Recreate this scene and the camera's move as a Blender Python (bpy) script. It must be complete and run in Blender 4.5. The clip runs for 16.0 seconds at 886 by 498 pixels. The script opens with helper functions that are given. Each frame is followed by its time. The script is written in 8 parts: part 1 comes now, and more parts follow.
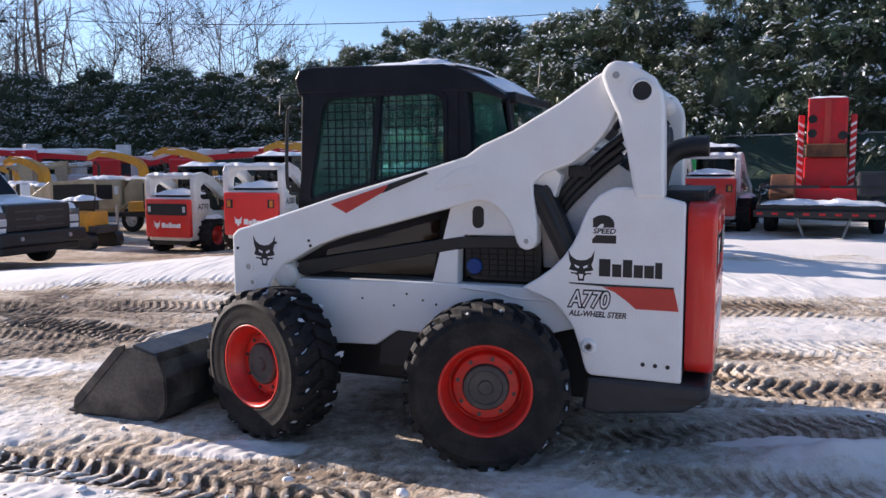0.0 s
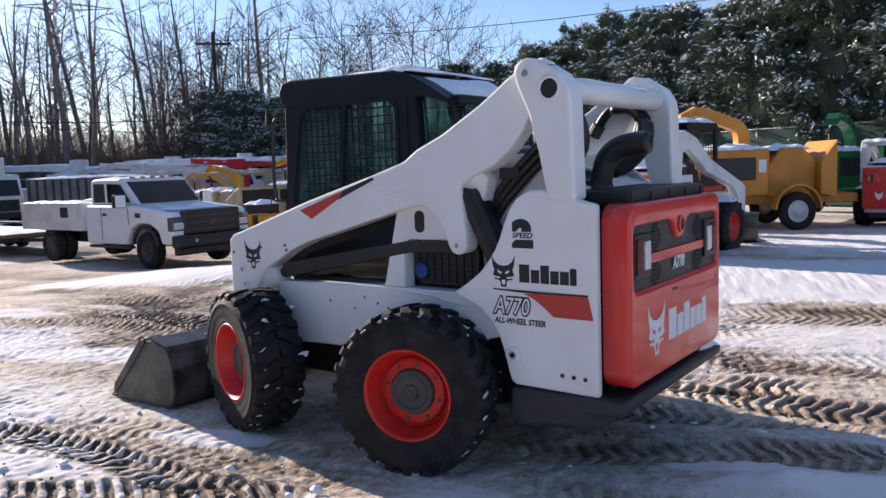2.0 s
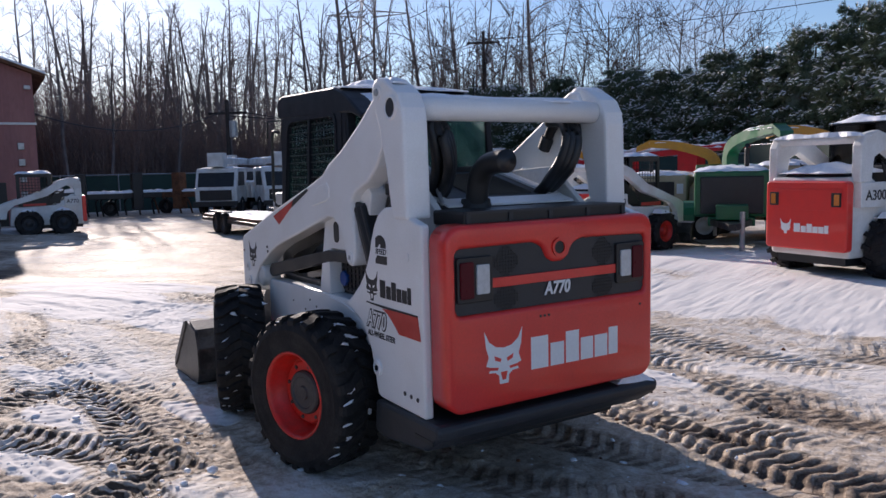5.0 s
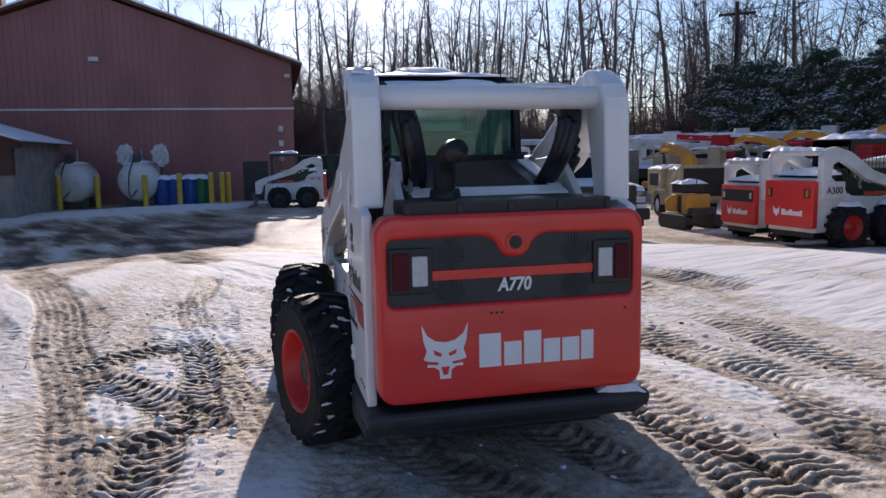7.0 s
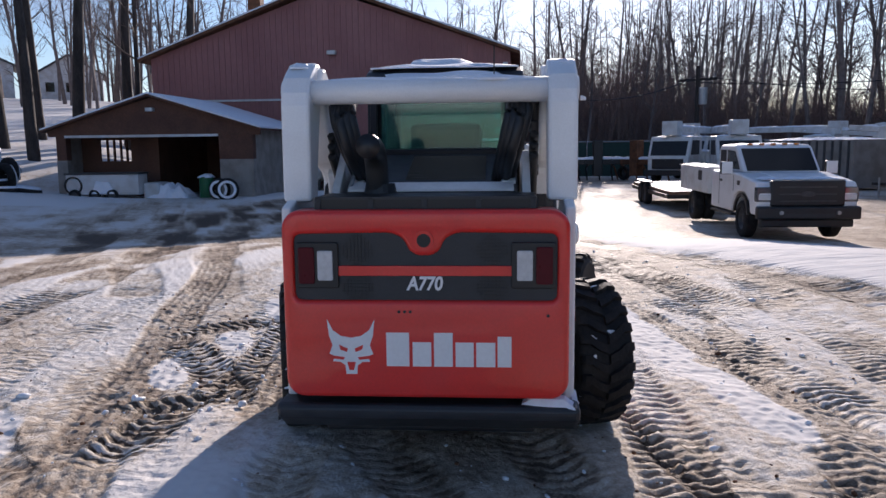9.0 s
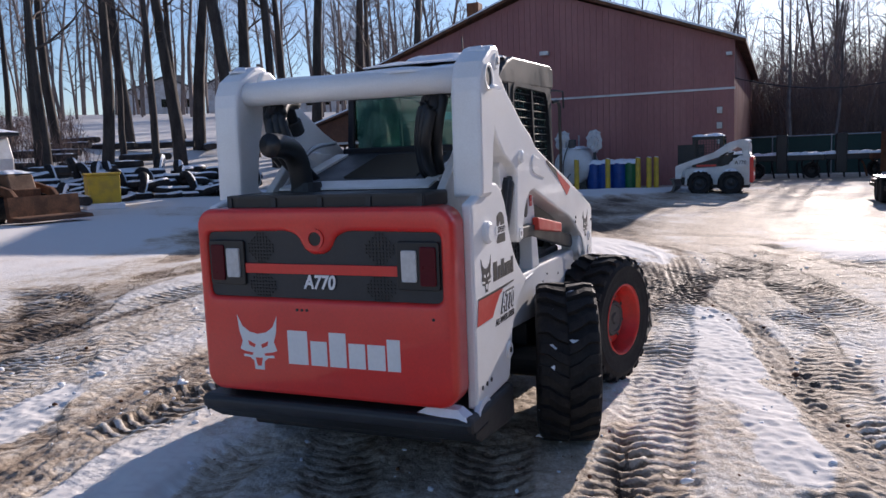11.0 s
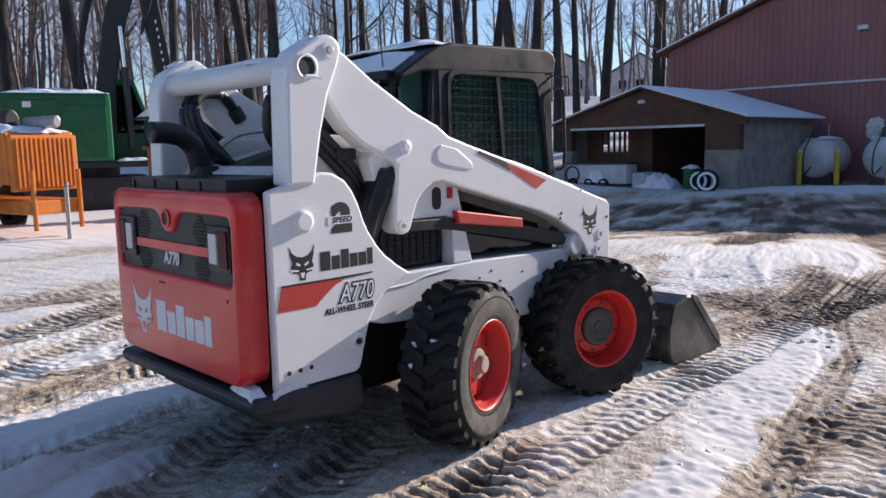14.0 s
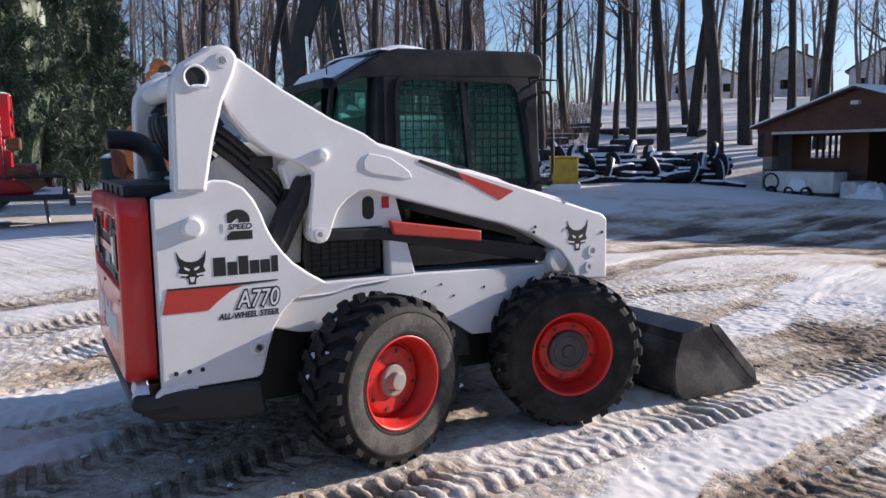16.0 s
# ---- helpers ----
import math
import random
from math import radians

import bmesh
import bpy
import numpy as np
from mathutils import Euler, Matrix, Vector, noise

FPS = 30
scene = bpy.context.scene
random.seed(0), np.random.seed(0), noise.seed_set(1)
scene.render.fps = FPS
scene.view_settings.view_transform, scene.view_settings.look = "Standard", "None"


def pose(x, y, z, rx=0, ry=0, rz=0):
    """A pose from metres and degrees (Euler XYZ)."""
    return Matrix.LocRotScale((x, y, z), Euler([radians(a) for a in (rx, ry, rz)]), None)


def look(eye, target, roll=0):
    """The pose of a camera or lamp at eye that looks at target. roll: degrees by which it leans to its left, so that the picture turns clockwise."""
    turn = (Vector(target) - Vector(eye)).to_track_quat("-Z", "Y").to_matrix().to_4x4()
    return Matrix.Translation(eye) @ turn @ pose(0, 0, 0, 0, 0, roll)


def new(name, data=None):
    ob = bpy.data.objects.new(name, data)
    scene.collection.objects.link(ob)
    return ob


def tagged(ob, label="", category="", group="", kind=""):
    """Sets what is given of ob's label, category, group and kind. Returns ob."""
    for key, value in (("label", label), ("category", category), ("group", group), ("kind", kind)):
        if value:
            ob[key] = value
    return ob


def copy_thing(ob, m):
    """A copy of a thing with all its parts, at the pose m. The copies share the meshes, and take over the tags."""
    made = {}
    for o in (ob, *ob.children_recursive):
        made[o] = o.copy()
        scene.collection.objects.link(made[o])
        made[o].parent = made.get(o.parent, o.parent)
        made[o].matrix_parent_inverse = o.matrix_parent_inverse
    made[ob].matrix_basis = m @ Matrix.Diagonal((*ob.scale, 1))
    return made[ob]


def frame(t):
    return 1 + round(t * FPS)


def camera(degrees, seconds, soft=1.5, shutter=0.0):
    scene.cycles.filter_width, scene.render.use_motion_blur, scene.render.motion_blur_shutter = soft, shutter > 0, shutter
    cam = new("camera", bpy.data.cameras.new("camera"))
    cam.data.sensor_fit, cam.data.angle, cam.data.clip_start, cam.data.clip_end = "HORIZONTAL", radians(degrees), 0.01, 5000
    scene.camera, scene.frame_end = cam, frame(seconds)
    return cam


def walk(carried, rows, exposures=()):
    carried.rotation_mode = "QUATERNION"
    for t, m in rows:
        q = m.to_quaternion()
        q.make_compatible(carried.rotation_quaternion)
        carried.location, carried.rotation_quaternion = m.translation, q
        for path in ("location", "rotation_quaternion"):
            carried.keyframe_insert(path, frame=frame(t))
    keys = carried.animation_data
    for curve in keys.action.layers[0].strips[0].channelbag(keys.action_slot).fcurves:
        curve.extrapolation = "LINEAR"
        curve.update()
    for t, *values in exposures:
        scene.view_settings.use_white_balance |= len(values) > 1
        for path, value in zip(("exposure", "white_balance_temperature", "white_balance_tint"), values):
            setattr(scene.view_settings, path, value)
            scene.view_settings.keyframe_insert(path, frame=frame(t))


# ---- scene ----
cam = camera(59.7, 16.0)
METRES, EYE, TILT, LEAN, TURN = 11.719, 1.55, 0.0, 0.0, 0.0
ROWS = [
    (0.0, 0.0, 0.0, 0.0, -0.03, -6.13, 0.26),
    (0.5, 0.0361, -0.0041, -0.0013, 4.53, -5.75, 0.93),
    (1.0, 0.0645, -0.0022, 0.0007, 8.34, -5.63, 1.23),
    (1.5, 0.0945, 0.0111, 0.0017, 11.18, -5.98, 0.9),
    (2.0, 0.1218, 0.0153, 0.0011, 15.32, -6.04, 2.05),
    (2.5, 0.1534, 0.0178, 0.0045, 19.16, -5.91, 2.38),
    (3.0, 0.1786, 0.0309, 0.0015, 22.39, -6.01, 1.9),
    (5.5, 0.3037, 0.1007, 0.0069, 40.73, -6.11, 1.05),
    (6.0, 0.3229, 0.1196, 0.0076, 45.37, -6.56, 0.67),
    (6.5, 0.337, 0.1484, 0.0084, 49.83, -6.95, 0.97),
    (7.0, 0.3596, 0.173, 0.0071, 55.05, -6.97, 1.06),
    (7.5, 0.3757, 0.1973, 0.0089, 60.07, -7.42, -0.04),
    (8.0, 0.3781, 0.2298, 0.0082, 63.47, -7.76, -0.36),
    (8.5, 0.3926, 0.258, 0.006, 68.09, -7.71, 0.7),
    (9.0, 0.4089, 0.2882, 0.0086, 72.92, -7.69, 0.64),
    (9.5, 0.4111, 0.3201, 0.0057, 76.41, -7.83, -0.01),
    (10.0, 0.417, 0.3517, 0.0052, 81.66, -7.55, 0.87),
    (12.5, 0.4138, 0.5087, 0.0002, 100.74, -7.76, 1.93),
    (13.0, 0.3988, 0.5366, 0.0017, 104.9, -8.03, 1.66),
    (13.5, 0.3867, 0.5701, 0.0001, 110.42, -7.87, 1.65),
    (14.0, 0.3728, 0.5971, 0.0002, 114.05, -7.62, 1.17),
    (14.5, 0.3535, 0.6229, 0.0016, 118.02, -7.4, 0.48),
    (15.0, 0.3399, 0.6552, 0.0007, 122.96, -7.39, 0.93),
    (15.5, 0.3228, 0.6781, 0.001, 126.4, -7.49, 0.86),
    (16.0, 0.2955, 0.6967, 0.001, 129.86, -7.2, 0.69),
]
walk(cam, [(t, pose(0, 0, EYE, TILT, LEAN, TURN) @ pose(METRES * x, METRES * y, METRES * z, 90 + pitch, roll, yaw)) for t, x, y, z, yaw, pitch, roll in ROWS],
     exposures=[(0, 0.94, 5680, 19), (2.5, 0.80, 5650, 19), (5.5, 0.38, 5620, 20), (9.0, 0.42, 5600, 20), (12.5, 0.54, 5580, 18), (14.0, 0.63, 5580, 17), (16.0, 0.62, 5560, 17)])

# ---- light ----
SUN_AZ = radians(151)      # towards the sun, counted from +x
SUN_EL = radians(19)
world = bpy.data.worlds.new("winter_sky")
scene.world = world
world.use_nodes = True
wn, wl = world.node_tree.nodes, world.node_tree.links
wn.clear()
w_out = wn.new("ShaderNodeOutputWorld")
w_bg = wn.new("ShaderNodeBackground")
w_bg.inputs["Strength"].default_value = 0.08
sky = wn.new("ShaderNodeTexSky")
sky.sky_type = "NISHITA"
sky.sun_disc = False
sky.sun_elevation = SUN_EL
sky.sun_rotation = math.pi / 2 - SUN_AZ
sky.air_density, sky.dust_density, sky.ozone_density = 1.0, 0.25, 2.0
w_co = wn.new("ShaderNodeTexCoord")
w_map = wn.new("ShaderNodeMapping")
w_map.inputs["Scale"].default_value = (1.0, 1.0, 2.6)
w_noise = wn.new("ShaderNodeTexNoise")
w_noise.inputs["Scale"].default_value = 2.3
w_noise.inputs["Detail"].default_value = 8.0
w_noise.inputs["Roughness"].default_value = 0.55
w_ramp = wn.new("ShaderNodeValToRGB")
w_ramp.color_ramp.elements[0].position = 0.54
w_ramp.color_ramp.elements[1].position = 0.72
w_mix = wn.new("ShaderNodeMixRGB")
w_mix.inputs["Color2"].default_value = (4.4, 4.9, 5.7, 1)
wl.new(w_co.outputs["Generated"], w_map.inputs["Vector"])
wl.new(w_map.outputs["Vector"], w_noise.inputs["Vector"])
wl.new(w_noise.outputs["Fac"], w_ramp.inputs["Fac"])
wl.new(w_ramp.outputs["Color"], w_mix.inputs["Fac"])
wl.new(sky.outputs["Color"], w_mix.inputs["Color1"])
wl.new(w_mix.outputs["Color"], w_bg.inputs["Color"])
wl.new(w_bg.outputs["Background"], w_out.inputs["Surface"])

sun_data = bpy.data.lights.new("sun", "SUN")
sun_data.energy, sun_data.angle, sun_data.color = 5.0, radians(0.6), (1.0, 0.83, 0.62)
sun = new("sun", sun_data)
sun_way = Vector((math.cos(SUN_AZ) * math.cos(SUN_EL), math.sin(SUN_AZ) * math.cos(SUN_EL), math.sin(SUN_EL)))
sun.matrix_world = look(sun_way * 60, (0, 0, 0))

# ---- materials ----
def surface(name, colour, rough=0.5, metal=0.0, other=None, scale=6.0, amount=0.5, fine=60.0, bump=0.1, coat=0.0, lo=0.42, hi=0.62, grain=0.12,
            stretch=(1, 1, 1), spec=0.5):
    """A node material: a base colour mixed with a second one by coarse noise, fine grain in value and roughness, and relief."""
    m = bpy.data.materials.new(name)
    m.use_nodes = True
    n, l = m.node_tree.nodes, m.node_tree.links
    b = n["Principled BSDF"]
    b.inputs["Roughness"].default_value, b.inputs["Metallic"].default_value = rough, metal
    b.inputs["Coat Weight"].default_value = coat
    b.inputs["Specular IOR Level"].default_value = spec
    co, mp = n.new("ShaderNodeTexCoord"), n.new("ShaderNodeMapping")
    mp.inputs["Scale"].default_value = stretch
    l.new(co.outputs["Object"], mp.inputs["Vector"])
    big, small = n.new("ShaderNodeTexNoise"), n.new("ShaderNodeTexNoise")
    big.inputs["Scale"].default_value, big.inputs["Detail"].default_value = scale, 6
    small.inputs["Scale"].default_value, small.inputs["Detail"].default_value = fine, 4
    for t in (big, small):
        l.new(mp.outputs["Vector"], t.inputs["Vector"])
    ramp = n.new("ShaderNodeMapRange")
    ramp.inputs["From Min"].default_value, ramp.inputs["From Max"].default_value = lo, hi
    ramp.inputs["To Max"].default_value = amount
    l.new(big.outputs["Fac"], ramp.inputs["Value"])
    mix = n.new("ShaderNodeMixRGB")
    o = other or tuple(c * 0.7 for c in colour)
    mix.inputs["Color1"].default_value, mix.inputs["Color2"].default_value = (*colour, 1), (*o, 1)
    l.new(ramp.outputs["Result"], mix.inputs["Fac"])
    val = n.new("ShaderNodeHueSaturation")
    gr = n.new("ShaderNodeMapRange")
    gr.inputs["To Min"].default_value, gr.inputs["To Max"].default_value = 1 - grain, 1 + grain
    gr.inputs["From Min"].default_value, gr.inputs["From Max"].default_value = 0.3, 0.7
    l.new(small.outputs["Fac"], gr.inputs["Value"])
    l.new(gr.outputs["Result"], val.inputs["Value"])
    l.new(mix.outputs["Color"], val.inputs["Color"])
    l.new(val.outputs["Color"], b.inputs["Base Color"])
    rr = n.new("ShaderNodeMapRange")
    rr.inputs["From Min"].default_value, rr.inputs["From Max"].default_value = 0.3, 0.7
    rr.inputs["To Min"].default_value, rr.inputs["To Max"].default_value = max(0.02, rough - 0.1), min(1, rough + 0.12)
    l.new(big.outputs["Fac"], rr.inputs["Value"])
    l.new(rr.outputs["Result"], b.inputs["Roughness"])
    if bump:
        bp = n.new("ShaderNodeBump")
        bp.inputs["Strength"].default_value, bp.inputs["Distance"].default_value = bump, 0.01
        l.new(small.outputs["Fac"], bp.inputs["Height"])
        l.new(bp.outputs["Normal"], b.inputs["Normal"])
    return m


def glass(name, colour, alpha=0.35, rough=0.03):
    m = bpy.data.materials.new(name)
    m.use_nodes = True
    n, l = m.node_tree.nodes, m.node_tree.links
    n.clear()
    out, mix = n.new("ShaderNodeOutputMaterial"), n.new("ShaderNodeMixShader")
    tr, gl, fr = n.new("ShaderNodeBsdfTransparent"), n.new("ShaderNodeBsdfGlossy"), n.new("ShaderNodeFresnel")
    tr.inputs["Color"].default_value = (*colour, 1)
    gl.inputs["Roughness"].default_value = rough
    fr.inputs["IOR"].default_value = 1.5
    # Thin grime in the tint colour; it also paints reflected sky into the panes.
    film, grime_sheen, wash = n.new("ShaderNodeMixShader"), n.new("ShaderNodeBsdfDiffuse"), n.new("ShaderNodeTexNoise")
    co, span = n.new("ShaderNodeTexCoord"), n.new("ShaderNodeMapRange")
    l.new(co.outputs["Object"], wash.inputs["Vector"])
    wash.inputs["Scale"].default_value, wash.inputs["Detail"].default_value = 4.0, 6
    span.inputs["To Min"].default_value, span.inputs["To Max"].default_value = alpha * 0.5, alpha * 1.3
    span.inputs["From Min"].default_value, span.inputs["From Max"].default_value = 0.3, 0.7
    l.new(wash.outputs["Fac"], span.inputs["Value"])
    grime_sheen.inputs["Color"].default_value = (*(0.6 * c * c * c for c in colour), 1)
    l.new(span.outputs["Result"], film.inputs["Fac"])
    l.new(tr.outputs["BSDF"], film.inputs[1])
    l.new(grime_sheen.outputs["BSDF"], film.inputs[2])
    l.new(fr.outputs["Fac"], mix.inputs["Fac"])
    l.new(film.outputs["Shader"], mix.inputs[1])
    l.new(gl.outputs["BSDF"], mix.inputs[2])
    l.new(mix.outputs["Shader"], out.inputs["Surface"])
    return m


WHITE = surface("white_paint", (0.83, 0.84, 0.85), 0.38, other=(0.74, 0.73, 0.71), scale=3, amount=0.45, fine=120, bump=0.02, coat=0.25, grain=0.03)
WHITE_OLD = surface("worn_white_paint", (0.74, 0.74, 0.73), 0.5, other=(0.5, 0.47, 0.42), scale=2.5, amount=0.5, fine=40, bump=0.05, grain=0.06)
RED = surface("red_orange_plastic", (0.70, 0.026, 0.016), 0.42, other=(0.60, 0.03, 0.022), scale=4, amount=0.5, fine=90, bump=0.02, coat=0.5, grain=0.05)
RIM_RED = surface("red_rim_paint", (0.60, 0.018, 0.010), 0.4, other=(0.36, 0.03, 0.02), scale=14, amount=0.5, fine=80, bump=0.05, grain=0.08)
DECAL_RED = surface("red_vinyl", (0.52, 0.05, 0.035), 0.45, scale=8, amount=0.2, bump=0.0, grain=0.04)
BLACK = surface("black_paint", (0.010, 0.011, 0.013), 0.45, other=(0.03, 0.03, 0.03), scale=5, amount=0.4, fine=90, bump=0.04)
CHAR = surface("charcoal_plastic", (0.022, 0.025, 0.030), 0.5, other=(0.04, 0.043, 0.047), scale=7, amount=0.5, fine=120, bump=0.06)
DECAL_BLACK = surface("black_vinyl", (0.016, 0.016, 0.018), 0.5, scale=9, amount=0.2, bump=0.0, grain=0.05)
DECAL_WHITE = surface("white_vinyl", (0.80, 0.80, 0.80), 0.5, scale=9, amount=0.1, bump=0.0, grain=0.03)
RUBBER = surface("tyre_rubber", (0.014, 0.014, 0.016), 0.7, other=(0.05, 0.047, 0.043), scale=7, amount=0.55, fine=70, bump=0.25, grain=0.2, spec=0.2)
RUBBER_DUST = surface("dusty_tyre_rubber", (0.045, 0.043, 0.041), 0.8, other=(0.12, 0.112, 0.10), scale=9, amount=0.8, fine=60, bump=0.25, grain=0.2)
STEEL = surface("worn_bucket_steel", (0.045, 0.045, 0.047), 0.42, 0.55, other=(0.19, 0.18, 0.165), scale=4, amount=0.6, fine=50, bump=0.15, grain=0.2)
GREYMETAL = surface("hub_metal", (0.055, 0.055, 0.06), 0.55, 0.3, other=(0.12, 0.115, 0.105), scale=12, amount=0.6, fine=80, bump=0.1)
CHROME = surface("cylinder_rod", (0.7, 0.7, 0.7), 0.15, 1.0, scale=8, amount=0.1, bump=0.0, grain=0.02)
SNOW = surface("snow", (0.86, 0.88, 0.92), 0.6, other=(0.74, 0.78, 0.86), scale=5, amount=0.5, fine=45, bump=0.5, grain=0.04)
LAMP_RED = surface("red_lens", (0.085, 0.003, 0.010), 0.35, scale=30, amount=0.3, bump=0.0, spec=0.2)
LAMP_WHITE = surface("clear_lens", (0.55, 0.57, 0.58), 0.15, scale=30, amount=0.3, bump=0.0, coat=0.6)
CREAM = surface("cream_paint", (0.52, 0.43, 0.28), 0.5, other=(0.36, 0.28, 0.16), scale=3, amount=0.6, fine=50, bump=0.06, grain=0.1)
LAMP_SMOKE = surface("smoked_lens", (0.08, 0.085, 0.09), 0.15, scale=30, amount=0.3, bump=0.0, coat=0.6)
AMBER = surface("amber_paint", (0.60, 0.24, 0.012), 0.42, other=(0.45, 0.18, 0.02), scale=3, amount=0.6, fine=50, bump=0.06, grain=0.1)
LAMP_AMBER = surface("amber_lens", (0.6, 0.2, 0.03), 0.2, scale=30, amount=0.3, bump=0.0, coat=0.6)
GLASS = glass("green_tinted_glass", (0.66, 0.88, 0.83), 0.16)
DARK_GLASS = glass("dark_tinted_glass", (0.10, 0.13, 0.13), 0.1)
CAB_DARK = surface("dark_cab_trim", (0.009, 0.011, 0.016), 0.42, other=(0.018, 0.020, 0.026), scale=6, amount=0.5, bump=0.03, spec=0.22)
YELLOW = surface("yellow_paint", (0.62, 0.30, 0.02), 0.45, other=(0.42, 0.22, 0.05), scale=3, amount=0.6, fine=50, bump=0.06, grain=0.1)
ORANGE = surface("orange_paint", (0.62, 0.19, 0.012), 0.45, other=(0.42, 0.14, 0.03), scale=3, amount=0.6, fine=50, bump=0.06, grain=0.1)
GREEN = surface("green_paint", (0.006, 0.12, 0.04), 0.4, other=(0.01, 0.07, 0.03), scale=3, amount=0.6, fine=50, bump=0.05)
FIRE_RED = surface("bright_red_paint", (0.55, 0.012, 0.02), 0.4, other=(0.35, 0.02, 0.02), scale=3, amount=0.5, fine=50, bump=0.05)
BLUE = surface("blue_plastic", (0.01, 0.06, 0.28), 0.45, scale=4, amount=0.5, bump=0.05)
BARN_RED = surface("oxide_red_siding", (0.31, 0.125, 0.118), 0.5, other=(0.25, 0.102, 0.098), scale=0.6, amount=0.7, fine=8, bump=0.08, grain=0.1, stretch=(1, 1, 0.4))
SHED_BROWN = surface("brown_shed_boards", (0.12, 0.052, 0.03), 0.75, other=(0.08, 0.04, 0.03), scale=1.2, amount=0.7, fine=14, bump=0.2, grain=0.15)
BLOCK = surface("grey_concrete_block", (0.30, 0.27, 0.24), 0.85, other=(0.2, 0.18, 0.16), scale=2, amount=0.7, fine=30, bump=0.3, grain=0.12)
BARK = surface("winter_bark", (0.055, 0.045, 0.040), 0.9, other=(0.032, 0.027, 0.025), scale=3, amount=0.9, fine=22, bump=0.6, grain=0.25, stretch=(1, 1, 0.3))
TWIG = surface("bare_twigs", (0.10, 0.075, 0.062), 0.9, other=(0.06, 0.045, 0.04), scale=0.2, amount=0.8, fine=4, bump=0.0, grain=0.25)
# Twigs of the distant wood, paled so that haze sits in the colour.
HAZE_TWIG = surface("hazed_bare_twigs", (0.21, 0.17, 0.155), 0.9, other=(0.13, 0.105, 0.095), scale=0.12, amount=0.8, fine=3, bump=0.0, grain=0.25)
NEEDLE = surface("conifer_needles", (0.075, 0.115, 0.07), 0.5, other=(0.14, 0.165, 0.105), scale=0.7, amount=0.9, fine=9, bump=0.0, grain=0.4)
BRUSH = surface("russet_brush", (0.24, 0.165, 0.135), 0.9, other=(0.14, 0.10, 0.09), scale=0.4, amount=0.9, fine=5, bump=0.0, grain=0.3)
FENCE_GREEN = surface("green_fence_screen", (0.02, 0.05, 0.042), 0.8, other=(0.03, 0.065, 0.055), scale=1.5, amount=0.8, fine=25, bump=0.2)
GALV = surface("galvanised_steel", (0.42, 0.43, 0.44), 0.45, 0.7, scale=8, amount=0.4, bump=0.05)
TANK_WHITE = surface("white_tank_paint", (0.66, 0.66, 0.66), 0.5, other=(0.46, 0.42, 0.38), scale=1.5, amount=0.6, bump=0.04)
FROST = surface("frosted_glass", (0.62, 0.66, 0.70), 0.35, other=(0.03, 0.035, 0.04), scale=2.2, amount=0.9, fine=20, bump=0.05, lo=0.5, hi=0.6)
POST_YELLOW = surface("yellow_post_paint", (0.62, 0.42, 0.03), 0.55, other=(0.4, 0.28, 0.06), scale=3, amount=0.6, bump=0.06)
RUST = surface("rusty_steel", (0.17, 0.075, 0.035), 0.8, 0.2, other=(0.08, 0.04, 0.025), scale=3, amount=0.8, fine=25, bump=0.3, grain=0.2)
TIMBER = surface("weathered_timber", (0.22, 0.13, 0.075), 0.8, other=(0.12, 0.07, 0.045), scale=2, amount=0.8, fine=30, bump=0.3, grain=0.2, stretch=(0.3, 1, 1))


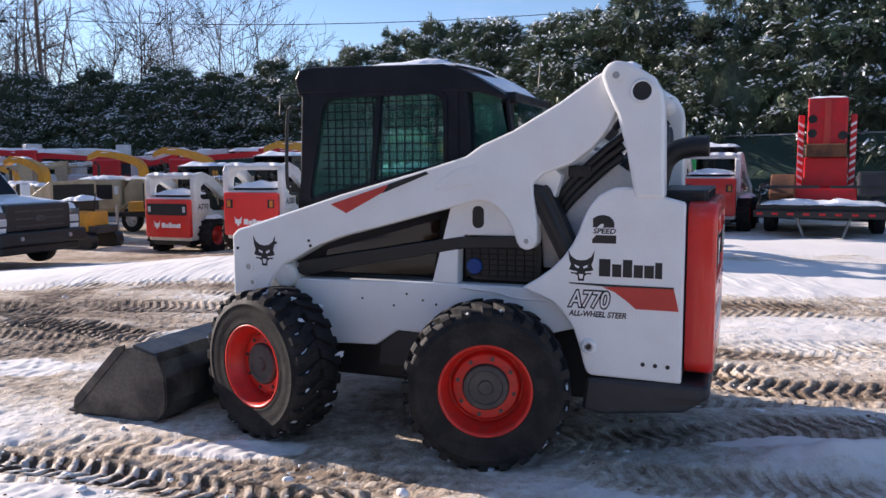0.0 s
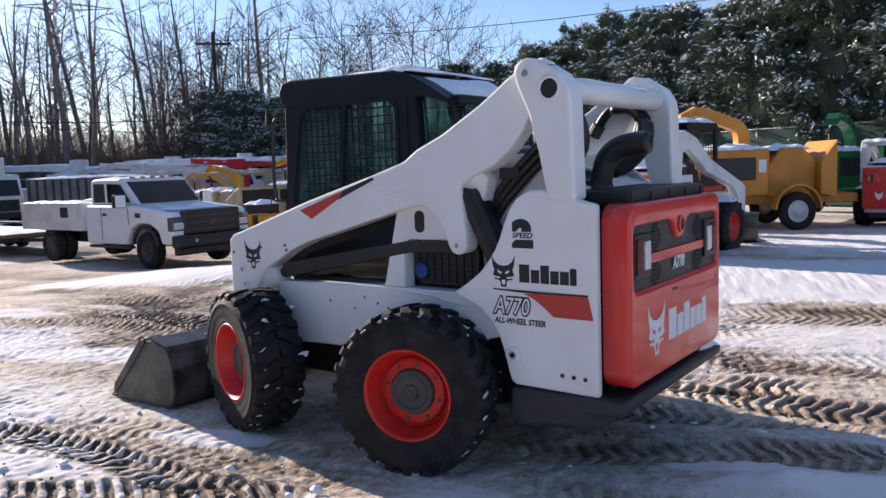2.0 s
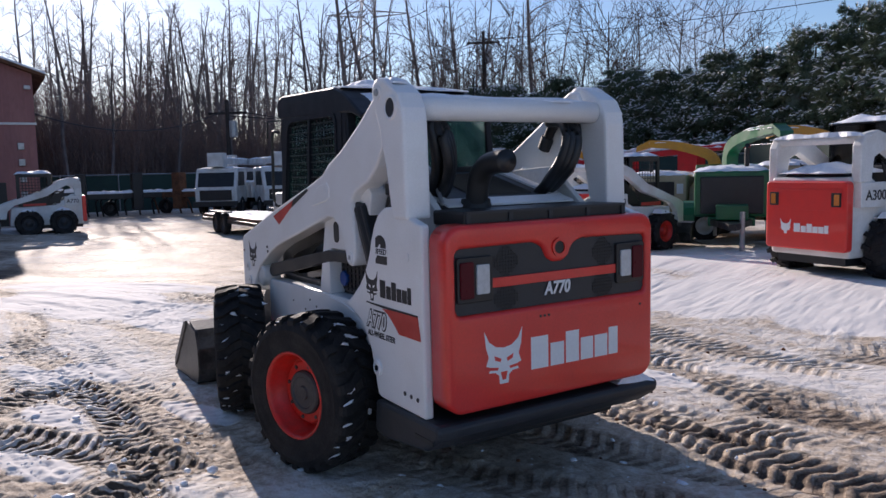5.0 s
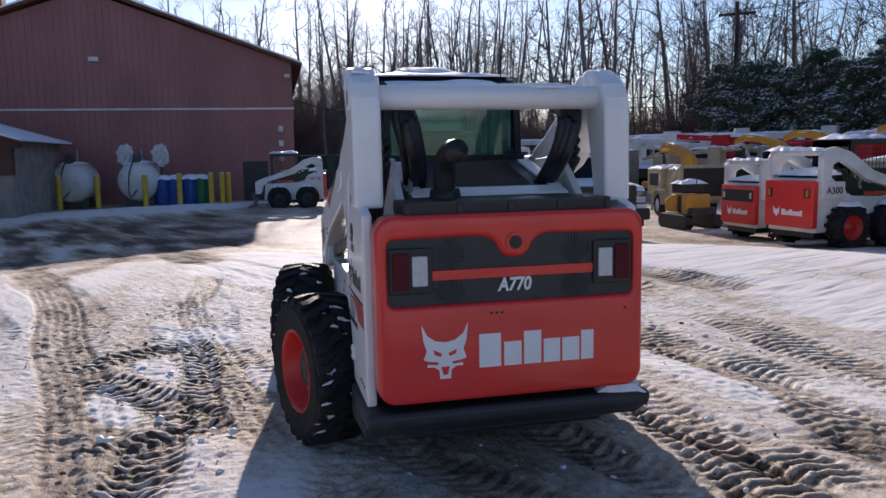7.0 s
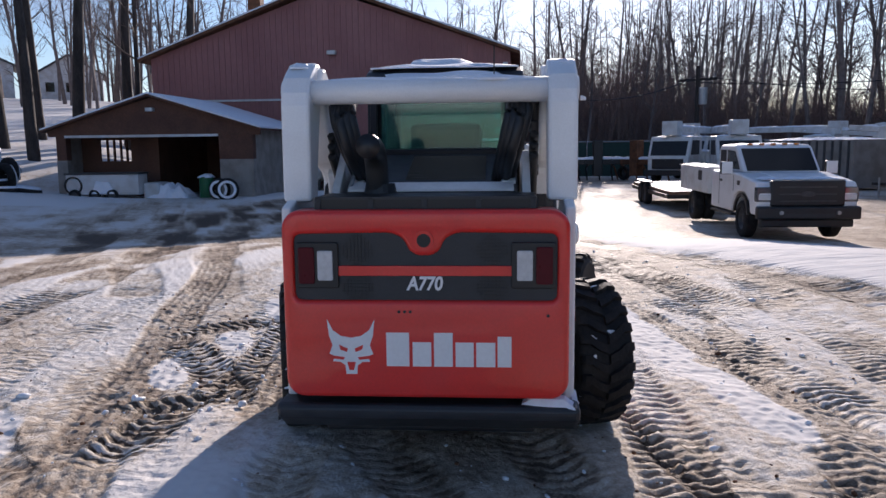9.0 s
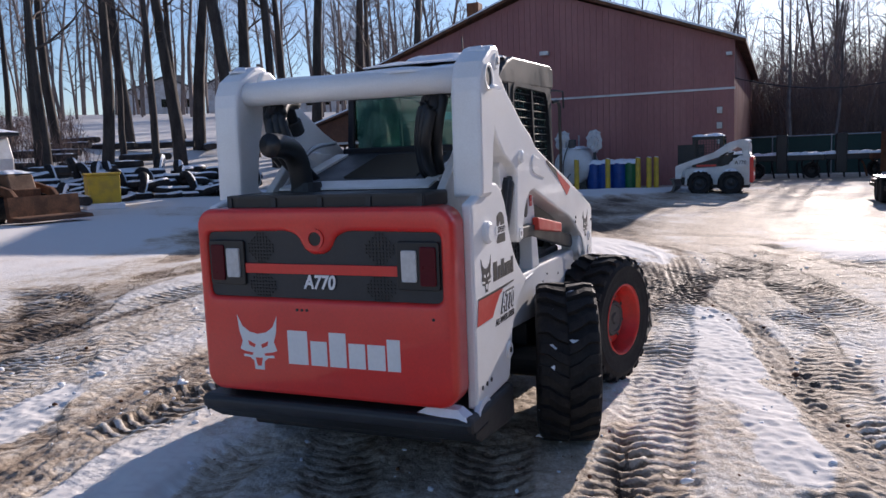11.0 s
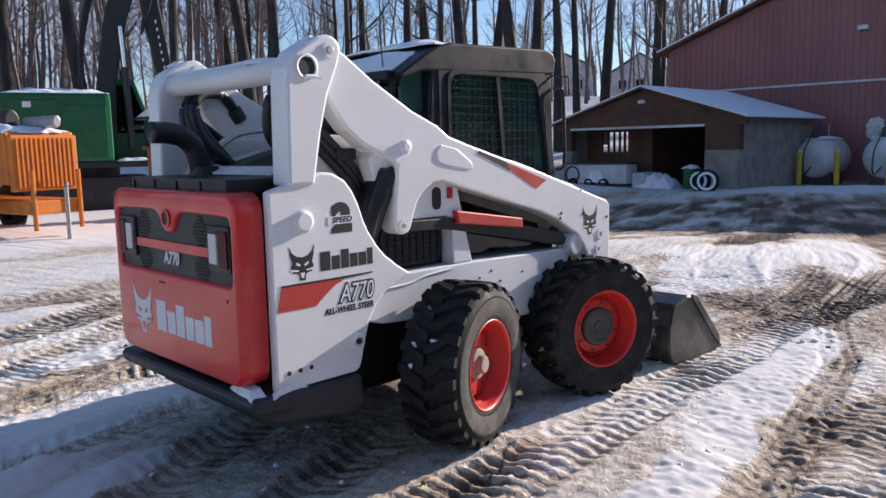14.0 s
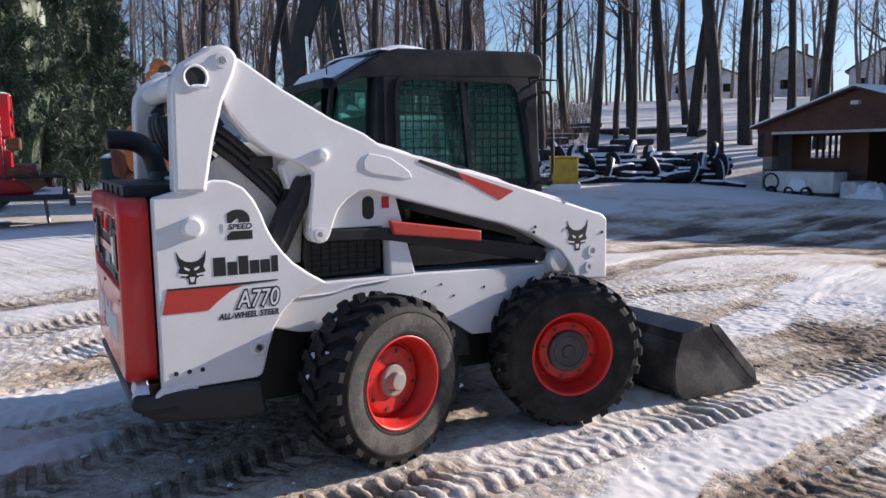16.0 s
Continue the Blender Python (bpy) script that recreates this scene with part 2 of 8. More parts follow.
def ground_material():
    m = bpy.data.materials.new("snow_and_mud")
    m.use_nodes = True
    n, l = m.node_tree.nodes, m.node_tree.links
    b = n["Principled BSDF"]
    at = n.new("ShaderNodeAttribute")
    at.attribute_name = "mud"
    co = n.new("ShaderNodeTexCoord")
    big, mid, fine, grit = (n.new("ShaderNodeTexNoise") for _ in range(4))
    for t, s, d in ((big, 0.9, 5), (mid, 6.0, 8), (fine, 60.0, 6), (grit, 19.0, 6)):
        t.inputs["Scale"].default_value, t.inputs["Detail"].default_value = s, d
        t.inputs["Roughness"].default_value = 0.62
        l.new(co.outputs["Object"], t.inputs["Vector"])

    def maths(op, a, c):
        k = n.new("ShaderNodeMath")
        k.operation = op
        for i, v in enumerate((a, c)):
            if isinstance(v, (int, float)):
                k.inputs[i].default_value = v
            else:
                l.new(v, k.inputs[i])
        return k.outputs[0]
    ph, tr = n.new("ShaderNodeAttribute"), n.new("ShaderNodeAttribute")
    ph.attribute_name, tr.attribute_name = "phase", "tread"
    wobble = maths("ADD", maths("MULTIPLY", maths("SUBTRACT", mid.outputs["Fac"], 0.5), 0.5), maths("MULTIPLY", maths("SUBTRACT", grit.outputs["Fac"], 0.5), 0.3))
    wave = maths("SINE", maths("MULTIPLY", maths("ADD", ph.outputs["Fac"], wobble), 6.28319), 0.0)
    lug = n.new("ShaderNodeMapRange")
    lug.interpolation_type = "SMOOTHSTEP"
    lug.inputs["From Min"].default_value, lug.inputs["From Max"].default_value = -0.35, 0.35
    l.new(wave, lug.inputs["Value"])
    ridge = maths("MULTIPLY", maths("SUBTRACT", lug.outputs["Result"], 0.45), tr.outputs["Fac"])
    churn = n.new("ShaderNodeMapRange")
    churn.inputs["From Min"].default_value, churn.inputs["From Max"].default_value = -0.25, 0.5
    churn.inputs["To Min"].default_value, churn.inputs["To Max"].default_value = 0.12, 1.0
    l.new(at.outputs["Fac"], churn.inputs["Value"])
    specks = maths("MULTIPLY", maths("SUBTRACT", mid.outputs["Fac"], 0.5), 0.85)
    specks = maths("ADD", specks, maths("MULTIPLY", maths("SUBTRACT", fine.outputs["Fac"], 0.5), 0.45))
    specks = maths("ADD", specks, maths("MULTIPLY", maths("SUBTRACT", grit.outputs["Fac"], 0.5), 0.65))
    f = maths("ADD", at.outputs["Fac"], maths("MULTIPLY", specks, churn.outputs["Result"]))
    # Tread grooves darken as mud, with their own shade painted in too.
    f = maths("SUBTRACT", f, maths("MULTIPLY", ridge, 0.40))
    f = maths("ADD", f, maths("MULTIPLY", maths("SUBTRACT", big.outputs["Fac"], 0.5), 0.5))
    ramp = n.new("ShaderNodeValToRGB")
    e = ramp.color_ramp.elements
    e[0].position, e[0].color = 0.12, (0.77, 0.745, 0.715, 1)
    e[1].position, e[1].color = 0.98, (0.105, 0.080, 0.060, 1)
    for p, c in ((0.32, (0.72, 0.675, 0.615, 1)), (0.50, (0.56, 0.48, 0.385, 1)), (0.76, (0.30, 0.235, 0.175, 1))):
        k = e.new(p)
        k.color = c
    l.new(f, ramp.inputs["Fac"])
    l.new(ramp.outputs["Color"], b.inputs["Base Color"])
    rr = n.new("ShaderNodeMapRange")
    rr.inputs["From Min"].default_value, rr.inputs["From Max"].default_value = 0.2, 0.9
    rr.inputs["To Min"].default_value, rr.inputs["To Max"].default_value = 0.80, 0.58
    b.inputs["Specular IOR Level"].default_value = 0.06
    l.new(f, rr.inputs["Value"])
    l.new(rr.outputs["Result"], b.inputs["Roughness"])
    bp = n.new("ShaderNodeBump")
    bp.inputs["Strength"].default_value, bp.inputs["Distance"].default_value = 0.75, 0.035
    hsum = maths("ADD", maths("ADD", maths("MULTIPLY", mid.outputs["Fac"], 0.8), maths("ADD", maths("MULTIPLY", fine.outputs["Fac"], 0.25), maths("MULTIPLY", grit.outputs["Fac"], 0.5))), maths("MULTIPLY", ridge, 0.8))
    soft = n.new("ShaderNodeMapRange")
    soft.inputs["From Min"].default_value, soft.inputs["From Max"].default_value = -0.25, 0.45
    soft.inputs["To Min"].default_value, soft.inputs["To Max"].default_value = 0.14, 0.9
    l.new(at.outputs["Fac"], soft.inputs["Value"])
    l.new(soft.outputs["Result"], bp.inputs["Strength"])
    l.new(hsum, bp.inputs["Height"])
    l.new(bp.outputs["Normal"], b.inputs["Normal"])
    return m


GROUND = ground_material()

# ---- building tools ----
def part(name, bm, material, parent=None, label="", smooth=False):
    """Links a bmesh as one mesh object under a thing or part."""
    bmesh.ops.recalc_face_normals(bm, faces=bm.faces)
    me = bpy.data.meshes.new(name)
    bm.to_mesh(me)
    bm.free()
    me.materials.append(material)
    if smooth:
        for p in me.polygons:
            p.use_smooth = True
    ob = new(name, me)
    if parent is not None:
        ob.parent = parent
    if label:
        ob["label"] = label
    return ob


def thing(name, m, label, category, group="", kind=""):
    ob = new(name)
    ob.matrix_world = m
    return tagged(ob, label, category, group, kind)


def raw(name, verts, faces, material, parent=None, label="", smooth=False):
    me = bpy.data.meshes.new(name)
    me.from_pydata([tuple(v) for v in verts], [], [tuple(f) for f in faces])
    me.materials.append(material)
    if smooth:
        me.polygons.foreach_set("use_smooth", [True] * len(me.polygons))
    ob = new(name, me)
    if parent is not None:
        ob.parent = parent
    if label:
        ob["label"] = label
    return ob


def BM():
    return bmesh.new()


def bevel_all(bm, r, seg=2, angle=30):
    if r <= 0:
        return bm
    bm.normal_update()
    es = [e for e in bm.edges if len(e.link_faces) == 2 and e.calc_face_angle(0) > radians(angle)]
    bmesh.ops.bevel(bm, geom=es, offset=r, segments=seg, profile=0.5, affect="EDGES", clamp_overlap=True)
    return bm


def box(x0, x1, y0, y1, z0, z1, r=0.0, bm=None, m=None, seg=2):
    t = BM()
    bmesh.ops.create_cube(t, size=1.0, matrix=Matrix.Translation(((x0 + x1) / 2, (y0 + y1) / 2, (z0 + z1) / 2)) @ Matrix.Diagonal((abs(x1 - x0), abs(y1 - y0), abs(z1 - z0), 1)))
    bevel_all(t, r, seg)
    return merge(t, bm, m)


def merge(t, bm=None, m=None):
    if m is not None:
        bmesh.ops.transform(t, matrix=m, verts=t.verts)
    if bm is None:
        return t
    me = bpy.data.meshes.new("scratch")
    t.to_mesh(me)
    t.free()
    bm.from_mesh(me)
    bpy.data.meshes.remove(me)
    return bm


def prism(pts, a, b, r=0.0, bm=None, plane="xz", seg=2, m=None):
    """A plate: the outline pts in the plane, thick from a to b along the third axis."""
    t = BM()
    put = {"xz": lambda u, v, w: (u, w, v), "yz": lambda u, v, w: (w, u, v), "xy": lambda u, v, w: (u, v, w)}[plane]
    f = t.faces.new([t.verts.new(put(u, v, a)) for u, v in pts])
    ex = bmesh.ops.extrude_face_region(t, geom=[f])
    vs = [v for v in ex["geom"] if isinstance(v, bmesh.types.BMVert)]
    bmesh.ops.translate(t, verts=vs, vec=put(0, 0, b - a))
    bmesh.ops.recalc_face_normals(t, faces=t.faces)
    bevel_all(t, r, seg)
    return merge(t, bm, m)


def cyl(p, q, r, r2=None, seg=20, bm=None, bev=0.0, m=None):
    p, q = Vector(p), Vector(q)
    t = BM()
    bmesh.ops.create_cone(t, cap_ends=True, segments=seg, radius1=r, radius2=r if r2 is None else r2, depth=(q - p).length,
                          matrix=Matrix.Translation((p + q) / 2) @ (q - p).to_track_quat("Z", "Y").to_matrix().to_4x4())
    bevel_all(t, bev, 2, 60)
    return merge(t, bm, m)


def tube(path, r, seg=8, bm=None, radii=None):
    """A round tube along a path, closed at both ends."""
    t = BM()
    pts = [Vector(p) for p in path]
    rings = []
    for i, p in enumerate(pts):
        d = (pts[min(i + 1, len(pts) - 1)] - pts[max(i - 1, 0)]).normalized()
        s = d.cross(Vector((0, 0, 1)) if abs(d.z) < 0.9 else Vector((1, 0, 0))).normalized()
        u = s.cross(d)
        k = radii[i] if radii else r
        rings.append([t.verts.new(p + k * (math.cos(2 * math.pi * j / seg) * s + math.sin(2 * math.pi * j / seg) * u)) for j in range(seg)])
    for a, b in zip(rings, rings[1:]):
        for j in range(seg):
            t.faces.new((a[j], a[(j + 1) % seg], b[(j + 1) % seg], b[j]))
    t.faces.new(rings[0][::-1])
    t.faces.new(rings[-1])
    return merge(t, bm)


def curve_path(pts, n=6):
    """Catmull-Rom points through pts."""
    v = [Vector(p) for p in pts]
    v = [2 * v[0] - v[1]] + v + [2 * v[-1] - v[-2]]
    out = []
    for i in range(1, len(v) - 2):
        for k in range(n):
            s = k / n
            out.append(0.5 * (2 * v[i] + (v[i + 1] - v[i - 1]) * s + (2 * v[i - 1] - 5 * v[i] + 4 * v[i + 1] - v[i + 2]) * s * s + (3 * v[i] - v[i - 1] - 3 * v[i + 1] + v[i + 2]) * s ** 3))
    return out + [v[-2]]


def lathe(prof, seg=40, bm=None, m=None):
    """Turns the outline prof, pairs of (radius, y), about the y axis."""
    t = BM()
    rings = [[t.verts.new((r * math.cos(2 * math.pi * j / seg), y, r * math.sin(2 * math.pi * j / seg))) for j in range(seg)] for r, y in prof]
    for a, b in zip(rings, rings[1:]):
        for j in range(seg):
            t.faces.new((a[j], a[(j + 1) % seg], b[(j + 1) % seg], b[j]))
    if prof[0][0] > 1e-6 and prof[-1][0] > 1e-6 and (prof[0] == prof[-1]):
        bmesh.ops.remove_doubles(t, verts=t.verts, dist=1e-6)
    return merge(t, bm, m)


def arc(cx, cz, r, a0, a1, n=8):
    return [(cx + r * math.cos(radians(a0 + (a1 - a0) * i / n)), cz + r * math.sin(radians(a0 + (a1 - a0) * i / n))) for i in range(n + 1)]


def rounded(x0, x1, z0, z1, r, n=5):
    return arc(x1 - r, z0 + r, r, -90, 0, n) + arc(x1 - r, z1 - r, r, 0, 90, n) + arc(x0 + r, z1 - r, r, 90, 180, n) + arc(x0 + r, z0 + r, r, 180, 270, n)


def ring_plate(outer, inner, a, b, bm=None, plane="xz"):
    """A plate with a hole; outer and inner have equally many points."""
    t = BM()
    put = {"xz": lambda u, v, w: (u, w, v), "yz": lambda u, v, w: (w, u, v)}[plane]
    n = len(outer)
    r = [[t.verts.new(put(u, v, w)) for u, v in pts] for pts, w in ((outer, a), (inner, a), (inner, b), (outer, b))]
    for i in range(4):
        p, q = r[i], r[(i + 1) % 4]
        for j in range(n):
            t.faces.new((p[j], p[(j + 1) % n], q[(j + 1) % n], q[j]))
    return merge(t, bm)


def lettering(text, size, m, material, parent, name="lettering", depth=0.0015, squeeze=1.0, shear=0.0, weight=0.012):
    cu = bpy.data.curves.new("scratch_text", "FONT")
    cu.body, cu.size, cu.extrude, cu.shear = text, size, depth, shear
    cu.offset = weight * size
    cu.align_x, cu.align_y = "CENTER", "CENTER"
    tmp = new("scratch_text", cu)
    dg = bpy.context.evaluated_depsgraph_get()
    dg.update()
    me = bpy.data.meshes.new_from_object(tmp.evaluated_get(dg))
    bpy.data.objects.remove(tmp)
    bpy.data.curves.remove(cu)
    me.materials.clear()
    me.materials.append(material)
    me.transform(m @ Matrix.Diagonal((squeeze, 1, 1, 1)))
    me.name = name
    ob = new(name, me)
    ob.parent = parent
    return ob


def smoothstep(a, b, x):
    t = np.clip((x - a) / (b - a), 0, 1)
    return t * t * (3 - 2 * t)


def level(x, y):
    """The lie of the yard: flat round the machine, falling a little to the west, with a wooded bank in the south-west."""
    x, y = np.asarray(x, float), np.asarray(y, float)
    r = np.hypot(x - 0.3, y - 4.7)
    z = -0.42 * smoothstep(6.5, 15, r) * smoothstep(-2.5, 7.0, -x) * smoothstep(-9, 2, y)
    u = -0.895 * x - 0.446 * y
    bank = np.interp(u, [0, 27, 29.5, 34, 45, 85, 160, 900], [0, 0, 0.15, 1.2, 2.6, 7.0, 11.0, 11.0])
    z = z + bank * smoothstep(3.5, -2.5, y)
    return z


def at(x, y, turn=0.0, dz=0.0):
    return pose(x, y, float(level(x, y)) + dz, 0, 0, turn)

# ---- ground ----
def fbm(x, y, seed, octaves=4, scale=1.0):
    """Smooth value noise on arrays."""
    out, amp, total = np.zeros_like(x), 1.0, 0.0
    for o in range(octaves):
        rng = np.random.RandomState(seed + o)
        grid = rng.rand(128, 128)
        u, v = x * scale * 2 ** o + 37.3 * o, y * scale * 2 ** o + 11.7 * o
        i, j = np.floor(u).astype(int), np.floor(v).astype(int)
        a, b = u - i, v - j
        a, b = a * a * (3 - 2 * a), b * b * (3 - 2 * b)
        g00, g10 = grid[i % 128, j % 128], grid[(i + 1) % 128, j % 128]
        g01, g11 = grid[i % 128, (j + 1) % 128], grid[(i + 1) % 128, (j + 1) % 128]
        out += amp * ((g00 * (1 - a) + g10 * a) * (1 - b) + (g01 * (1 - a) + g11 * a) * b)
        total += amp
        amp *= 0.5
    return out / total


def spread(lo, hi, step, far, growth=1.16):
    inner = list(np.arange(lo, hi, step))
    left, right, d = [lo], [inner[-1]], step
    while left[-1] > -far:
        d *= growth
        left.append(left[-1] - d)
    d = step
    while right[-1] < far:
        d *= growth
        right.append(right[-1] + d)
    return np.array(left[:0:-1] + inner + right[1:])


# Wheel tracks: start, end, sideways bend, width, depth, mud, chevron strength
TRACKS = (
    (2.3, 5.65, -0.3, 6.22, 0.0, 0.40, 0.050, 0.55, 1.0), (-0.3, 6.2, -4.6, 7.9, 0.05, 0.40, 0.035, 0.45, 0.8),
    (3.4, 5.1, 0.9, 5.85, 0.1, 0.40, 0.040, 0.50, 1.0), (3.2, 6.0, -1.6, 8.2, 0.1, 0.45, 0.025, 0.40, 0.35),
    (2.4, 7.4, -3.0, 9.6, 0.1, 0.50, 0.028, 0.42, 0.45), (1.4, 7.1, -2.2, 7.9, 0.0, 0.36, 0.026, 0.40, 1.0),
    (1.6, 2.75, -3.4, 3.95, 0.12, 0.42, 0.020, 0.10, 0.35), (0.4, 2.35, -4.2, 3.5, 0.15, 0.40, 0.020, 0.10, 0.25),
    (-0.1, 3.55, -6.4, 5.0, 0.10, 0.34, 0.020, 0.10, 0.4), (-0.2, 3.85, -6.6, 5.5, 0.10, 0.30, 0.020, 0.12, 0.4),
    (0.2, 1.5, -4.4, 2.7, 0.1, 0.45, 0.020, 0.12, 0.4),
    (-2.28, 3.08, -2.67, 4.07, 0.03, 0.30, 0.030, 0.62, 1.0), (-1.96, 3.06, -0.40, 3.54, 0.03, 0.34, 0.030, 0.62, 1.0), (-2.87, 4.06, -0.54, 3.50, 0.03, 0.26, 0.030, 0.62, 1.0), (-0.36, 2.84, -0.46, 3.56, 0.03, 0.26, 0.030, 0.62, 1.0), (-0.37, 3.08, 0.40, 2.83, 0.03, 0.34, 0.030, 0.62, 1.0),
    (0.6, 4.25, 3.6, 4.40, 0.05, 0.36, 0.030, 0.35, 0.6), (0.9, 5.1, 3.8, 4.75, 0.05, 0.36, 0.030, 0.35, 0.6),
    (0.7, 3.8, 3.4, 3.05, 0.0, 0.36, 0.028, 0.35, 0.45), (-6.5, 8.55, -1.5, 8.3, 0.2, 0.6, 0.030, 0.42, 0.6),
    (-7.0, 7.1, -2.9, 6.7, 0.2, 0.6, 0.030, 0.40, 0.6), (-8.0, 9.6, -1.0, 9.9, 0.3, 0.7, 0.030, 0.42, 0.5),
    (2.2, 8.2, 6.5, 7.2, 0.2, 0.7, 0.030, 0.42, 0.4), (2.0, 6.4, 6.0, 5.7, 0.2, 0.6, 0.030, 0.45, 0.5),
    (-12.0, 6.6, -3.0, 5.9, -0.5, 0.6, 0.025, 0.36, 0.4), (-26.0, 8.5, -4.2, 3.5, -1.6, 0.6, 0.03, 0.45, 0.3),
    (-26.0, 6.5, -4.4, 2.6, -1.8, 0.6, 0.03, 0.45, 0.3), (-24.0, 11.5, -3.0, 6.6, -2.2, 0.7, 0.03, 0.42, 0.3),
    (-22.0, 4.5, -4.0, -0.6, 1.6, 0.7, 0.03, 0.50, 0.3), (-20.0, 2.0, -1.0, 0.2, 1.6, 0.7, 0.03, 0.55, 0.4),
    (-20.0, 0.2, 0.5, -0.8, 1.2, 0.8, 0.03, 0.50, 0.4), (-16.0, -2.0, 1.0, 0.9, 0.6, 0.6, 0.03, 0.45, 0.4),
    (-5.5, -0.7, 0.8, 2.2, 0.2, 0.7, 0.03, 0.42, 0.8), (-19.0, 9.5, -6.0, 9.0, -0.6, 0.8, 0.03, 0.40, 0.3),
    (-21.0, 7.5, -9.0, 12.0, -1.6, 0.6, 0.03, 0.38, 0.3), (-28.0, 16.0, -4.0, 8.0, 1.6, 0.7, 0.03, 0.40, 0.3),
    (-28.0, 18.5, -4.4, 9.2, 1.6, 0.7, 0.03, 0.40, 0.3), (-23.0, 2.5, -13.0, 9.0, -2.5, 0.6, 0.03, 0.45, 0.3),
)


# Smooth ribbed wheel tracks: start, end, sideways bend, width, mud
RIBBED = ((0.9, 2.60, -8.2, 3.66, 0.0, 0.46, 0.34), (-0.1, 3.70, -4.6, 4.62, 0.05, 0.30, 0.30), (2.2, 6.70, -1.6, 7.34, -0.05, 0.22, 0.26), (-4.6, 4.62, -12.0, 6.9, -0.3, 0.34, 0.26),
          (-8.2, 3.66, -16.0, 6.4, -0.4, 0.46, 0.30), (3.0, 2.5, 0.9, 2.60, 0.0, 0.46, 0.34), (-1.6, 7.34, -7.0, 8.3, 0.25, 0.24, 0.26), (-3.0, 7.2, -9.6, 7.9, -0.5, 0.40, 0.28), (-2.2, 6.5, -12.5, 5.8, -1.4, 0.45, 0.26))


def build_ground():
    gx, gy = spread(-5.0, 4.6, 0.0175, 700, 1.09), spread(1.0, 8.2, 0.0175, 700, 1.09)
    X, Y = np.meshgrid(gx, gy)
    Z = level(X, Y)
    yard = smoothstep(48, 30, np.hypot(X + 6, Y - 6))
    near = smoothstep(26, 10, np.hypot(X, Y - 4))
    rough = fbm(X, Y, 3, 4, 0.8)
    lumps = fbm(X, Y, 21, 4, 4.5)
    Z = Z + near * (0.05 * (rough - 0.5) + 0.020 * (lumps - 0.5))
    streak = fbm(0.30 * (0.95 * X - 0.30 * Y), 1.5 * (0.30 * X + 0.95 * Y), 7, 5, 1.1)
    mud = 0.26 + 0.85 * (streak - 0.5) + 0.35 * (fbm(X, Y, 31, 3, 0.35) - 0.5)
    phase, tread = np.zeros_like(X), np.zeros_like(X)
    for ax, ay, bx, by, bend, width, depth, stain, chev in TRACKS:
        d = np.array((bx - ax, by - ay))
        length = np.hypot(*d)
        d = d / length
        s = (X - ax) * d[0] + (Y - ay) * d[1]
        w = -(X - ax) * d[1] + (Y - ay) * d[0]
        q = np.clip(s / length, 0, 1)
        w = w - bend * 4 * q * (1 - q) + 0.05 * np.sin(s * 2.1 + ax)
        inside = smoothstep(width * 0.62, width * 0.42, np.abs(w)) * smoothstep(-0.2, 0.25, s) * smoothstep(length + 0.2, length - 0.25, s)
        worn = 0.30 + 0.70 * smoothstep(0.40, 0.62, fbm(X, Y, int(abs(ax * 13 + ay * 7)) + 50, 2, 1.1))
        turns = (s + 0.45 * np.abs(w)) / 0.098 + 0.4 * (rough - 0.5) + 0.12 * (lumps - 0.5)
        lugs = smoothstep(-0.25, 0.45, np.sin(turns * 2 * math.pi))
        worn = np.maximum(worn, 0.85) if stain > 0.6 else worn
        fade = (0.5 + 0.5 * smoothstep(0.36, 0.52, fbm(X, Y, int(abs(bx * 11 + by * 5)) + 90, 2, 2.3))) * smoothstep(14, 7, np.hypot(X, Y - 4)) * min(1.0, chev * 1.15) * worn
        Z = Z - inside * depth * (0.5 + 0.5 * worn) * (0.95 - 0.80 * lugs * fade) + 0.4 * depth * near * smoothstep(0.1, 0.0, np.abs(np.abs(w) - width * 0.62)) * inside
        mud = mud + inside * stain * worn * (0.80 - 0.30 * fade)
        over = inside * fade * (2.2 if stain > 0.6 else 1.0) > tread
        phase = np.where(over, turns, phase)
        tread = np.maximum(tread, inside * fade * (2.2 if stain > 0.6 else 1.0))
    for ax, ay, bx, by, bend, width, stain in RIBBED:
        d = np.array((bx - ax, by - ay))
        length = np.hypot(*d)
        d = d / length
        s = (X - ax) * d[0] + (Y - ay) * d[1]
        q = np.clip(s / length, 0, 1)
        w = -(X - ax) * d[1] + (Y - ay) * d[0] - bend * 4 * q * (1 - q) + 0.03 * np.sin(s * 1.7 + by)
        inside = smoothstep(width * 0.60, width * 0.46, np.abs(w)) * smoothstep(-0.5, 0.1, s) * smoothstep(length + 0.5, length - 0.1, s)
        ribs = np.cos(w * 2 * math.pi / 0.085) * (0.5 + 0.5 * np.sin(s * 2 * math.pi / 0.055 + 9 * lumps)) * smoothstep(10, 5, np.hypot(X, Y - 4))
        Z = Z - inside * (0.014 - 0.007 * ribs)
        mud = mud * (1 - 0.5 * inside) + inside * (0.18 + stain * (0.55 + 0.9 * (fbm(X, Y, int(abs(by * 9)) + 130, 3, 1.3) - 0.3)) - 0.07 * ribs)
    clods = fbm(X, Y, 61, 3, 11.0)
    Z = Z + near * 0.034 * smoothstep(0.25, 0.8, mud) * (clods - 0.5) + near * 0.020 * (fbm(X, Y, 91, 2, 22.0) - 0.5) * smoothstep(-0.1, 0.3, mud)
    # Snow cleared to the edges and left in the woods
    drift = np.zeros_like(X)
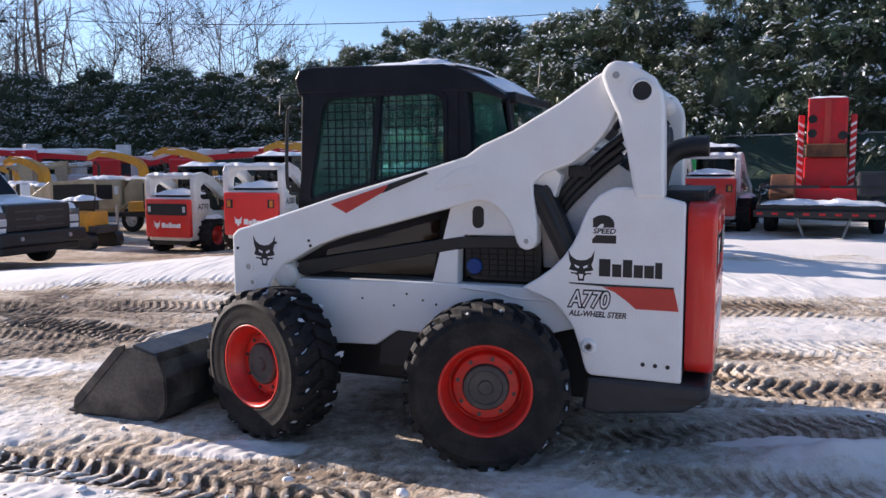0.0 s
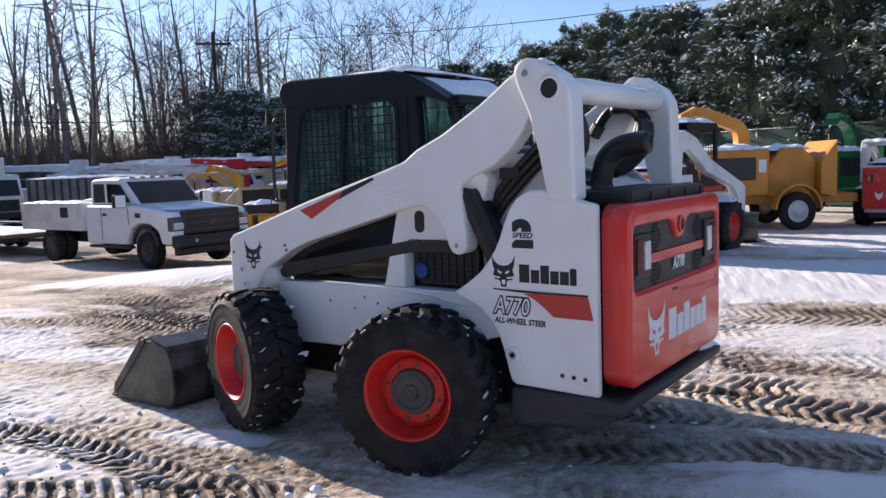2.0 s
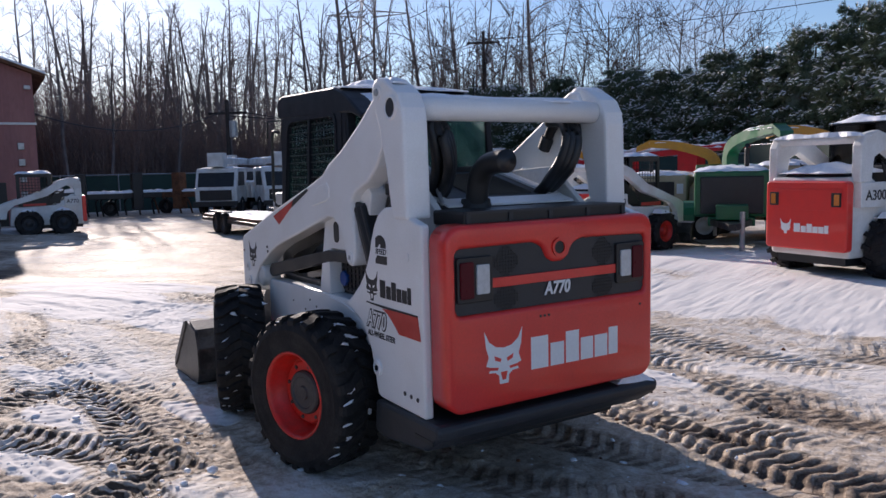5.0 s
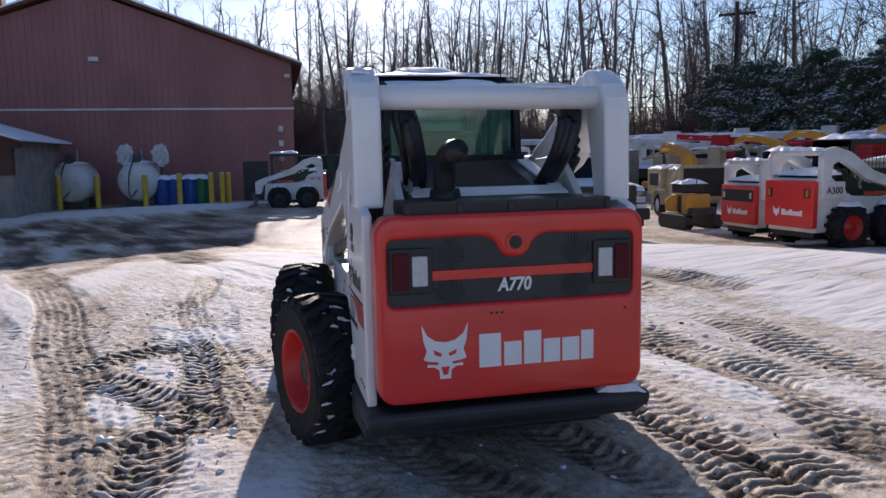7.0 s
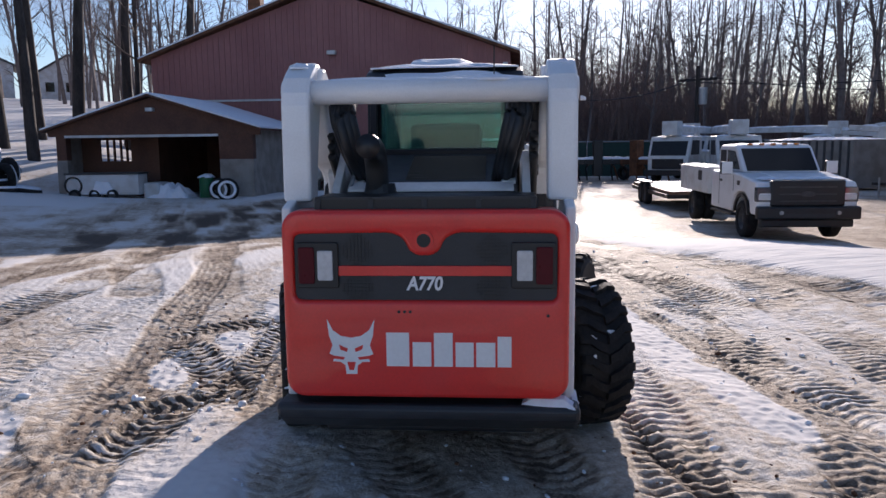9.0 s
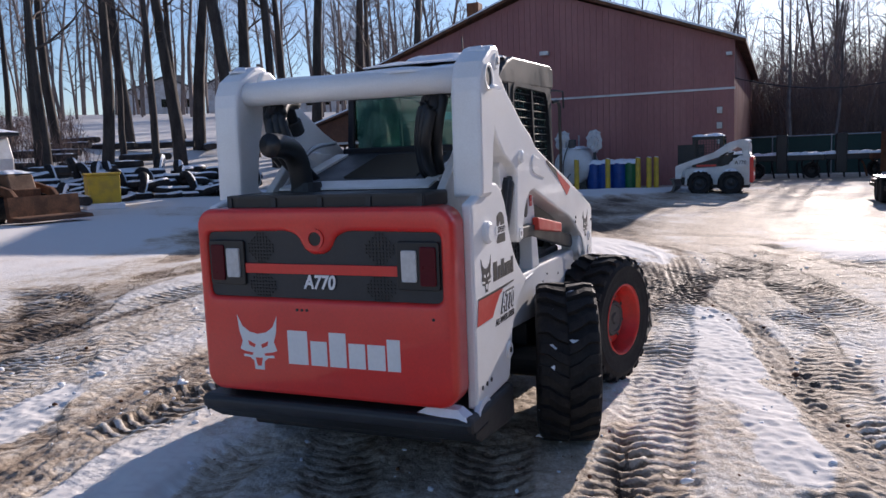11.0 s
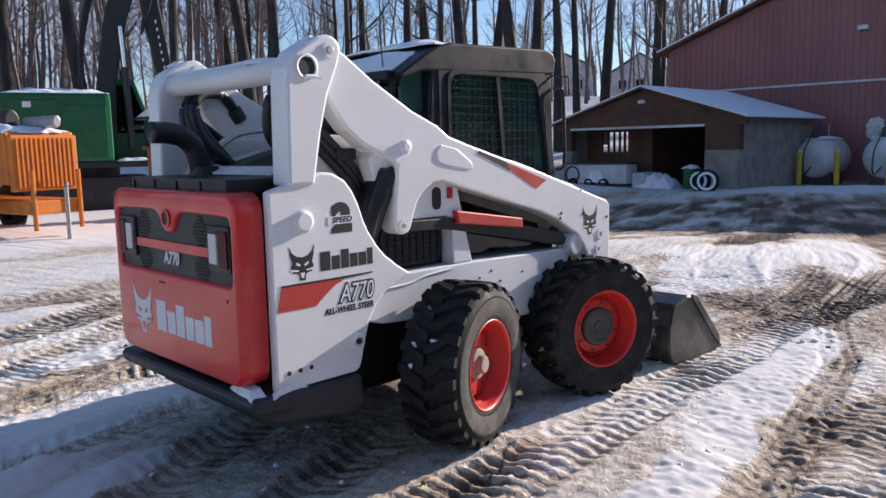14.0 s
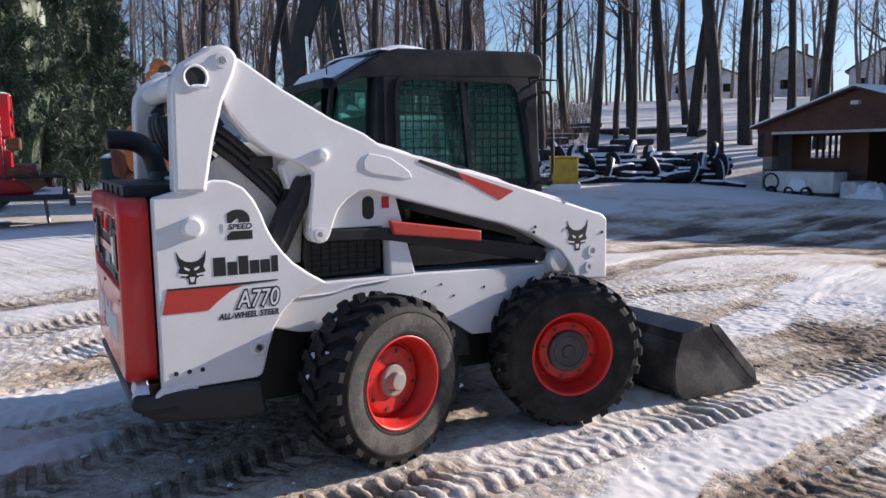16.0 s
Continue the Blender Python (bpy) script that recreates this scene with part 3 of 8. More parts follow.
    for cx, cy, rx, ry, h in ((-5.2, 11.4, 4.2, 1.5, 0.10), (-3.0, 13.2, 5.0, 1.2, 0.10), (3.0, 10.5, 4.5, 1.8, 0.08), (7.5, 14.5, 5.0, 2.0, 0.10),
                              (2.2, 3.84, 0.50, 0.13, 0.17), (3.1, 3.5, 0.5, 0.25, 0.10), (-6.5, -6.5, 6, 3, 0.15), (-14, -5, 6, 3, 0.12), (-27.5, 10.5, 2.2, 6, 0.3),
                              (-27, -4, 3, 5, 0.25), (0.9, 6.62, 0.5, 0.17, 0.015), (0.1, 6.72, 0.6, 0.2, 0.0), (-0.7, 6.88, 0.6, 0.2, 0.0), (-1.5, 7.08, 0.6, 0.2, 0.0), (-1.2, 3.05, 0.5, 0.16, 0.0), (-3.1, 4.05, 0.6, 0.14, 0.0), (1.3, 3.3, 0.7, 0.2, 0.03), (2.0, 2.9, 0.8, 0.25, 0.04), (-3.8, 5.9, 1.2, 0.3, 0.0), (0.2, 2.0, 0.8, 0.25, 0.0), (1.9, 4.1, 0.5, 0.12, 0.05), (-8.5, 7.6, 3.0, 0.7, 0.0), (-6.6, 6.3, 2.4, 0.9, 0.0), (-2.9, 4.35, 0.5, 0.2, 0.0), (-1.2, 4.15, 0.45, 0.12, 0.0), (1.25, 6.50, 0.35, 0.17, 0.0), (-2.2, 7.25, 0.6, 0.2, 0.0), (-1.95, 3.55, 0.35, 0.16, 0.0)):
        b = np.exp(-((X - cx) / rx) ** 2 - ((Y - cy) / ry) ** 2)
        Z = Z + h * b * (0.75 + 0.5 * lumps * fbm(X, Y, 77, 3, 1.7))
        drift = np.maximum(drift, b)
    edge = drift + 0.45 * (fbm(X, Y, 83, 4, 3.0) - 0.5)
    mud = mud - 0.85 * smoothstep(0.34, 0.60, edge) * (1 - 0.5 * np.clip(tread, 0, 1))
    # The mud round (2.2, 4.5) also deepens the loader's cast shadow by colour.
    mud = mud + 0.18 * smoothstep(2.4, 5.0, X + 0.25 * Y) * near + 0.16 * np.exp(-((X - 0.5) / 3.0) ** 2 - ((Y - 7.9) / 0.9) ** 2) + 0.30 * np.exp(-((X - 2.2) / 1.7) ** 2 - ((Y - 4.5) / 0.95) ** 2) - 0.26 * np.exp(-((X - 1.4) / 1.3) ** 2 - ((Y - 2.95) / 0.6) ** 2) + 0.35 * np.exp(-((X - 0.2) / 1.3) ** 2 - ((Y - 4.8) / 0.8) ** 2)
    mud = mud + 0.30 * smoothstep(-1.0, -4.0, X) * smoothstep(4.5, 7.0, Y) * smoothstep(0.45, 0.2, drift)
    # Dark track streaks before the barn; their colour also deepens its shade.
    mud = mud + 0.50 * np.exp(-((X + 17.5) / 7.5) ** 2 - ((Y - 4.5) / 7.0) ** 2) * smoothstep(0.42, 0.58, fbm(0.22 * (0.45 * X + 0.9 * Y), 3.2 * (0.9 * X - 0.45 * Y), 17, 4, 0.9))
    mud = np.where(yard < 1, mud * yard + (1 - yard) * -0.1, mud)
    nx, ny = len(gx), len(gy)
    verts = np.column_stack((X.ravel(), Y.ravel(), Z.ravel()))
    i = (np.arange(ny - 1)[:, None] * nx + np.arange(nx - 1)[None, :]).ravel()
    faces = np.column_stack((i, i + 1, i + nx + 1, i + nx))
    me = bpy.data.meshes.new("ground")
    me.vertices.add(len(verts))
    me.vertices.foreach_set("co", verts.ravel())
    me.loops.add(faces.size)
    me.loops.foreach_set("vertex_index", faces.ravel())
    me.polygons.add(len(faces))
    me.polygons.foreach_set("loop_start", np.arange(0, faces.size, 4))
    me.polygons.foreach_set("use_smooth", np.ones(len(faces), bool))
    me.update()
    me.validate()
    a = me.attributes.new("mud", "FLOAT", "POINT")
    a.data.foreach_set("value", mud.ravel().astype(np.float32))
    for name, values in (("phase", phase), ("tread", tread)):
        a = me.attributes.new(name, "FLOAT", "POINT")
        a.data.foreach_set("value", values.ravel().astype(np.float32))
    me.materials.append(GROUND)
    return tagged(new("ground", me), "snowy muddy gravel yard with churned tyre tracks", "ground", kind="structure")


build_ground()


def snow_clods():
    """Kicked-up lumps of snow and frozen mud along the tracks."""
    rng = np.random.RandomState(4)
    ico = bmesh.new()
    bmesh.ops.create_icosphere(ico, subdivisions=1, radius=1.0)
    base = np.array([v.co[:] for v in ico.verts])
    tri = [[v.index for v in f.verts] for f in ico.faces]
    ico.free()
    for name, material, count, label in (("snow_clods", SNOW, 380, "loose lumps of snow thrown up beside the tracks"), ("mud_clods", RUST, 260, "small dark clods of frozen mud and stones")):
        v, f = [], []
        for i in range(count):
            ax, ay, bx, by, bend, width = TRACKS[rng.randint(0, 20)][:6]
            q = rng.rand()
            d = np.array((bx - ax, by - ay))
            n = np.array((-d[1], d[0])) / np.hypot(*d)
            x, y = np.array((ax, ay)) + d * q + n * (bend * 4 * q * (1 - q) + (width * 0.6 + rng.exponential(0.10)) * (1 if rng.rand() < 0.5 else -1))
            if i % 6 == 0 and name == "snow_clods":
                x, y = rng.normal(0.75, 0.28), rng.normal(6.62, 0.07)
            r = min(0.035, 0.005 + rng.exponential(0.007)) if name == "snow_clods" else min(0.02, 0.005 + rng.exponential(0.004))
            k = len(v)
            shape = base * (r * rng.uniform(0.5, 1.5, 3) * np.array((1, 1, 0.6))) * rng.uniform(0.75, 1.25, (len(base), 1))
            v += [tuple(p) for p in shape + np.array((x, y, float(level(x, y)) + 0.004))]
            f += [[k + j for j in t] for t in tri]
        tagged(raw(name, v, f, material, smooth=True), label, "clods", kind="stuff")


snow_clods()

# ---- the wheel loader in the middle of the yard ----
LOADER = pose(1.5205, 4.2910, 0.0, 0, 0, 158.6)     # x ahead from the tailgate, y to its left
loader = thing("wheel_loader", LOADER, "white compact wheel loader with red-orange tailgate, standing on muddy snow", "loader")


def mirror_y(bm):
    t = bm.copy()
    bmesh.ops.scale(t, vec=(1, -1, 1), verts=t.verts)
    bmesh.ops.reverse_faces(t, faces=t.faces)
    return t


def both(name, bm, material, parent, label="", smooth=False):
    t = mirror_y(bm)
    return part(name, bm, material, parent, label, smooth), part(name, t, material, parent, label, smooth)


ARM = [(2.76, 1.14), (2.72, 1.175), (2.63, 1.20), (2.01, 1.39), (1.49, 1.53), (1.25, 1.60), (1.16, 1.66), (0.99, 1.73), (0.74, 1.87), (0.57, 1.985), (0.49, 2.03), (0.43, 2.02), (0.40, 1.97),
       (0.42, 1.88), (0.46, 1.81), (0.50, 1.73), (0.58, 1.635), (0.68, 1.56), (0.83, 1.505), (0.88, 1.46), (0.875, 1.40), (0.855, 1.24), (0.855, 1.15), (0.875, 1.12), (0.91, 1.108), (0.945, 1.12), (0.965, 1.15),
       (0.985, 1.21), (1.01, 1.27), (1.06, 1.325), (1.12, 1.36), (1.19, 1.365), (1.32, 1.33), (1.73, 1.22), (2.02, 1.145), (2.17, 1.09), (2.30, 1.02), (2.40, 0.97), (2.46, 0.90), (2.50, 0.84), (2.52, 0.78), (2.76, 0.77)]
TOWER = [(0.525, 1.985)] + arc(0.455, 1.985, 0.07, 20, 100, 5) + [(0.40, 2.045), (0.33, 2.005), (0.275, 1.97), (0.235, 1.90), (0.225, 1.84), (0.215, 1.39), (0.355, 1.39), (0.40, 1.62), (0.45, 1.80), (0.505, 1.92)]
PANEL = [(0.115, 1.37), (0.34, 1.43), (0.40, 1.445), (0.46, 1.44), (0.53, 1.405), (0.575, 1.35), (0.61, 1.28), (0.635, 1.21), (0.665, 1.15), (0.71, 1.085), (0.76, 1.03), (0.84, 0.97), (0.93, 0.915), (0.85, 0.885), (0.76, 0.845),
         (0.70, 0.79), (0.65, 0.71), (0.62, 0.62), (0.60, 0.54), (0.585, 0.495), (0.56, 0.48), (0.115, 0.475)]
left_arm, right_arm = both("lift_arm", prism(ARM, 0.53, 0.65, 0.012), WHITE, loader)
left_tower, right_tower = both("rear_link", prism(TOWER, 0.555, 0.692, 0.016), WHITE, loader)
left_panel, right_panel = both("side_panel", prism(PANEL, 0.628, 0.676, 0.012), WHITE, loader)

# Lower hull, pillars and inner frame
HULL = [(2.36, 0.50), (2.36, 0.885), (1.46, 0.905), (1.31, 0.905), (0.92, 0.905), (0.70, 0.86), (0.66, 0.70), (0.80, 0.66), (1.52, 0.61), (1.68, 0.615), (1.82, 0.52)]
PILLAR = [(1.465, 0.905), (1.315, 0.905), (1.31, 1.10), (1.27, 1.175), (0.92, 1.175), (0.80, 1.30), (0.74, 1.50), (0.88, 1.62), (1.335, 1.40)]
both("hull_side", prism(HULL, 0.50, 0.60, 0.01), WHITE, loader)
both("cab_pillar", prism(PILLAR, 0.50, 0.598, 0.008), WHITE, loader)
both("inner_frame", prism([(0.30, 1.00), (0.86, 1.00), (0.90, 1.60), (0.55, 1.62), (0.30, 1.42)], 0.44, 0.48, 0.006), WHITE_OLD, loader)
part("chassis", box(0.12, 2.34, -0.50, 0.50, 0.30, 0.92, 0.02), BLACK, loader, "black underbody")
part("engine_bay", box(0.10, 1.30, -0.43, 0.43, 0.90, 1.36, 0.01), BLACK, loader)
part("floor_pan", box(1.30, 2.46, -0.46, 0.46, 0.90, 1.10, 0.02), BLACK, loader)
both("cab_base", prism([(1.33, 1.05), (2.38, 0.90), (2.40, 1.34), (1.33, 1.60)], 0.42, 0.47, 0.004), CAB_DARK, loader, "dark cab side below the arm")
both("side_window", prism([(1.50, 0.93), (2.22, 0.90), (2.20, 1.05), (1.46, 1.25)], 0.472, 0.478), DARK_GLASS, loader)
both("side_grille", prism(rounded(0.86, 1.29, 0.925, 1.16, 0.06), 0.505, 0.53), BLACK, loader, "black side grille")
for s in (1, -1):
    grille = BM()
    for i in range(7):
        box(0.88, 1.27, s * 0.532 - 0.004, s * 0.532 + 0.004, 0.945 + 0.03 * i, 0.952 + 0.03 * i, bm=grille)
    for i in range(8):
        box(0.90 + 0.05 * i, 0.906 + 0.05 * i, s * 0.532 - 0.004, s * 0.532 + 0.004, 0.935, 1.15, bm=grille)
    part("grille_mesh", grille, CAB_DARK, loader)
    slot = prism(rounded(1.16, 1.225, 1.215, 1.335, 0.03), s * 0.596, s * 0.6015)
    part("slot", slot, BLACK, loader)
    part("side_step", prism([(1.82, 0.40), (1.20, 0.40), (1.20, 0.615), (1.68, 0.615), (1.80, 0.53)], s * 0.46, s * 0.585, 0.01), CHAR, loader, "black plastic side step")
    part("hull_trim", tube(curve_path([(1.30, s * 0.602, 0.885), (1.1, s * 0.602, 0.87), (0.98, s * 0.602, 0.845), (0.80, s * 0.602, 0.84)], 5), 0.006, 6), WHITE, loader)
part("blue_filter", cyl((1.235, 0.48, 1.0), (1.235, 0.55, 1.0), 0.045, bev=0.006), BLUE, loader, "blue filter can")
part("bumper", prism([(0.60, 0.30), (0.58, 0.47), (-0.012, 0.478), (-0.022, 0.45), (-0.018, 0.415), (0.10, 0.335), (0.50, 0.285)], -0.695, 0.695, 0.02), CHAR, loader, "black rear bumper and counterweight")
part("tow_slot", box(0.02, 0.18, 0.692, 0.6985, 0.385, 0.405, 0.0), BLACK, loader)
part("tow_slot", box(0.02, 0.18, -0.6985, -0.692, 0.385, 0.405, 0.0), BLACK, loader)

# Lift and tilt cylinders, links and hoses
for s in (1, -1):
    part("lift_cylinder", cyl((0.865, s * 0.575, 1.43), (0.66, s * 0.575, 1.02), 0.062, bev=0.01), BLACK, loader, "black lift cylinder")
    part("cylinder_guard", prism([(0.90, 1.46), (0.80, 1.44), (0.60, 1.02), (0.70, 0.98), (0.86, 1.30)], s * 0.515, s * 0.625, 0.01), BLACK, loader)
    part("arm_link", prism([(0.94, 1.175), (1.30, 1.165), (1.30, 1.105), (0.94, 1.115)], s * 0.585, s * 0.62, 0.006), BLACK, loader, "flat black lower link")
    part("lower_link", prism([(1.28, 1.17), (2.30, 0.995), (2.36, 0.93), (2.30, 0.905), (1.28, 1.10)], s * 0.56, s * 0.60, 0.006), BLACK, loader, "flat black lower link")
    for x, z, r, t in ((0.455, 1.985, 0.017, 0.014), (0.91, 1.158, 0.013, 0.008), (2.645, 0.95, 0.018, 0.004), (2.62, 0.855, 0.014, 0.004)):
        y = 0.692 if x < 0.5 else 0.65
        part("pin", cyl((x, s * (y - 0.01), z), (x, s * (y + t), z), r, bev=0.003), GALV, loader)
        part("pin_collar", lathe([(r + 0.018, s * (y - 0.002)), (r + 0.018, s * (y + 0.006)), (r, s * (y + 0.006))], 24, m=Matrix.Translation((x, 0, z))), WHITE, loader)
    part("quick_coupler_pivot", cyl((2.40, s * 0.52, 0.905), (2.40, s * 0.64, 0.905), 0.075, bev=0.015), WHITE_OLD, loader)
    for x, z in ((2.72, 1.06), (2.45, 1.10), (2.22, 1.12), (2.21, 1.09)):
        part("bolt", cyl((x, s * 0.648, z), (x, s * 0.655, z), 0.009, seg=8), BLACK, loader)
    for x, z in ((0.30, 0.56), (0.24, 0.558), (0.18, 0.556)):
        part("plug", cyl((x, s * 0.674, z), (x, s * 0.679, z), 0.011, seg=10), BLACK, loader)
    part("tie_down_boss", lathe([(0.042, s * 0.674), (0.042, s * 0.684), (0.030, s * 0.690), (0.022, s * 0.690), (0.022, s * 0.684)], 24, m=Matrix.Translation((0.57, 0, 0.63))), WHITE, loader)
    part("plug", cyl((0.57, s * 0.684, 0.63), (0.57, s * 0.692, 0.63), 0.013, seg=10), BLACK, loader)
    for x, z in ((1.62, 0.83), (1.52, 0.80), (1.44, 0.78), (1.70, 0.76), (1.9, 0.79)):
        part("plug", cyl((x, s * 0.598, z), (x, s * 0.603, z), 0.007, seg=8), BLACK, loader)
    for k, (dy, dz) in enumerate(((0.0, 0.0), (0.03, 0.02), (0.055, -0.01), (-0.03, 0.03), (0.02, 0.05))):
        y = s * (0.46 - dy)
        hose = curve_path([(0.52, y, 1.87 + dz), (0.40, y * 0.97, 1.86 + dz), (0.31 + 0.012 * k, y * 0.93, 1.77), (0.31 + 0.022 * k, y * 0.86, 1.64), (0.40 + 0.02 * k, y * 0.80, 1.53), (0.52, y * 0.78, 1.47)], 6)
        part("hydraulic_hose", tube(hose, 0.027, 10), BLACK, loader, smooth=True)
    for k in range(3):
        z0 = 1.70 - 0.05 * k
        hose = curve_path([(0.44, s * 0.50, z0), (0.52, s * 0.50, z0 - 0.06), (0.62, s * 0.50, z0 - 0.15), (0.72, s * 0.50, z0 - 0.25), (0.80, s * 0.48, z0 - 0.36)], 6)
        part("hydraulic_hose", tube(hose, 0.022, 8), BLACK, loader, smooth=True)
    upper = curve_path([(0.47, s * 0.49, 1.885), (0.54, s * 0.50, 1.885), (0.61, s * 0.51, 1.84), (0.68, s * 0.52, 1.75)], 6)
    part("hydraulic_hose", tube(upper, 0.030, 9), BLACK, loader, smooth=True)
    part("hose_coupling", cyl((0.655, s * 0.517, 1.785), (0.70, s * 0.522, 1.72), 0.042, seg=12, bev=0.006), CHAR, loader)
    part("arm_emboss", prism([(1.15, 1.525), (1.18, 1.558), (1.30, 1.535), (1.41, 1.462), (1.425, 1.425), (1.39, 1.420), (1.20, 1.452), (1.155, 1.475)], s * 0.645, s * 0.656, 0.005), WHITE, loader, "raised pressing in the arm")
    part("hose_clamp", box(0.60, 0.72, s * 0.49, s * 0.53, 1.49, 1.55, 0.008), BLACK, loader)
part("dipstick_boss", lathe([(0.050, -0.674), (0.050, -0.694), (0.036, -0.702), (0.0, -0.702)], 24, m=Matrix.Translation((0.285, 0, 1.23))), WHITE, loader, "round white cap")
part("latch", lathe([(0.022, 0.675), (0.022, 0.680), (0.0, 0.680)], 20, m=Matrix.Translation((0.245, 0, 1.215))), WHITE, loader)
part("arm_boss", lathe([(0.034, -0.648), (0.034, -0.665), (0.018, -0.672), (0.0, -0.672)], 20, m=Matrix.Translation((0.93, 0, 1.55))), WHITE, loader)
part("red_lock_bar", prism([(1.30, 1.205), (1.86, 1.12), (1.86, 1.06), (1.32, 1.13)], -0.642, -0.603, 0.008), DECAL_RED, loader, "red arm lock bar")
part("reflector", box(1.27, 1.31, -0.604, -0.600, 1.27, 1.33), FIRE_RED, loader)

# Cross tube between the rear links, with its open ends
part("cross_tube", lathe([(0.045, 0.70), (0.058, 0.70), (0.058, -0.70), (0.045, -0.70), (0.045, 0.70)], 28, m=Matrix.Translation((0.33, 0, 1.905))), WHITE, loader, smooth=True)
part("tube_plug", cyl((0.33, -0.60, 1.905), (0.33, 0.60, 1.905), 0.044), BLACK, loader)
for s in (1, -1):
    part("tube_mouth", cyl((0.33, s * 0.692, 1.905), (0.33, s * 0.6955, 1.905), 0.050, seg=28), BLACK, loader, "dark open tube end")
part("front_cross_tube", cyl((2.55, -0.53, 1.02), (2.55, 0.53, 1.02), 0.06), WHITE, loader, smooth=True)

# Tailgate
def gate_outline(y, z0, z1, r):
    return rounded(-y, y, z0, z1, r, 6)


part("tailgate_surround", prism(gate_outline(0.625, 0.53, 1.365, 0.075), 0.012, 0.115, 0.012, plane="yz"), BLACK, loader)
def plate_with_hole(outer, inner, a, b, r, seg=4):
    """A plate from depth a to b across the tail with an opening, its front edges rounded."""
    bm = BM()
    loops = []
    for pts in (outer, inner):
        vs = [bm.verts.new((a, y, z)) for y, z in pts]
        loops.append([bm.edges.new((p, q)) for p, q in zip(vs, vs[1:] + vs[:1])])
    bmesh.ops.triangle_fill(bm, use_beauty=True, edges=loops[0] + loops[1])
    bmesh.ops.dissolve_limit(bm, angle_limit=0.02, verts=bm.verts, edges=bm.edges, delimit=set())
    out = bmesh.ops.extrude_face_region(bm, geom=list(bm.faces))
    bmesh.ops.translate(bm, vec=(b - a, 0, 0), verts=[g for g in out["geom"] if isinstance(g, bmesh.types.BMVert)])
    bmesh.ops.recalc_face_normals(bm, faces=bm.faces)
    front = [e for e in bm.edges if all(abs(v.co.x - a) < 1e-5 for v in e.verts) and any(abs(f.normal.x) < 0.5 for f in e.link_faces)]
    bmesh.ops.bevel(bm, geom=front, offset=r, segments=seg, profile=0.5, affect="EDGES", clamp_overlap=True)
    return bm


def rounded_path(pts, r, n=4):
    """A closed outline with its corners rounded by radius r."""
    out, k = [], len(pts)
    for i in range(k):
        p, q, t = (Vector(pts[j % k]) for j in (i - 1, i, i + 1))
        e = min(r, 0.45 * (p - q).length, 0.45 * (t - q).length)
        u, v = q + (p - q).normalized() * e, q + (t - q).normalized() * e
        for m in range(n + 1):
            f = m / n
            out.append(tuple(u * (1 - f) ** 2 + q * 2 * f * (1 - f) + v * f * f))
    return out


NOTCH = [(-0.585, 0.965), (0.585, 0.965), (0.585, 1.262), (0.15, 1.268), (0.095, 1.245), (0.065, 1.185), (0.03, 1.165), (-0.03, 1.165), (-0.065, 1.185), (-0.095, 1.245), (-0.15, 1.268), (-0.585, 1.262)]
part("tailgate", plate_with_hole(gate_outline(0.640, 0.515, 1.37, 0.085), rounded_path(NOTCH, 0.035), -0.030, 0.105, 0.024), RED, loader, "red-orange moulded tailgate", smooth=True)
part("rear_screen", prism([(-0.60, 0.95), (0.60, 0.95), (0.60, 1.28), (-0.60, 1.28)], -0.010, 0.02, 0.0, plane="yz"), CHAR, loader, "dark slotted rear screen")
part("rear_stripe", prism([(-0.395, 1.075), (0.395, 1.075), (0.395, 1.12), (-0.395, 1.12)], -0.019, -0.01, 0.002, plane="yz"), RED, loader)
part("lock_hole", cyl((-0.034, 0, 1.235), (-0.02, 0, 1.235), 0.030, seg=20), BLACK, loader)
part("lock_ring", lathe([(0.044, 0), (0.044, 0.008), (0.031, 0.008), (0.031, 0.0)], 24, m=Matrix.Translation((-0.0305, 0, 1.235)) @ pose(0, 0, 0, 0, 0, 90)), RED, loader)
for s in (1, -1):
    part("lamp_housing", prism(rounded(min(s * 0.385, s * 0.578), max(s * 0.385, s * 0.578), 1.02, 1.225, 0.012), -0.026, 0.0, 0.004, plane="yz"), BLACK, loader)
    part("tail_lamp", prism(rounded(min(s * 0.492, s * 0.565), max(s * 0.492, s * 0.565), 1.04, 1.205, 0.01), -0.034, -0.02, 0.004, plane="yz"), LAMP_RED, loader, "red tail lamp")
    part("work_lamp", prism(rounded(min(s * 0.408, s * 0.478), max(s * 0.408, s * 0.478), 1.055, 1.19, 0.008), -0.036, -0.02, 0.004, plane="yz"), LAMP_WHITE, loader, "pale reversing lamp")
    for cy, cz in ((0.30, 1.19), (0.30, 1.02)):
        dots = BM()
        for i in range(-4, 5):
            for j in range(-4, 5):
                if i * i + j * j < 18:
                    cyl((-0.0165, s * cy + 0.016 * i, cz + 0.016 * j), (-0.013, s * cy + 0.016 * i, cz + 0.016 * j), 0.0052, seg=6, bm=dots)
        part("perforated_vent", dots, BLACK, loader)
lettering("A770", 0.085, Matrix.Translation((-0.018, 0.0, 1.038)) @ pose(0, 0, 0, 90, 0, -90), DECAL_WHITE, loader, "model_number", shear=0.15, squeeze=0.85, weight=0.03)
for y, z in ((0.115, 0.915), (0.09, 0.915), (0.065, 0.915), (-0.545, 0.90)):
    part("rivet", cyl((-0.033, y, z), (-0.025, y, z), 0.007, seg=8), BLACK, loader)

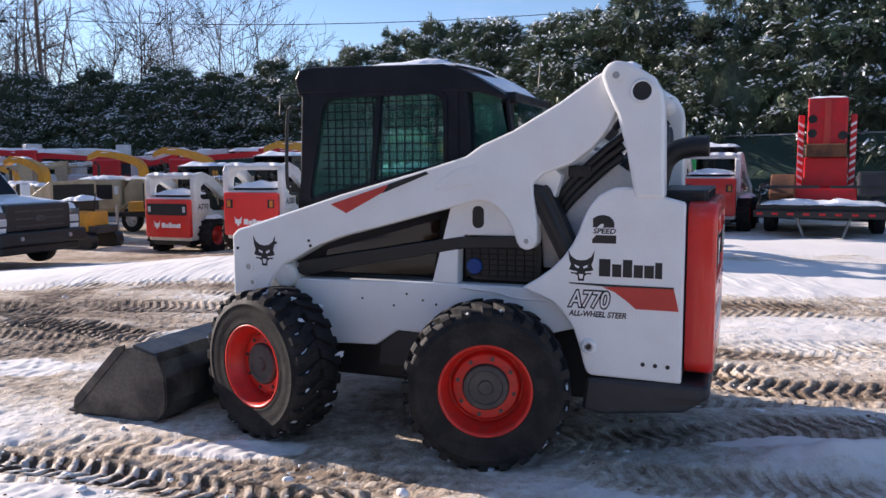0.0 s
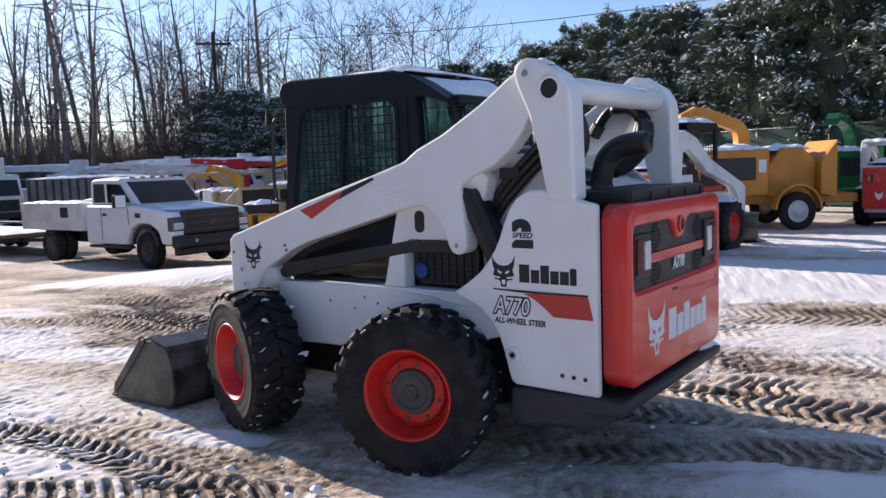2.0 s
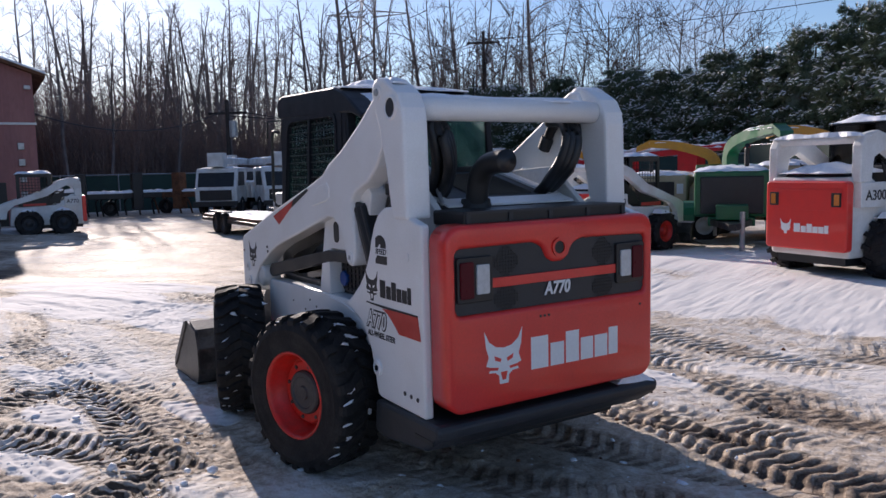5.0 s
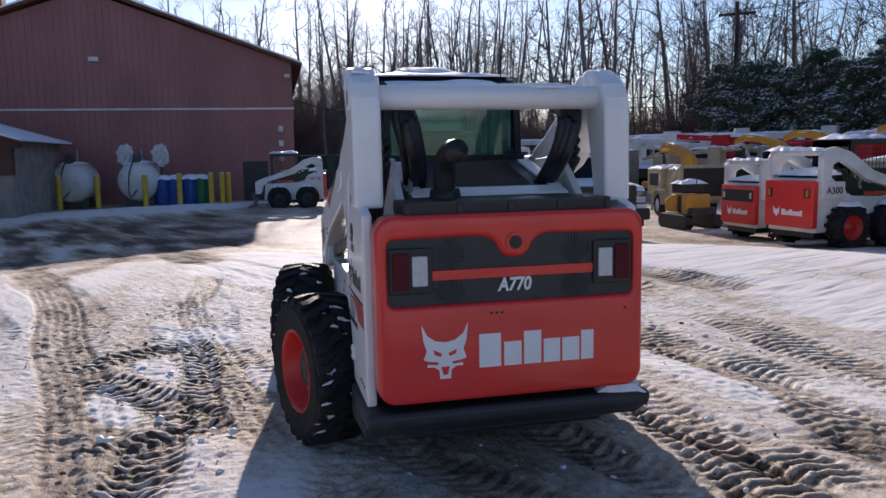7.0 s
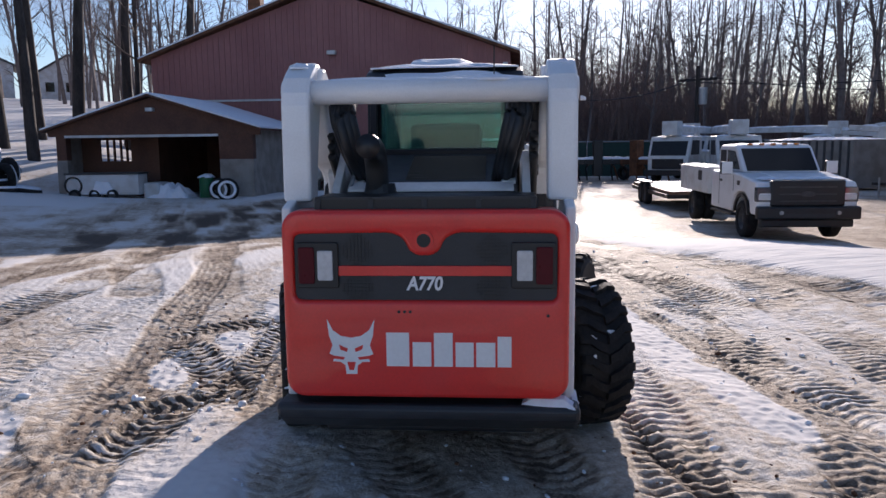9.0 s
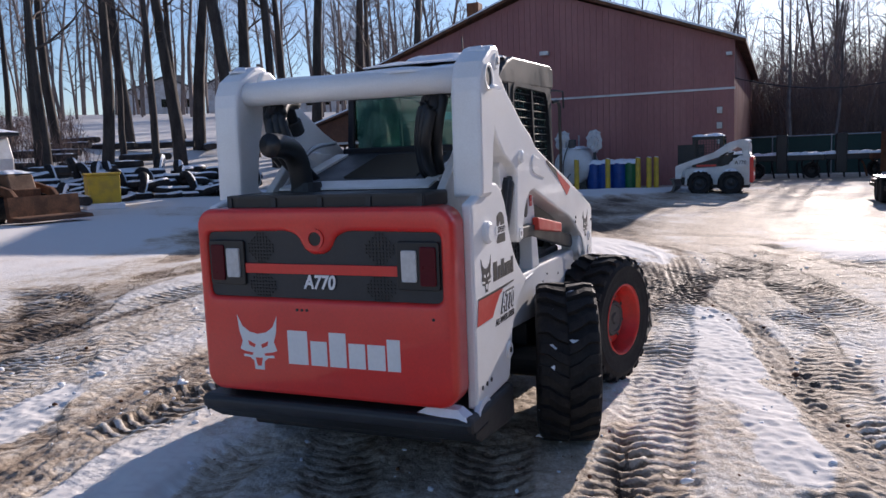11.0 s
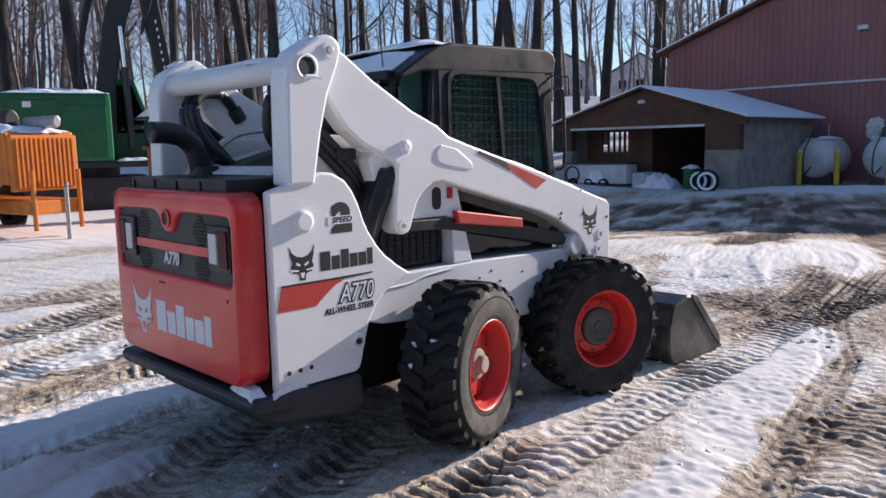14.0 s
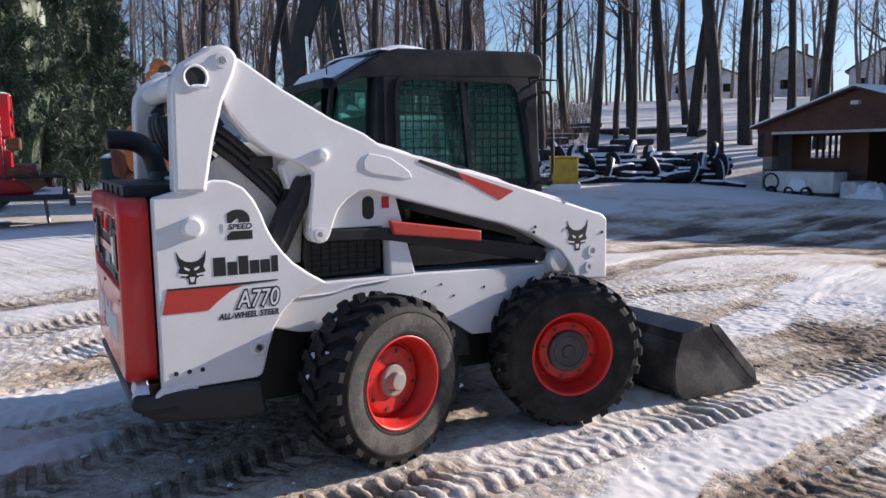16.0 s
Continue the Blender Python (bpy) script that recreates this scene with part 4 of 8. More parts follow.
# The maker's mark becomes a plain eared shape; its word becomes bars
HEAD = [(-0.108, 0.135), (-0.083, 0.085), (-0.045, 0.058), (0.0, 0.05), (0.045, 0.058), (0.083, 0.085), (0.108, 0.135), (0.100, 0.06), (0.085, 0.015), (0.100, -0.025), (0.075, -0.035), (0.085, -0.06), (0.05, -0.062), (0.028, -0.078), (0.025, -0.118), (-0.025, -0.118), (-0.028, -0.078), (-0.05, -0.062), (-0.085, -0.06), (-0.075, -0.035), (-0.100, -0.025), (-0.085, 0.015), (-0.100, 0.06)]


def mark(m, scale, material, spot):
    part("maker_mark", prism([(x * scale, z * scale) for x, z in HEAD], -0.001, 0.0008, m=m, plane="xz"), material, loader)
    for s in (1, -1):
        eye = [(s * 0.015 * scale, 0.0), (s * 0.055 * scale, 0.018 * scale), (s * 0.05 * scale, -0.004 * scale), (s * 0.02 * scale, -0.016 * scale)]
        part("maker_mark_eye", prism(eye, -0.0015, 0.001, m=m), spot, loader)
        cheek = [(s * 0.030 * scale, -0.040 * scale), (s * 0.105 * scale, -0.030 * scale), (s * 0.100 * scale, -0.045 * scale), (s * 0.036 * scale, -0.052 * scale)]
        part("maker_mark_whisker", prism(cheek, -0.0015, 0.001, m=m), spot, loader)
    part("maker_mark_mouth", prism([(-0.020 * scale, -0.062 * scale), (0.020 * scale, -0.062 * scale), (0.010 * scale, -0.100 * scale), (-0.010 * scale, -0.100 * scale)], -0.0015, 0.001, m=m), spot, loader)


WORD = ((0.0, 0.150, 1.0), (0.172, 0.122, 0.72), (0.312, 0.122, 1.0), (0.452, 0.118, 0.72), (0.586, 0.124, 0.72), (0.724, 0.09, 0.9))


def word_bars(m, width, height, material):
    """Six bars in place of the maker's word, each of one letter's size."""
    for x, w, h in WORD:
        k = width / 0.814
        part("word_bar", prism([(x * k, 0), ((x + w) * k, 0), ((x + w) * k, h * height), (x * k, h * height)], -0.001, 0.0008, m=m), material, loader)


rear = Matrix.Translation((-0.0330, 0, 0)) @ pose(0, 0, 0, 0, 0, -90)      # x to the right on the tailgate, thickness outwards
mark(rear @ Matrix.Translation((-0.335, 0.002, 0.745)) @ pose(0, 0, 0, 0, 0, 0) @ Matrix.Diagonal((1, -1, 1, 1)), 1.0, DECAL_WHITE, RED)
word_bars(rear @ Matrix.Translation((-0.175, 0.002, 0.665)) @ Matrix.Diagonal((1, -1, 1, 1)), 0.56, 0.155, DECAL_WHITE)
for s in (1, -1):
    # x runs to the reader's right on either flank
    flank = Matrix.Translation((0, s * 0.6765, 0)) @ Matrix.Diagonal((-s, s, 1, 1))
    f = -s
    put = lambda x, z: flank @ Matrix.Translation((f * x, 0, z))
    base = 0.675 if s > 0 else 0.21
    mark(put(0.615 if s > 0 else 0.275, 1.04), 0.62, DECAL_BLACK, WHITE)
    word_bars(put(0.525 if s > 0 else 0.372, 0.995), 0.308, 0.088, DECAL_BLACK)
    cx = 0.40
    lx = lambda u: put(0.405, 0) @ Matrix.Translation((u, 0, 0))
    sgn = 1 if s > 0 else -1
    stripe = [(0.0, 0.947), (0.245, 0.947), (0.27, 0.838), (0.065, 0.838), (0.025, 0.872), (-0.04, 0.918), (-0.10, 0.94)]
    part("red_stripe", prism([(sgn * u, z) for u, z in stripe], 0, 0.002, m=put(0.405, 0)), DECAL_RED, loader)
    part("stripe_line", prism([(sgn * u, z) for u, z in ((-0.27, 0.957), (0.0, 0.955), (0.245, 0.955), (0.245, 0.947), (-0.10, 0.944), (-0.27, 0.951))], 0, 0.0025, m=put(0.405, 0)), DECAL_BLACK, loader)
    turn = pose(0, 0, 0, 90, 0, 180 if s > 0 else 0)
    text_at = lambda x, z, e=0.0: Matrix.Translation((x, s * (0.678 + e), z)) @ turn
    lettering("A770", 0.118, text_at(0.575, 0.870, -0.0012), DECAL_BLACK, loader, "model_number", depth=0.0008, shear=0.2, squeeze=0.78, weight=0.075)
    lettering("A770", 0.118, text_at(0.575, 0.870, 0.0006), WHITE, loader, "model_number", depth=0.0006, shear=0.2, squeeze=0.78, weight=0.004)
    lettering("ALL-WHEEL STEER", 0.040, text_at(0.53, 0.798, -0.0012), DECAL_BLACK, loader, "lettering", depth=0.0008, shear=0.2, squeeze=0.88, weight=0.03)
    lettering("2", 0.165, text_at(0.502, 1.225, -0.0012), DECAL_BLACK, loader, "speed_number", depth=0.0008, squeeze=1.2, weight=0.085)
    part("lettering_band", box(0.502 - 0.078, 0.502 + 0.078, s * 0.676, s * 0.6785, 1.203, 1.241), WHITE, loader)
    lettering("SPEED", 0.036, text_at(0.502, 1.222, 0.0008), DECAL_BLACK, loader, "lettering", depth=0.0006, shear=0.2, squeeze=1.15, weight=0.03)
    # Arm decals
    part("arm_stripe", prism([(2.07, 1.335), (1.97, 1.285), (1.70, 1.425), (1.46, 1.512), (1.48, 1.52)], s * 0.6505, s * 0.6525), DECAL_RED, loader)
    part("arm_stripe_tip", prism([(1.74, 1.40), (1.46, 1.508), (1.475, 1.522), (1.70, 1.452)], s * 0.6515, s * 0.6535), DECAL_BLACK, loader)
    mark(Matrix.Translation((2.53, s * 0.651, 1.045)) @ Matrix.Diagonal((-s, s, 1, 1)), 0.72, DECAL_BLACK, WHITE)

# Engine cover, rear grille and exhaust
part("rear_duct", box(0.03, 0.30, -0.50, 0.50, 1.355, 1.425, 0.012), BLACK, loader, "black rear air duct")
ribs = BM()
for i in range(5):
    y = -0.48 + 0.24 * i
    box(0.022, 0.032, y - 0.012, y + 0.012, 1.36, 1.42, bm=ribs)
box(0.022, 0.032, -0.49, 0.49, 1.412, 1.424, bm=ribs)
part("duct_frame", ribs, CHAR, loader)
part("engine_cover", prism([(0.26, 1.36), (0.30, 1.425), (0.98, 1.60), (1.05, 1.36)], -0.42, 0.42, 0.015), CHAR, loader, "dark sloping engine cover")
louvres = BM()
for i in range(16):
    x = 0.50 + 0.026 * i
    z = 1.425 + (x - 0.30) * 0.2574 + 0.006
    box(x, x + 0.012, -0.26, 0.14, z - 0.006, z + 0.006, bm=louvres)
part("louvres", louvres, BLACK, loader)
# White paint stands in for sky mirrored in the bare metal strips.
part("cover_strip", prism([(0.31, 1.430), (0.42, 1.459), (0.42, 1.469), (0.31, 1.440)], -0.40, 0.40, 0.0), WHITE_OLD, loader, "metal strip with its sky reflection painted white")
for s in (1, -1):
    part("cover_rail", prism([(0.42, 1.458), (0.92, 1.586), (0.92, 1.599), (0.42, 1.471)], s * 0.41, s * 0.34, 0.0), WHITE_OLD, loader, "metal strip with its sky reflection painted white")
pipe = curve_path([(0.30, 0.25, 1.40), (0.28, 0.25, 1.50), (0.255, 0.25, 1.575), (0.20, 0.25, 1.625), (0.12, 0.25, 1.645), (0.035, 0.25, 1.648)], 6)
part("exhaust_pipe", tube(pipe, 0.055, 16), BLACK, loader, "black curved exhaust stack", smooth=True)
part("exhaust_base", cyl((0.31, 0.24, 1.40), (0.31, 0.24, 1.47), 0.085, 0.07), BLACK, loader)
part("hose_guard", tube(curve_path([(0.36, 0.40, 1.44), (0.55, 0.36, 1.62), (0.78, 0.34, 1.66)], 5), 0.012, 6), GALV, loader)

# Cab
def wire_mesh(name, end, thick, material):
    me = bpy.data.meshes.new(name)
    bm = cyl((0, 0, 0), end, thick, seg=5)
    bm.to_mesh(me)
    bm.free()
    me.materials.append(material)
    return me


UPRIGHT_WIRE, LEVEL_WIRE = wire_mesh("wire", (0, 0, 0.635), 0.0034, CAB_DARK), wire_mesh("wire", (0.79, 0, 0), 0.0034, CAB_DARK)
def side_opening(inset):
    """The slanting round-cornered side window of the cab, drawn in by inset."""
    a, b, c, d = Vector((1.43 + inset, 1.32 + inset)), Vector((2.335 - inset, 1.32 + inset)), Vector((2.215 - inset, 1.965 - inset)), Vector((1.43 + inset, 1.965 - inset))
    out = []
    for p, q, r in ((d, a, b), (a, b, c), (b, c, d), (c, d, a)):
        u, v = q + (p - q).normalized() * 0.085, q + (r - q).normalized() * 0.085
        for k in range(6):
            f = k / 5
            out.append(tuple(u * (1 - f) ** 2 + q * 2 * f * (1 - f) + v * f * f))
    return out


part("cab_roof", prism([(2.385, 1.99), (2.405, 2.07), (2.375, 2.125), (2.30, 2.14), (1.45, 2.118), (1.34, 2.085), (1.25, 2.04), (1.16, 1.985), (1.08, 1.935), (1.09, 1.91), (1.24, 1.955), (2.30, 1.985)], -0.472, 0.472, 0.032, seg=4), CAB_DARK, loader, "black cab roof")
for s in (1, -1):
    part("side_frame", ring_plate(side_opening(-0.075), side_opening(0.0), s * 0.43, s * 0.47), CAB_DARK, loader)
    part("window_seal", ring_plate(side_opening(-0.012), side_opening(0.012), s * 0.425, s * 0.476), CAB_DARK, loader)
    part("window_post", prism([(1.925, 1.31), (1.895, 1.31), (1.825, 1.97), (1.855, 1.97)], s * 0.44, s * 0.472), CAB_DARK, loader)
    g = part("window_pane", prism(side_opening(0.004), s * 0.445, s * 0.449), GLASS, loader, "green tinted pane")
    g.visible_shadow = False
    guard = part("window_guard", ring_plate(side_opening(0.003), side_opening(0.014), s * 0.451, s * 0.457), CAB_DARK, loader, "black wire window guard")
    for i in range(16):
        wire = new("wire", UPRIGHT_WIRE)
        wire.parent = guard
        wire.matrix_local = Matrix.Translation((1.44 + 0.05 * i, s * 0.453, 1.325))
    for i in range(13):
        wire = new("wire", LEVEL_WIRE)
        wire.parent = guard
        wire.matrix_local = Matrix.Translation((1.435, s * 0.457, 1.345 + 0.048 * i))
    q = part("quarter_window", prism([(1.29, 1.97), (1.13, 1.93), (1.08, 1.70), (1.27, 1.64)], s * 0.405, s * 0.409), GLASS, loader, "green tinted pane")
    q.visible_shadow = False
    part("rear_post", prism([(1.39, 2.05), (1.31, 2.03), (1.27, 1.60), (1.39, 1.50)], s * 0.36, s * 0.465, 0.015), CAB_DARK, loader)
    part("corner_post", prism([(1.105, 1.95), (1.080, 1.93), (1.040, 1.60), (1.066, 1.60)], s * 0.37, s * 0.412, 0.008), CAB_DARK, loader)
    part("front_post", prism([(2.36, 2.05), (2.30, 2.05), (2.33, 1.10), (2.40, 1.10)], s * 0.40, s * 0.465, 0.01), CAB_DARK, loader)
    part("grab_rail", tube(curve_path([(2.38, s * 0.47, 1.90), (2.43, s * 0.50, 1.89), (2.45, s * 0.50, 1.70), (2.45, s * 0.50, 1.42), (2.40, s * 0.47, 1.38)], 5), 0.011, 7), BLACK, loader)
    part("mirror_bracket", tube([(2.36, s * 0.46, 1.98), (2.47, s * 0.52, 1.975), (2.48, s * 0.52, 1.86)], 0.007, 6), BLACK, loader)
rear_pane = part("rear_pane", prism([(-0.34, 1.62), (0.34, 1.62), (0.34, 1.92), (-0.34, 1.92)], 1.045, 1.049, plane="yz"), GLASS, loader, "green tinted rear pane")
rear_pane.visible_shadow = False
part("rear_header", box(1.04, 1.12, -0.40, 0.40, 1.90, 1.955, 0.01), CAB_DARK, loader)
part("rear_sill", box(0.98, 1.30, -0.41, 0.41, 1.50, 1.63, 0.012), CAB_DARK, loader)
front_pane = part("front_pane", prism([(-0.40, 1.12), (0.40, 1.12), (0.40, 1.98), (-0.40, 1.98)], 2.36, 2.364, plane="yz"), GLASS, loader, "green tinted front pane")
front_pane.visible_shadow = False
part("front_header", box(2.30, 2.40, -0.45, 0.45, 1.97, 2.04, 0.01), CAB_DARK, loader)
part("seat_cushion", box(1.42, 1.85, -0.22, 0.22, 1.22, 1.32, 0.04), BLACK, loader)
part("seat_back", box(1.36, 1.46, -0.22, 0.22, 1.30, 1.78, 0.04), BLACK, loader)
part("aerial", tube([(1.10, -0.30, 1.98), (1.085, -0.30, 2.2)], 0.004, 5), BLACK, loader)

# Bucket and coupler
SIDE = [(3.80, 0.015), (3.74, 0.10), (3.39, 0.44), (3.30, 0.46), (3.12, 0.42), (3.075, 0.30), (3.065, 0.18), (3.08, 0.08), (3.12, 0.02), (3.18, 0.0), (3.76, 0.0)]
bucket = part("bucket", prism([(3.80, 0.0), (3.80, 0.02), (3.20, 0.025), (3.12, 0.06), (3.09, 0.14), (3.09, 0.28), (3.14, 0.43), (3.30, 0.475), (3.30, 0.46), (3.15, 0.415), (3.065, 0.29), (3.06, 0.13), (3.10, 0.03), (3.18, -0.01)], -0.935, 0.935, 0.002), STEEL, loader, "worn dark steel bucket")
for s in (1, -1):
    part("bucket_cheek", prism(SIDE, s * 0.918, s * 0.944, 0.004), STEEL, bucket)
    part("bucket_edge_bar", prism([(3.80, 0.02), (3.78, 0.10), (3.42, 0.455), (3.36, 0.47), (3.36, 0.44), (3.72, 0.08)], s * 0.935, s * 0.955, 0.003), STEEL, bucket)
    part("coupler_arm", prism([(2.50, 0.80), (2.76, 0.80), (3.02, 0.42), (3.08, 0.10), (3.00, 0.08), (2.88, 0.30), (2.55, 0.55)], s * 0.36, s * 0.48, 0.01), BLACK, loader)
    part("tilt_cylinder", cyl((2.60, s * 0.30, 1.05), (2.98, s * 0.30, 0.50), 0.045), BLACK, loader)
part("coupler_plate", prism([(3.00, 0.10), (3.06, 0.12), (3.04, 0.46), (2.98, 0.48)], -0.55, 0.55, 0.006), BLACK, loader)
part("cutting_edge", box(3.62, 3.85, -0.94, 0.94, -0.004, 0.016, 0.003), STEEL, bucket)


# Wheels
def tyre_mesh(radius, width, rim):
    """A carcass with rounded sidewalls, a bead ring and a raised protector line."""
    h = width / 2
    side = [(rim - 0.004, 0.80), (rim + 0.010, 0.93), (rim + 0.024, 0.955), (rim + 0.030, 0.94), (rim + 0.060, 0.985), (rim + 0.095, 1.0), (radius - 0.078, 0.995), (radius - 0.074, 1.012), (radius - 0.068, 0.985),
            (radius - 0.048, 0.955), (radius - 0.034, 0.90), (radius - 0.030, 0.75)]
    prof = [(r, -h * f) for r, f in side] + [(radius - 0.026, 0)] + [(r, h * f) for r, f in reversed(side)] + [(rim - 0.004, -h * 0.80)]
    return lathe(prof, 64)


LUGS = {}


def lug_mesh(radius, width, s, material):
    """One tread lug at the top of the wheel, shared by all its repeats."""
    key = (radius, width, s, material.name)
    if key in LUGS:
        return LUGS[key]
    h, t, rings = width / 2, BM(), []
    for f, sweep, out in ((0.02, 0.0, 0.0), (0.36, 0.026, 0.0), (0.62, 0.062, -0.001), (0.86, 0.066, -0.006), (0.955, 0.067, -0.020)):
        low = radius - (0.04 if f < 0.8 else 0.05 if f < 0.9 else 0.062)
        ring = []
        for w, r in ((-0.030, low), (-0.024, radius + out), (0.024, radius + out), (0.030, low)):
            b = math.pi / 2 + (sweep + w) / radius
            ring.append(t.verts.new((r * math.cos(b), s * h * f, r * math.sin(b))))
        rings.append(ring)
    for p, q in zip(rings, rings[1:]):
        for j in range(3):
            t.faces.new((p[j], p[j + 1], q[j + 1], q[j]))
    t.faces.new(rings[0])
    t.faces.new(rings[-1])
    bmesh.ops.recalc_face_normals(t, faces=t.faces)
    me = bpy.data.meshes.new("lug")
    t.to_mesh(me)
    t.free()
    me.materials.append(material)
    LUGS[key] = me
    return me


def rim_mesh(rim, h):
    """A deep dished rim: rolled flange, stepped barrel, gutter and a bolted disc."""
    return lathe([(rim - 0.012, -h * 0.8), (rim + 0.006, h * 0.82), (rim + 0.012, h * 0.90), (rim + 0.008, h * 0.95), (rim - 0.002, h * 0.94), (rim - 0.008, h * 0.86), (rim - 0.014, h * 0.80), (rim - 0.020, h * 0.56),
                  (rim - 0.030, h * 0.50), (rim - 0.034, h * 0.20), (rim - 0.044, h * 0.14), (rim - 0.052, h * 0.20), (rim - 0.060, h * 0.36), (rim - 0.068, h * 0.38), (0.10, h * 0.38), (0.0, h * 0.38)], 56)


def add_wheel(parent, x, y, side, steer, dusty, radius=0.432, width=0.325, rim=0.230, z=None):
    w = new("wheel")
    w.parent = parent
    w.matrix_local = pose(x, y, radius - 0.008 if z is None else z, 0, 0, steer + (0 if side > 0 else 180))
    h = width / 2
    tyre = part("tyre", tyre_mesh(radius, width, rim), RUBBER, w, "black tyre with a smooth sidewall and chevron tread lugs", smooth=True)
    if dusty:
        part("dust_ring", lathe([(rim + 0.030, h * 0.955), (rim + 0.060, h * 0.998), (rim + 0.095, h * 1.012), (radius - 0.080, h * 1.008)], 64), RUBBER_DUST, tyre, "grey dusty sidewall", smooth=True)
    tread = random.Random(int(100 * x + 10 * y))
    for i in range(24):
        for s in (1, -1):
            lug = new("lug", lug_mesh(radius, width, s, RUBBER))
            lug.parent = w
            turn = 15 * i + (7.5 if s > 0 else 0)
            lug.matrix_local = pose(0, 0, 0, 0, turn, 0)
            for _ in range(2):
                if tread.random() < (0.7 if side > 0 else 0.22):
                    a = radians(turn) + tread.uniform(-0.06, 0.06)
                    bit = BM()
                    bmesh.ops.create_icosphere(bit, subdivisions=2, radius=1.0)
                    off = Vector((tread.uniform(0, 9), tread.uniform(0, 9), i))
                    for v in bit.verts:
                        v.co *= 1 + 1.2 * noise.noise(v.co * 2.2 + off)
                    bmesh.ops.transform(bit, matrix=pose(0, 0, 0, 0, math.degrees(a), 0) @ Matrix.Translation((0.056, s * h * tread.uniform(0.1, 0.9), radius - tread.uniform(0.020, 0.030))) @ pose(0, 0, 0, 0, 0, tread.uniform(-40, 40)) @ Matrix.Diagonal((tread.uniform(0.005, 0.020), tread.uniform(0.008, 0.050), tread.uniform(0.003, 0.007), 1)), verts=bit.verts)
                    part("packed_snow", bit, SNOW, w)
    part("rim", rim_mesh(rim, h), RIM_RED, w, "red dished rim", smooth=True)
    if dusty:
        part("hub", lathe([(0.082, h * 0.36), (0.082, h * 0.50), (0.074, h * 0.54), (0.050, h * 0.55), (0.046, h * 0.72), (0.040, h * 0.75), (0.0, h * 0.75)], 32), BLOCK, w, "grey stub hub")
    else:
        part("hub", lathe([(0.122, h * 0.36), (0.120, h * 0.46), (0.112, h * 0.52), (0.090, h * 0.54), (0.084, h * 0.50), (0.040, h * 0.50), (0.034, h * 0.56), (0.0, h * 0.56)], 36), GREYMETAL, w, "dark grey hub plate")
    for i in range(8):
        a = 2 * math.pi * (i + 0.3) / 8
        part("wheel_nut", cyl((0.148 * math.cos(a), h * 0.36, 0.148 * math.sin(a)), (0.148 * math.cos(a), h * 0.42, 0.148 * math.sin(a)), 0.011, seg=6), GREYMETAL, w)
    return w


add_wheel(loader, 1.075, 0.815, 1, 16, False)
add_wheel(loader, 1.165, -0.815, -1, 16, True)
add_wheel(loader, 2.385, 0.815, 1, -17, False)
add_wheel(loader, 2.305, -0.815, -1, -17, False)
for x in (1.12, 2.345):
    part("axle", cyl((x, -0.72, 0.424), (x, 0.72, 0.424), 0.085), BLACK, loader)

# ---- buildings, fence, poles ----
def along(ax, ay, bx, by):
    """A frame with x from a to b along the ground, y away from the yard, and the length."""
    d = Vector((bx - ax, by - ay, 0))
    turn = math.degrees(math.atan2(d.y, d.x))
    return pose(ax, ay, float(level((ax + bx) / 2, (ay + by) / 2)), 0, 0, turn), d.length


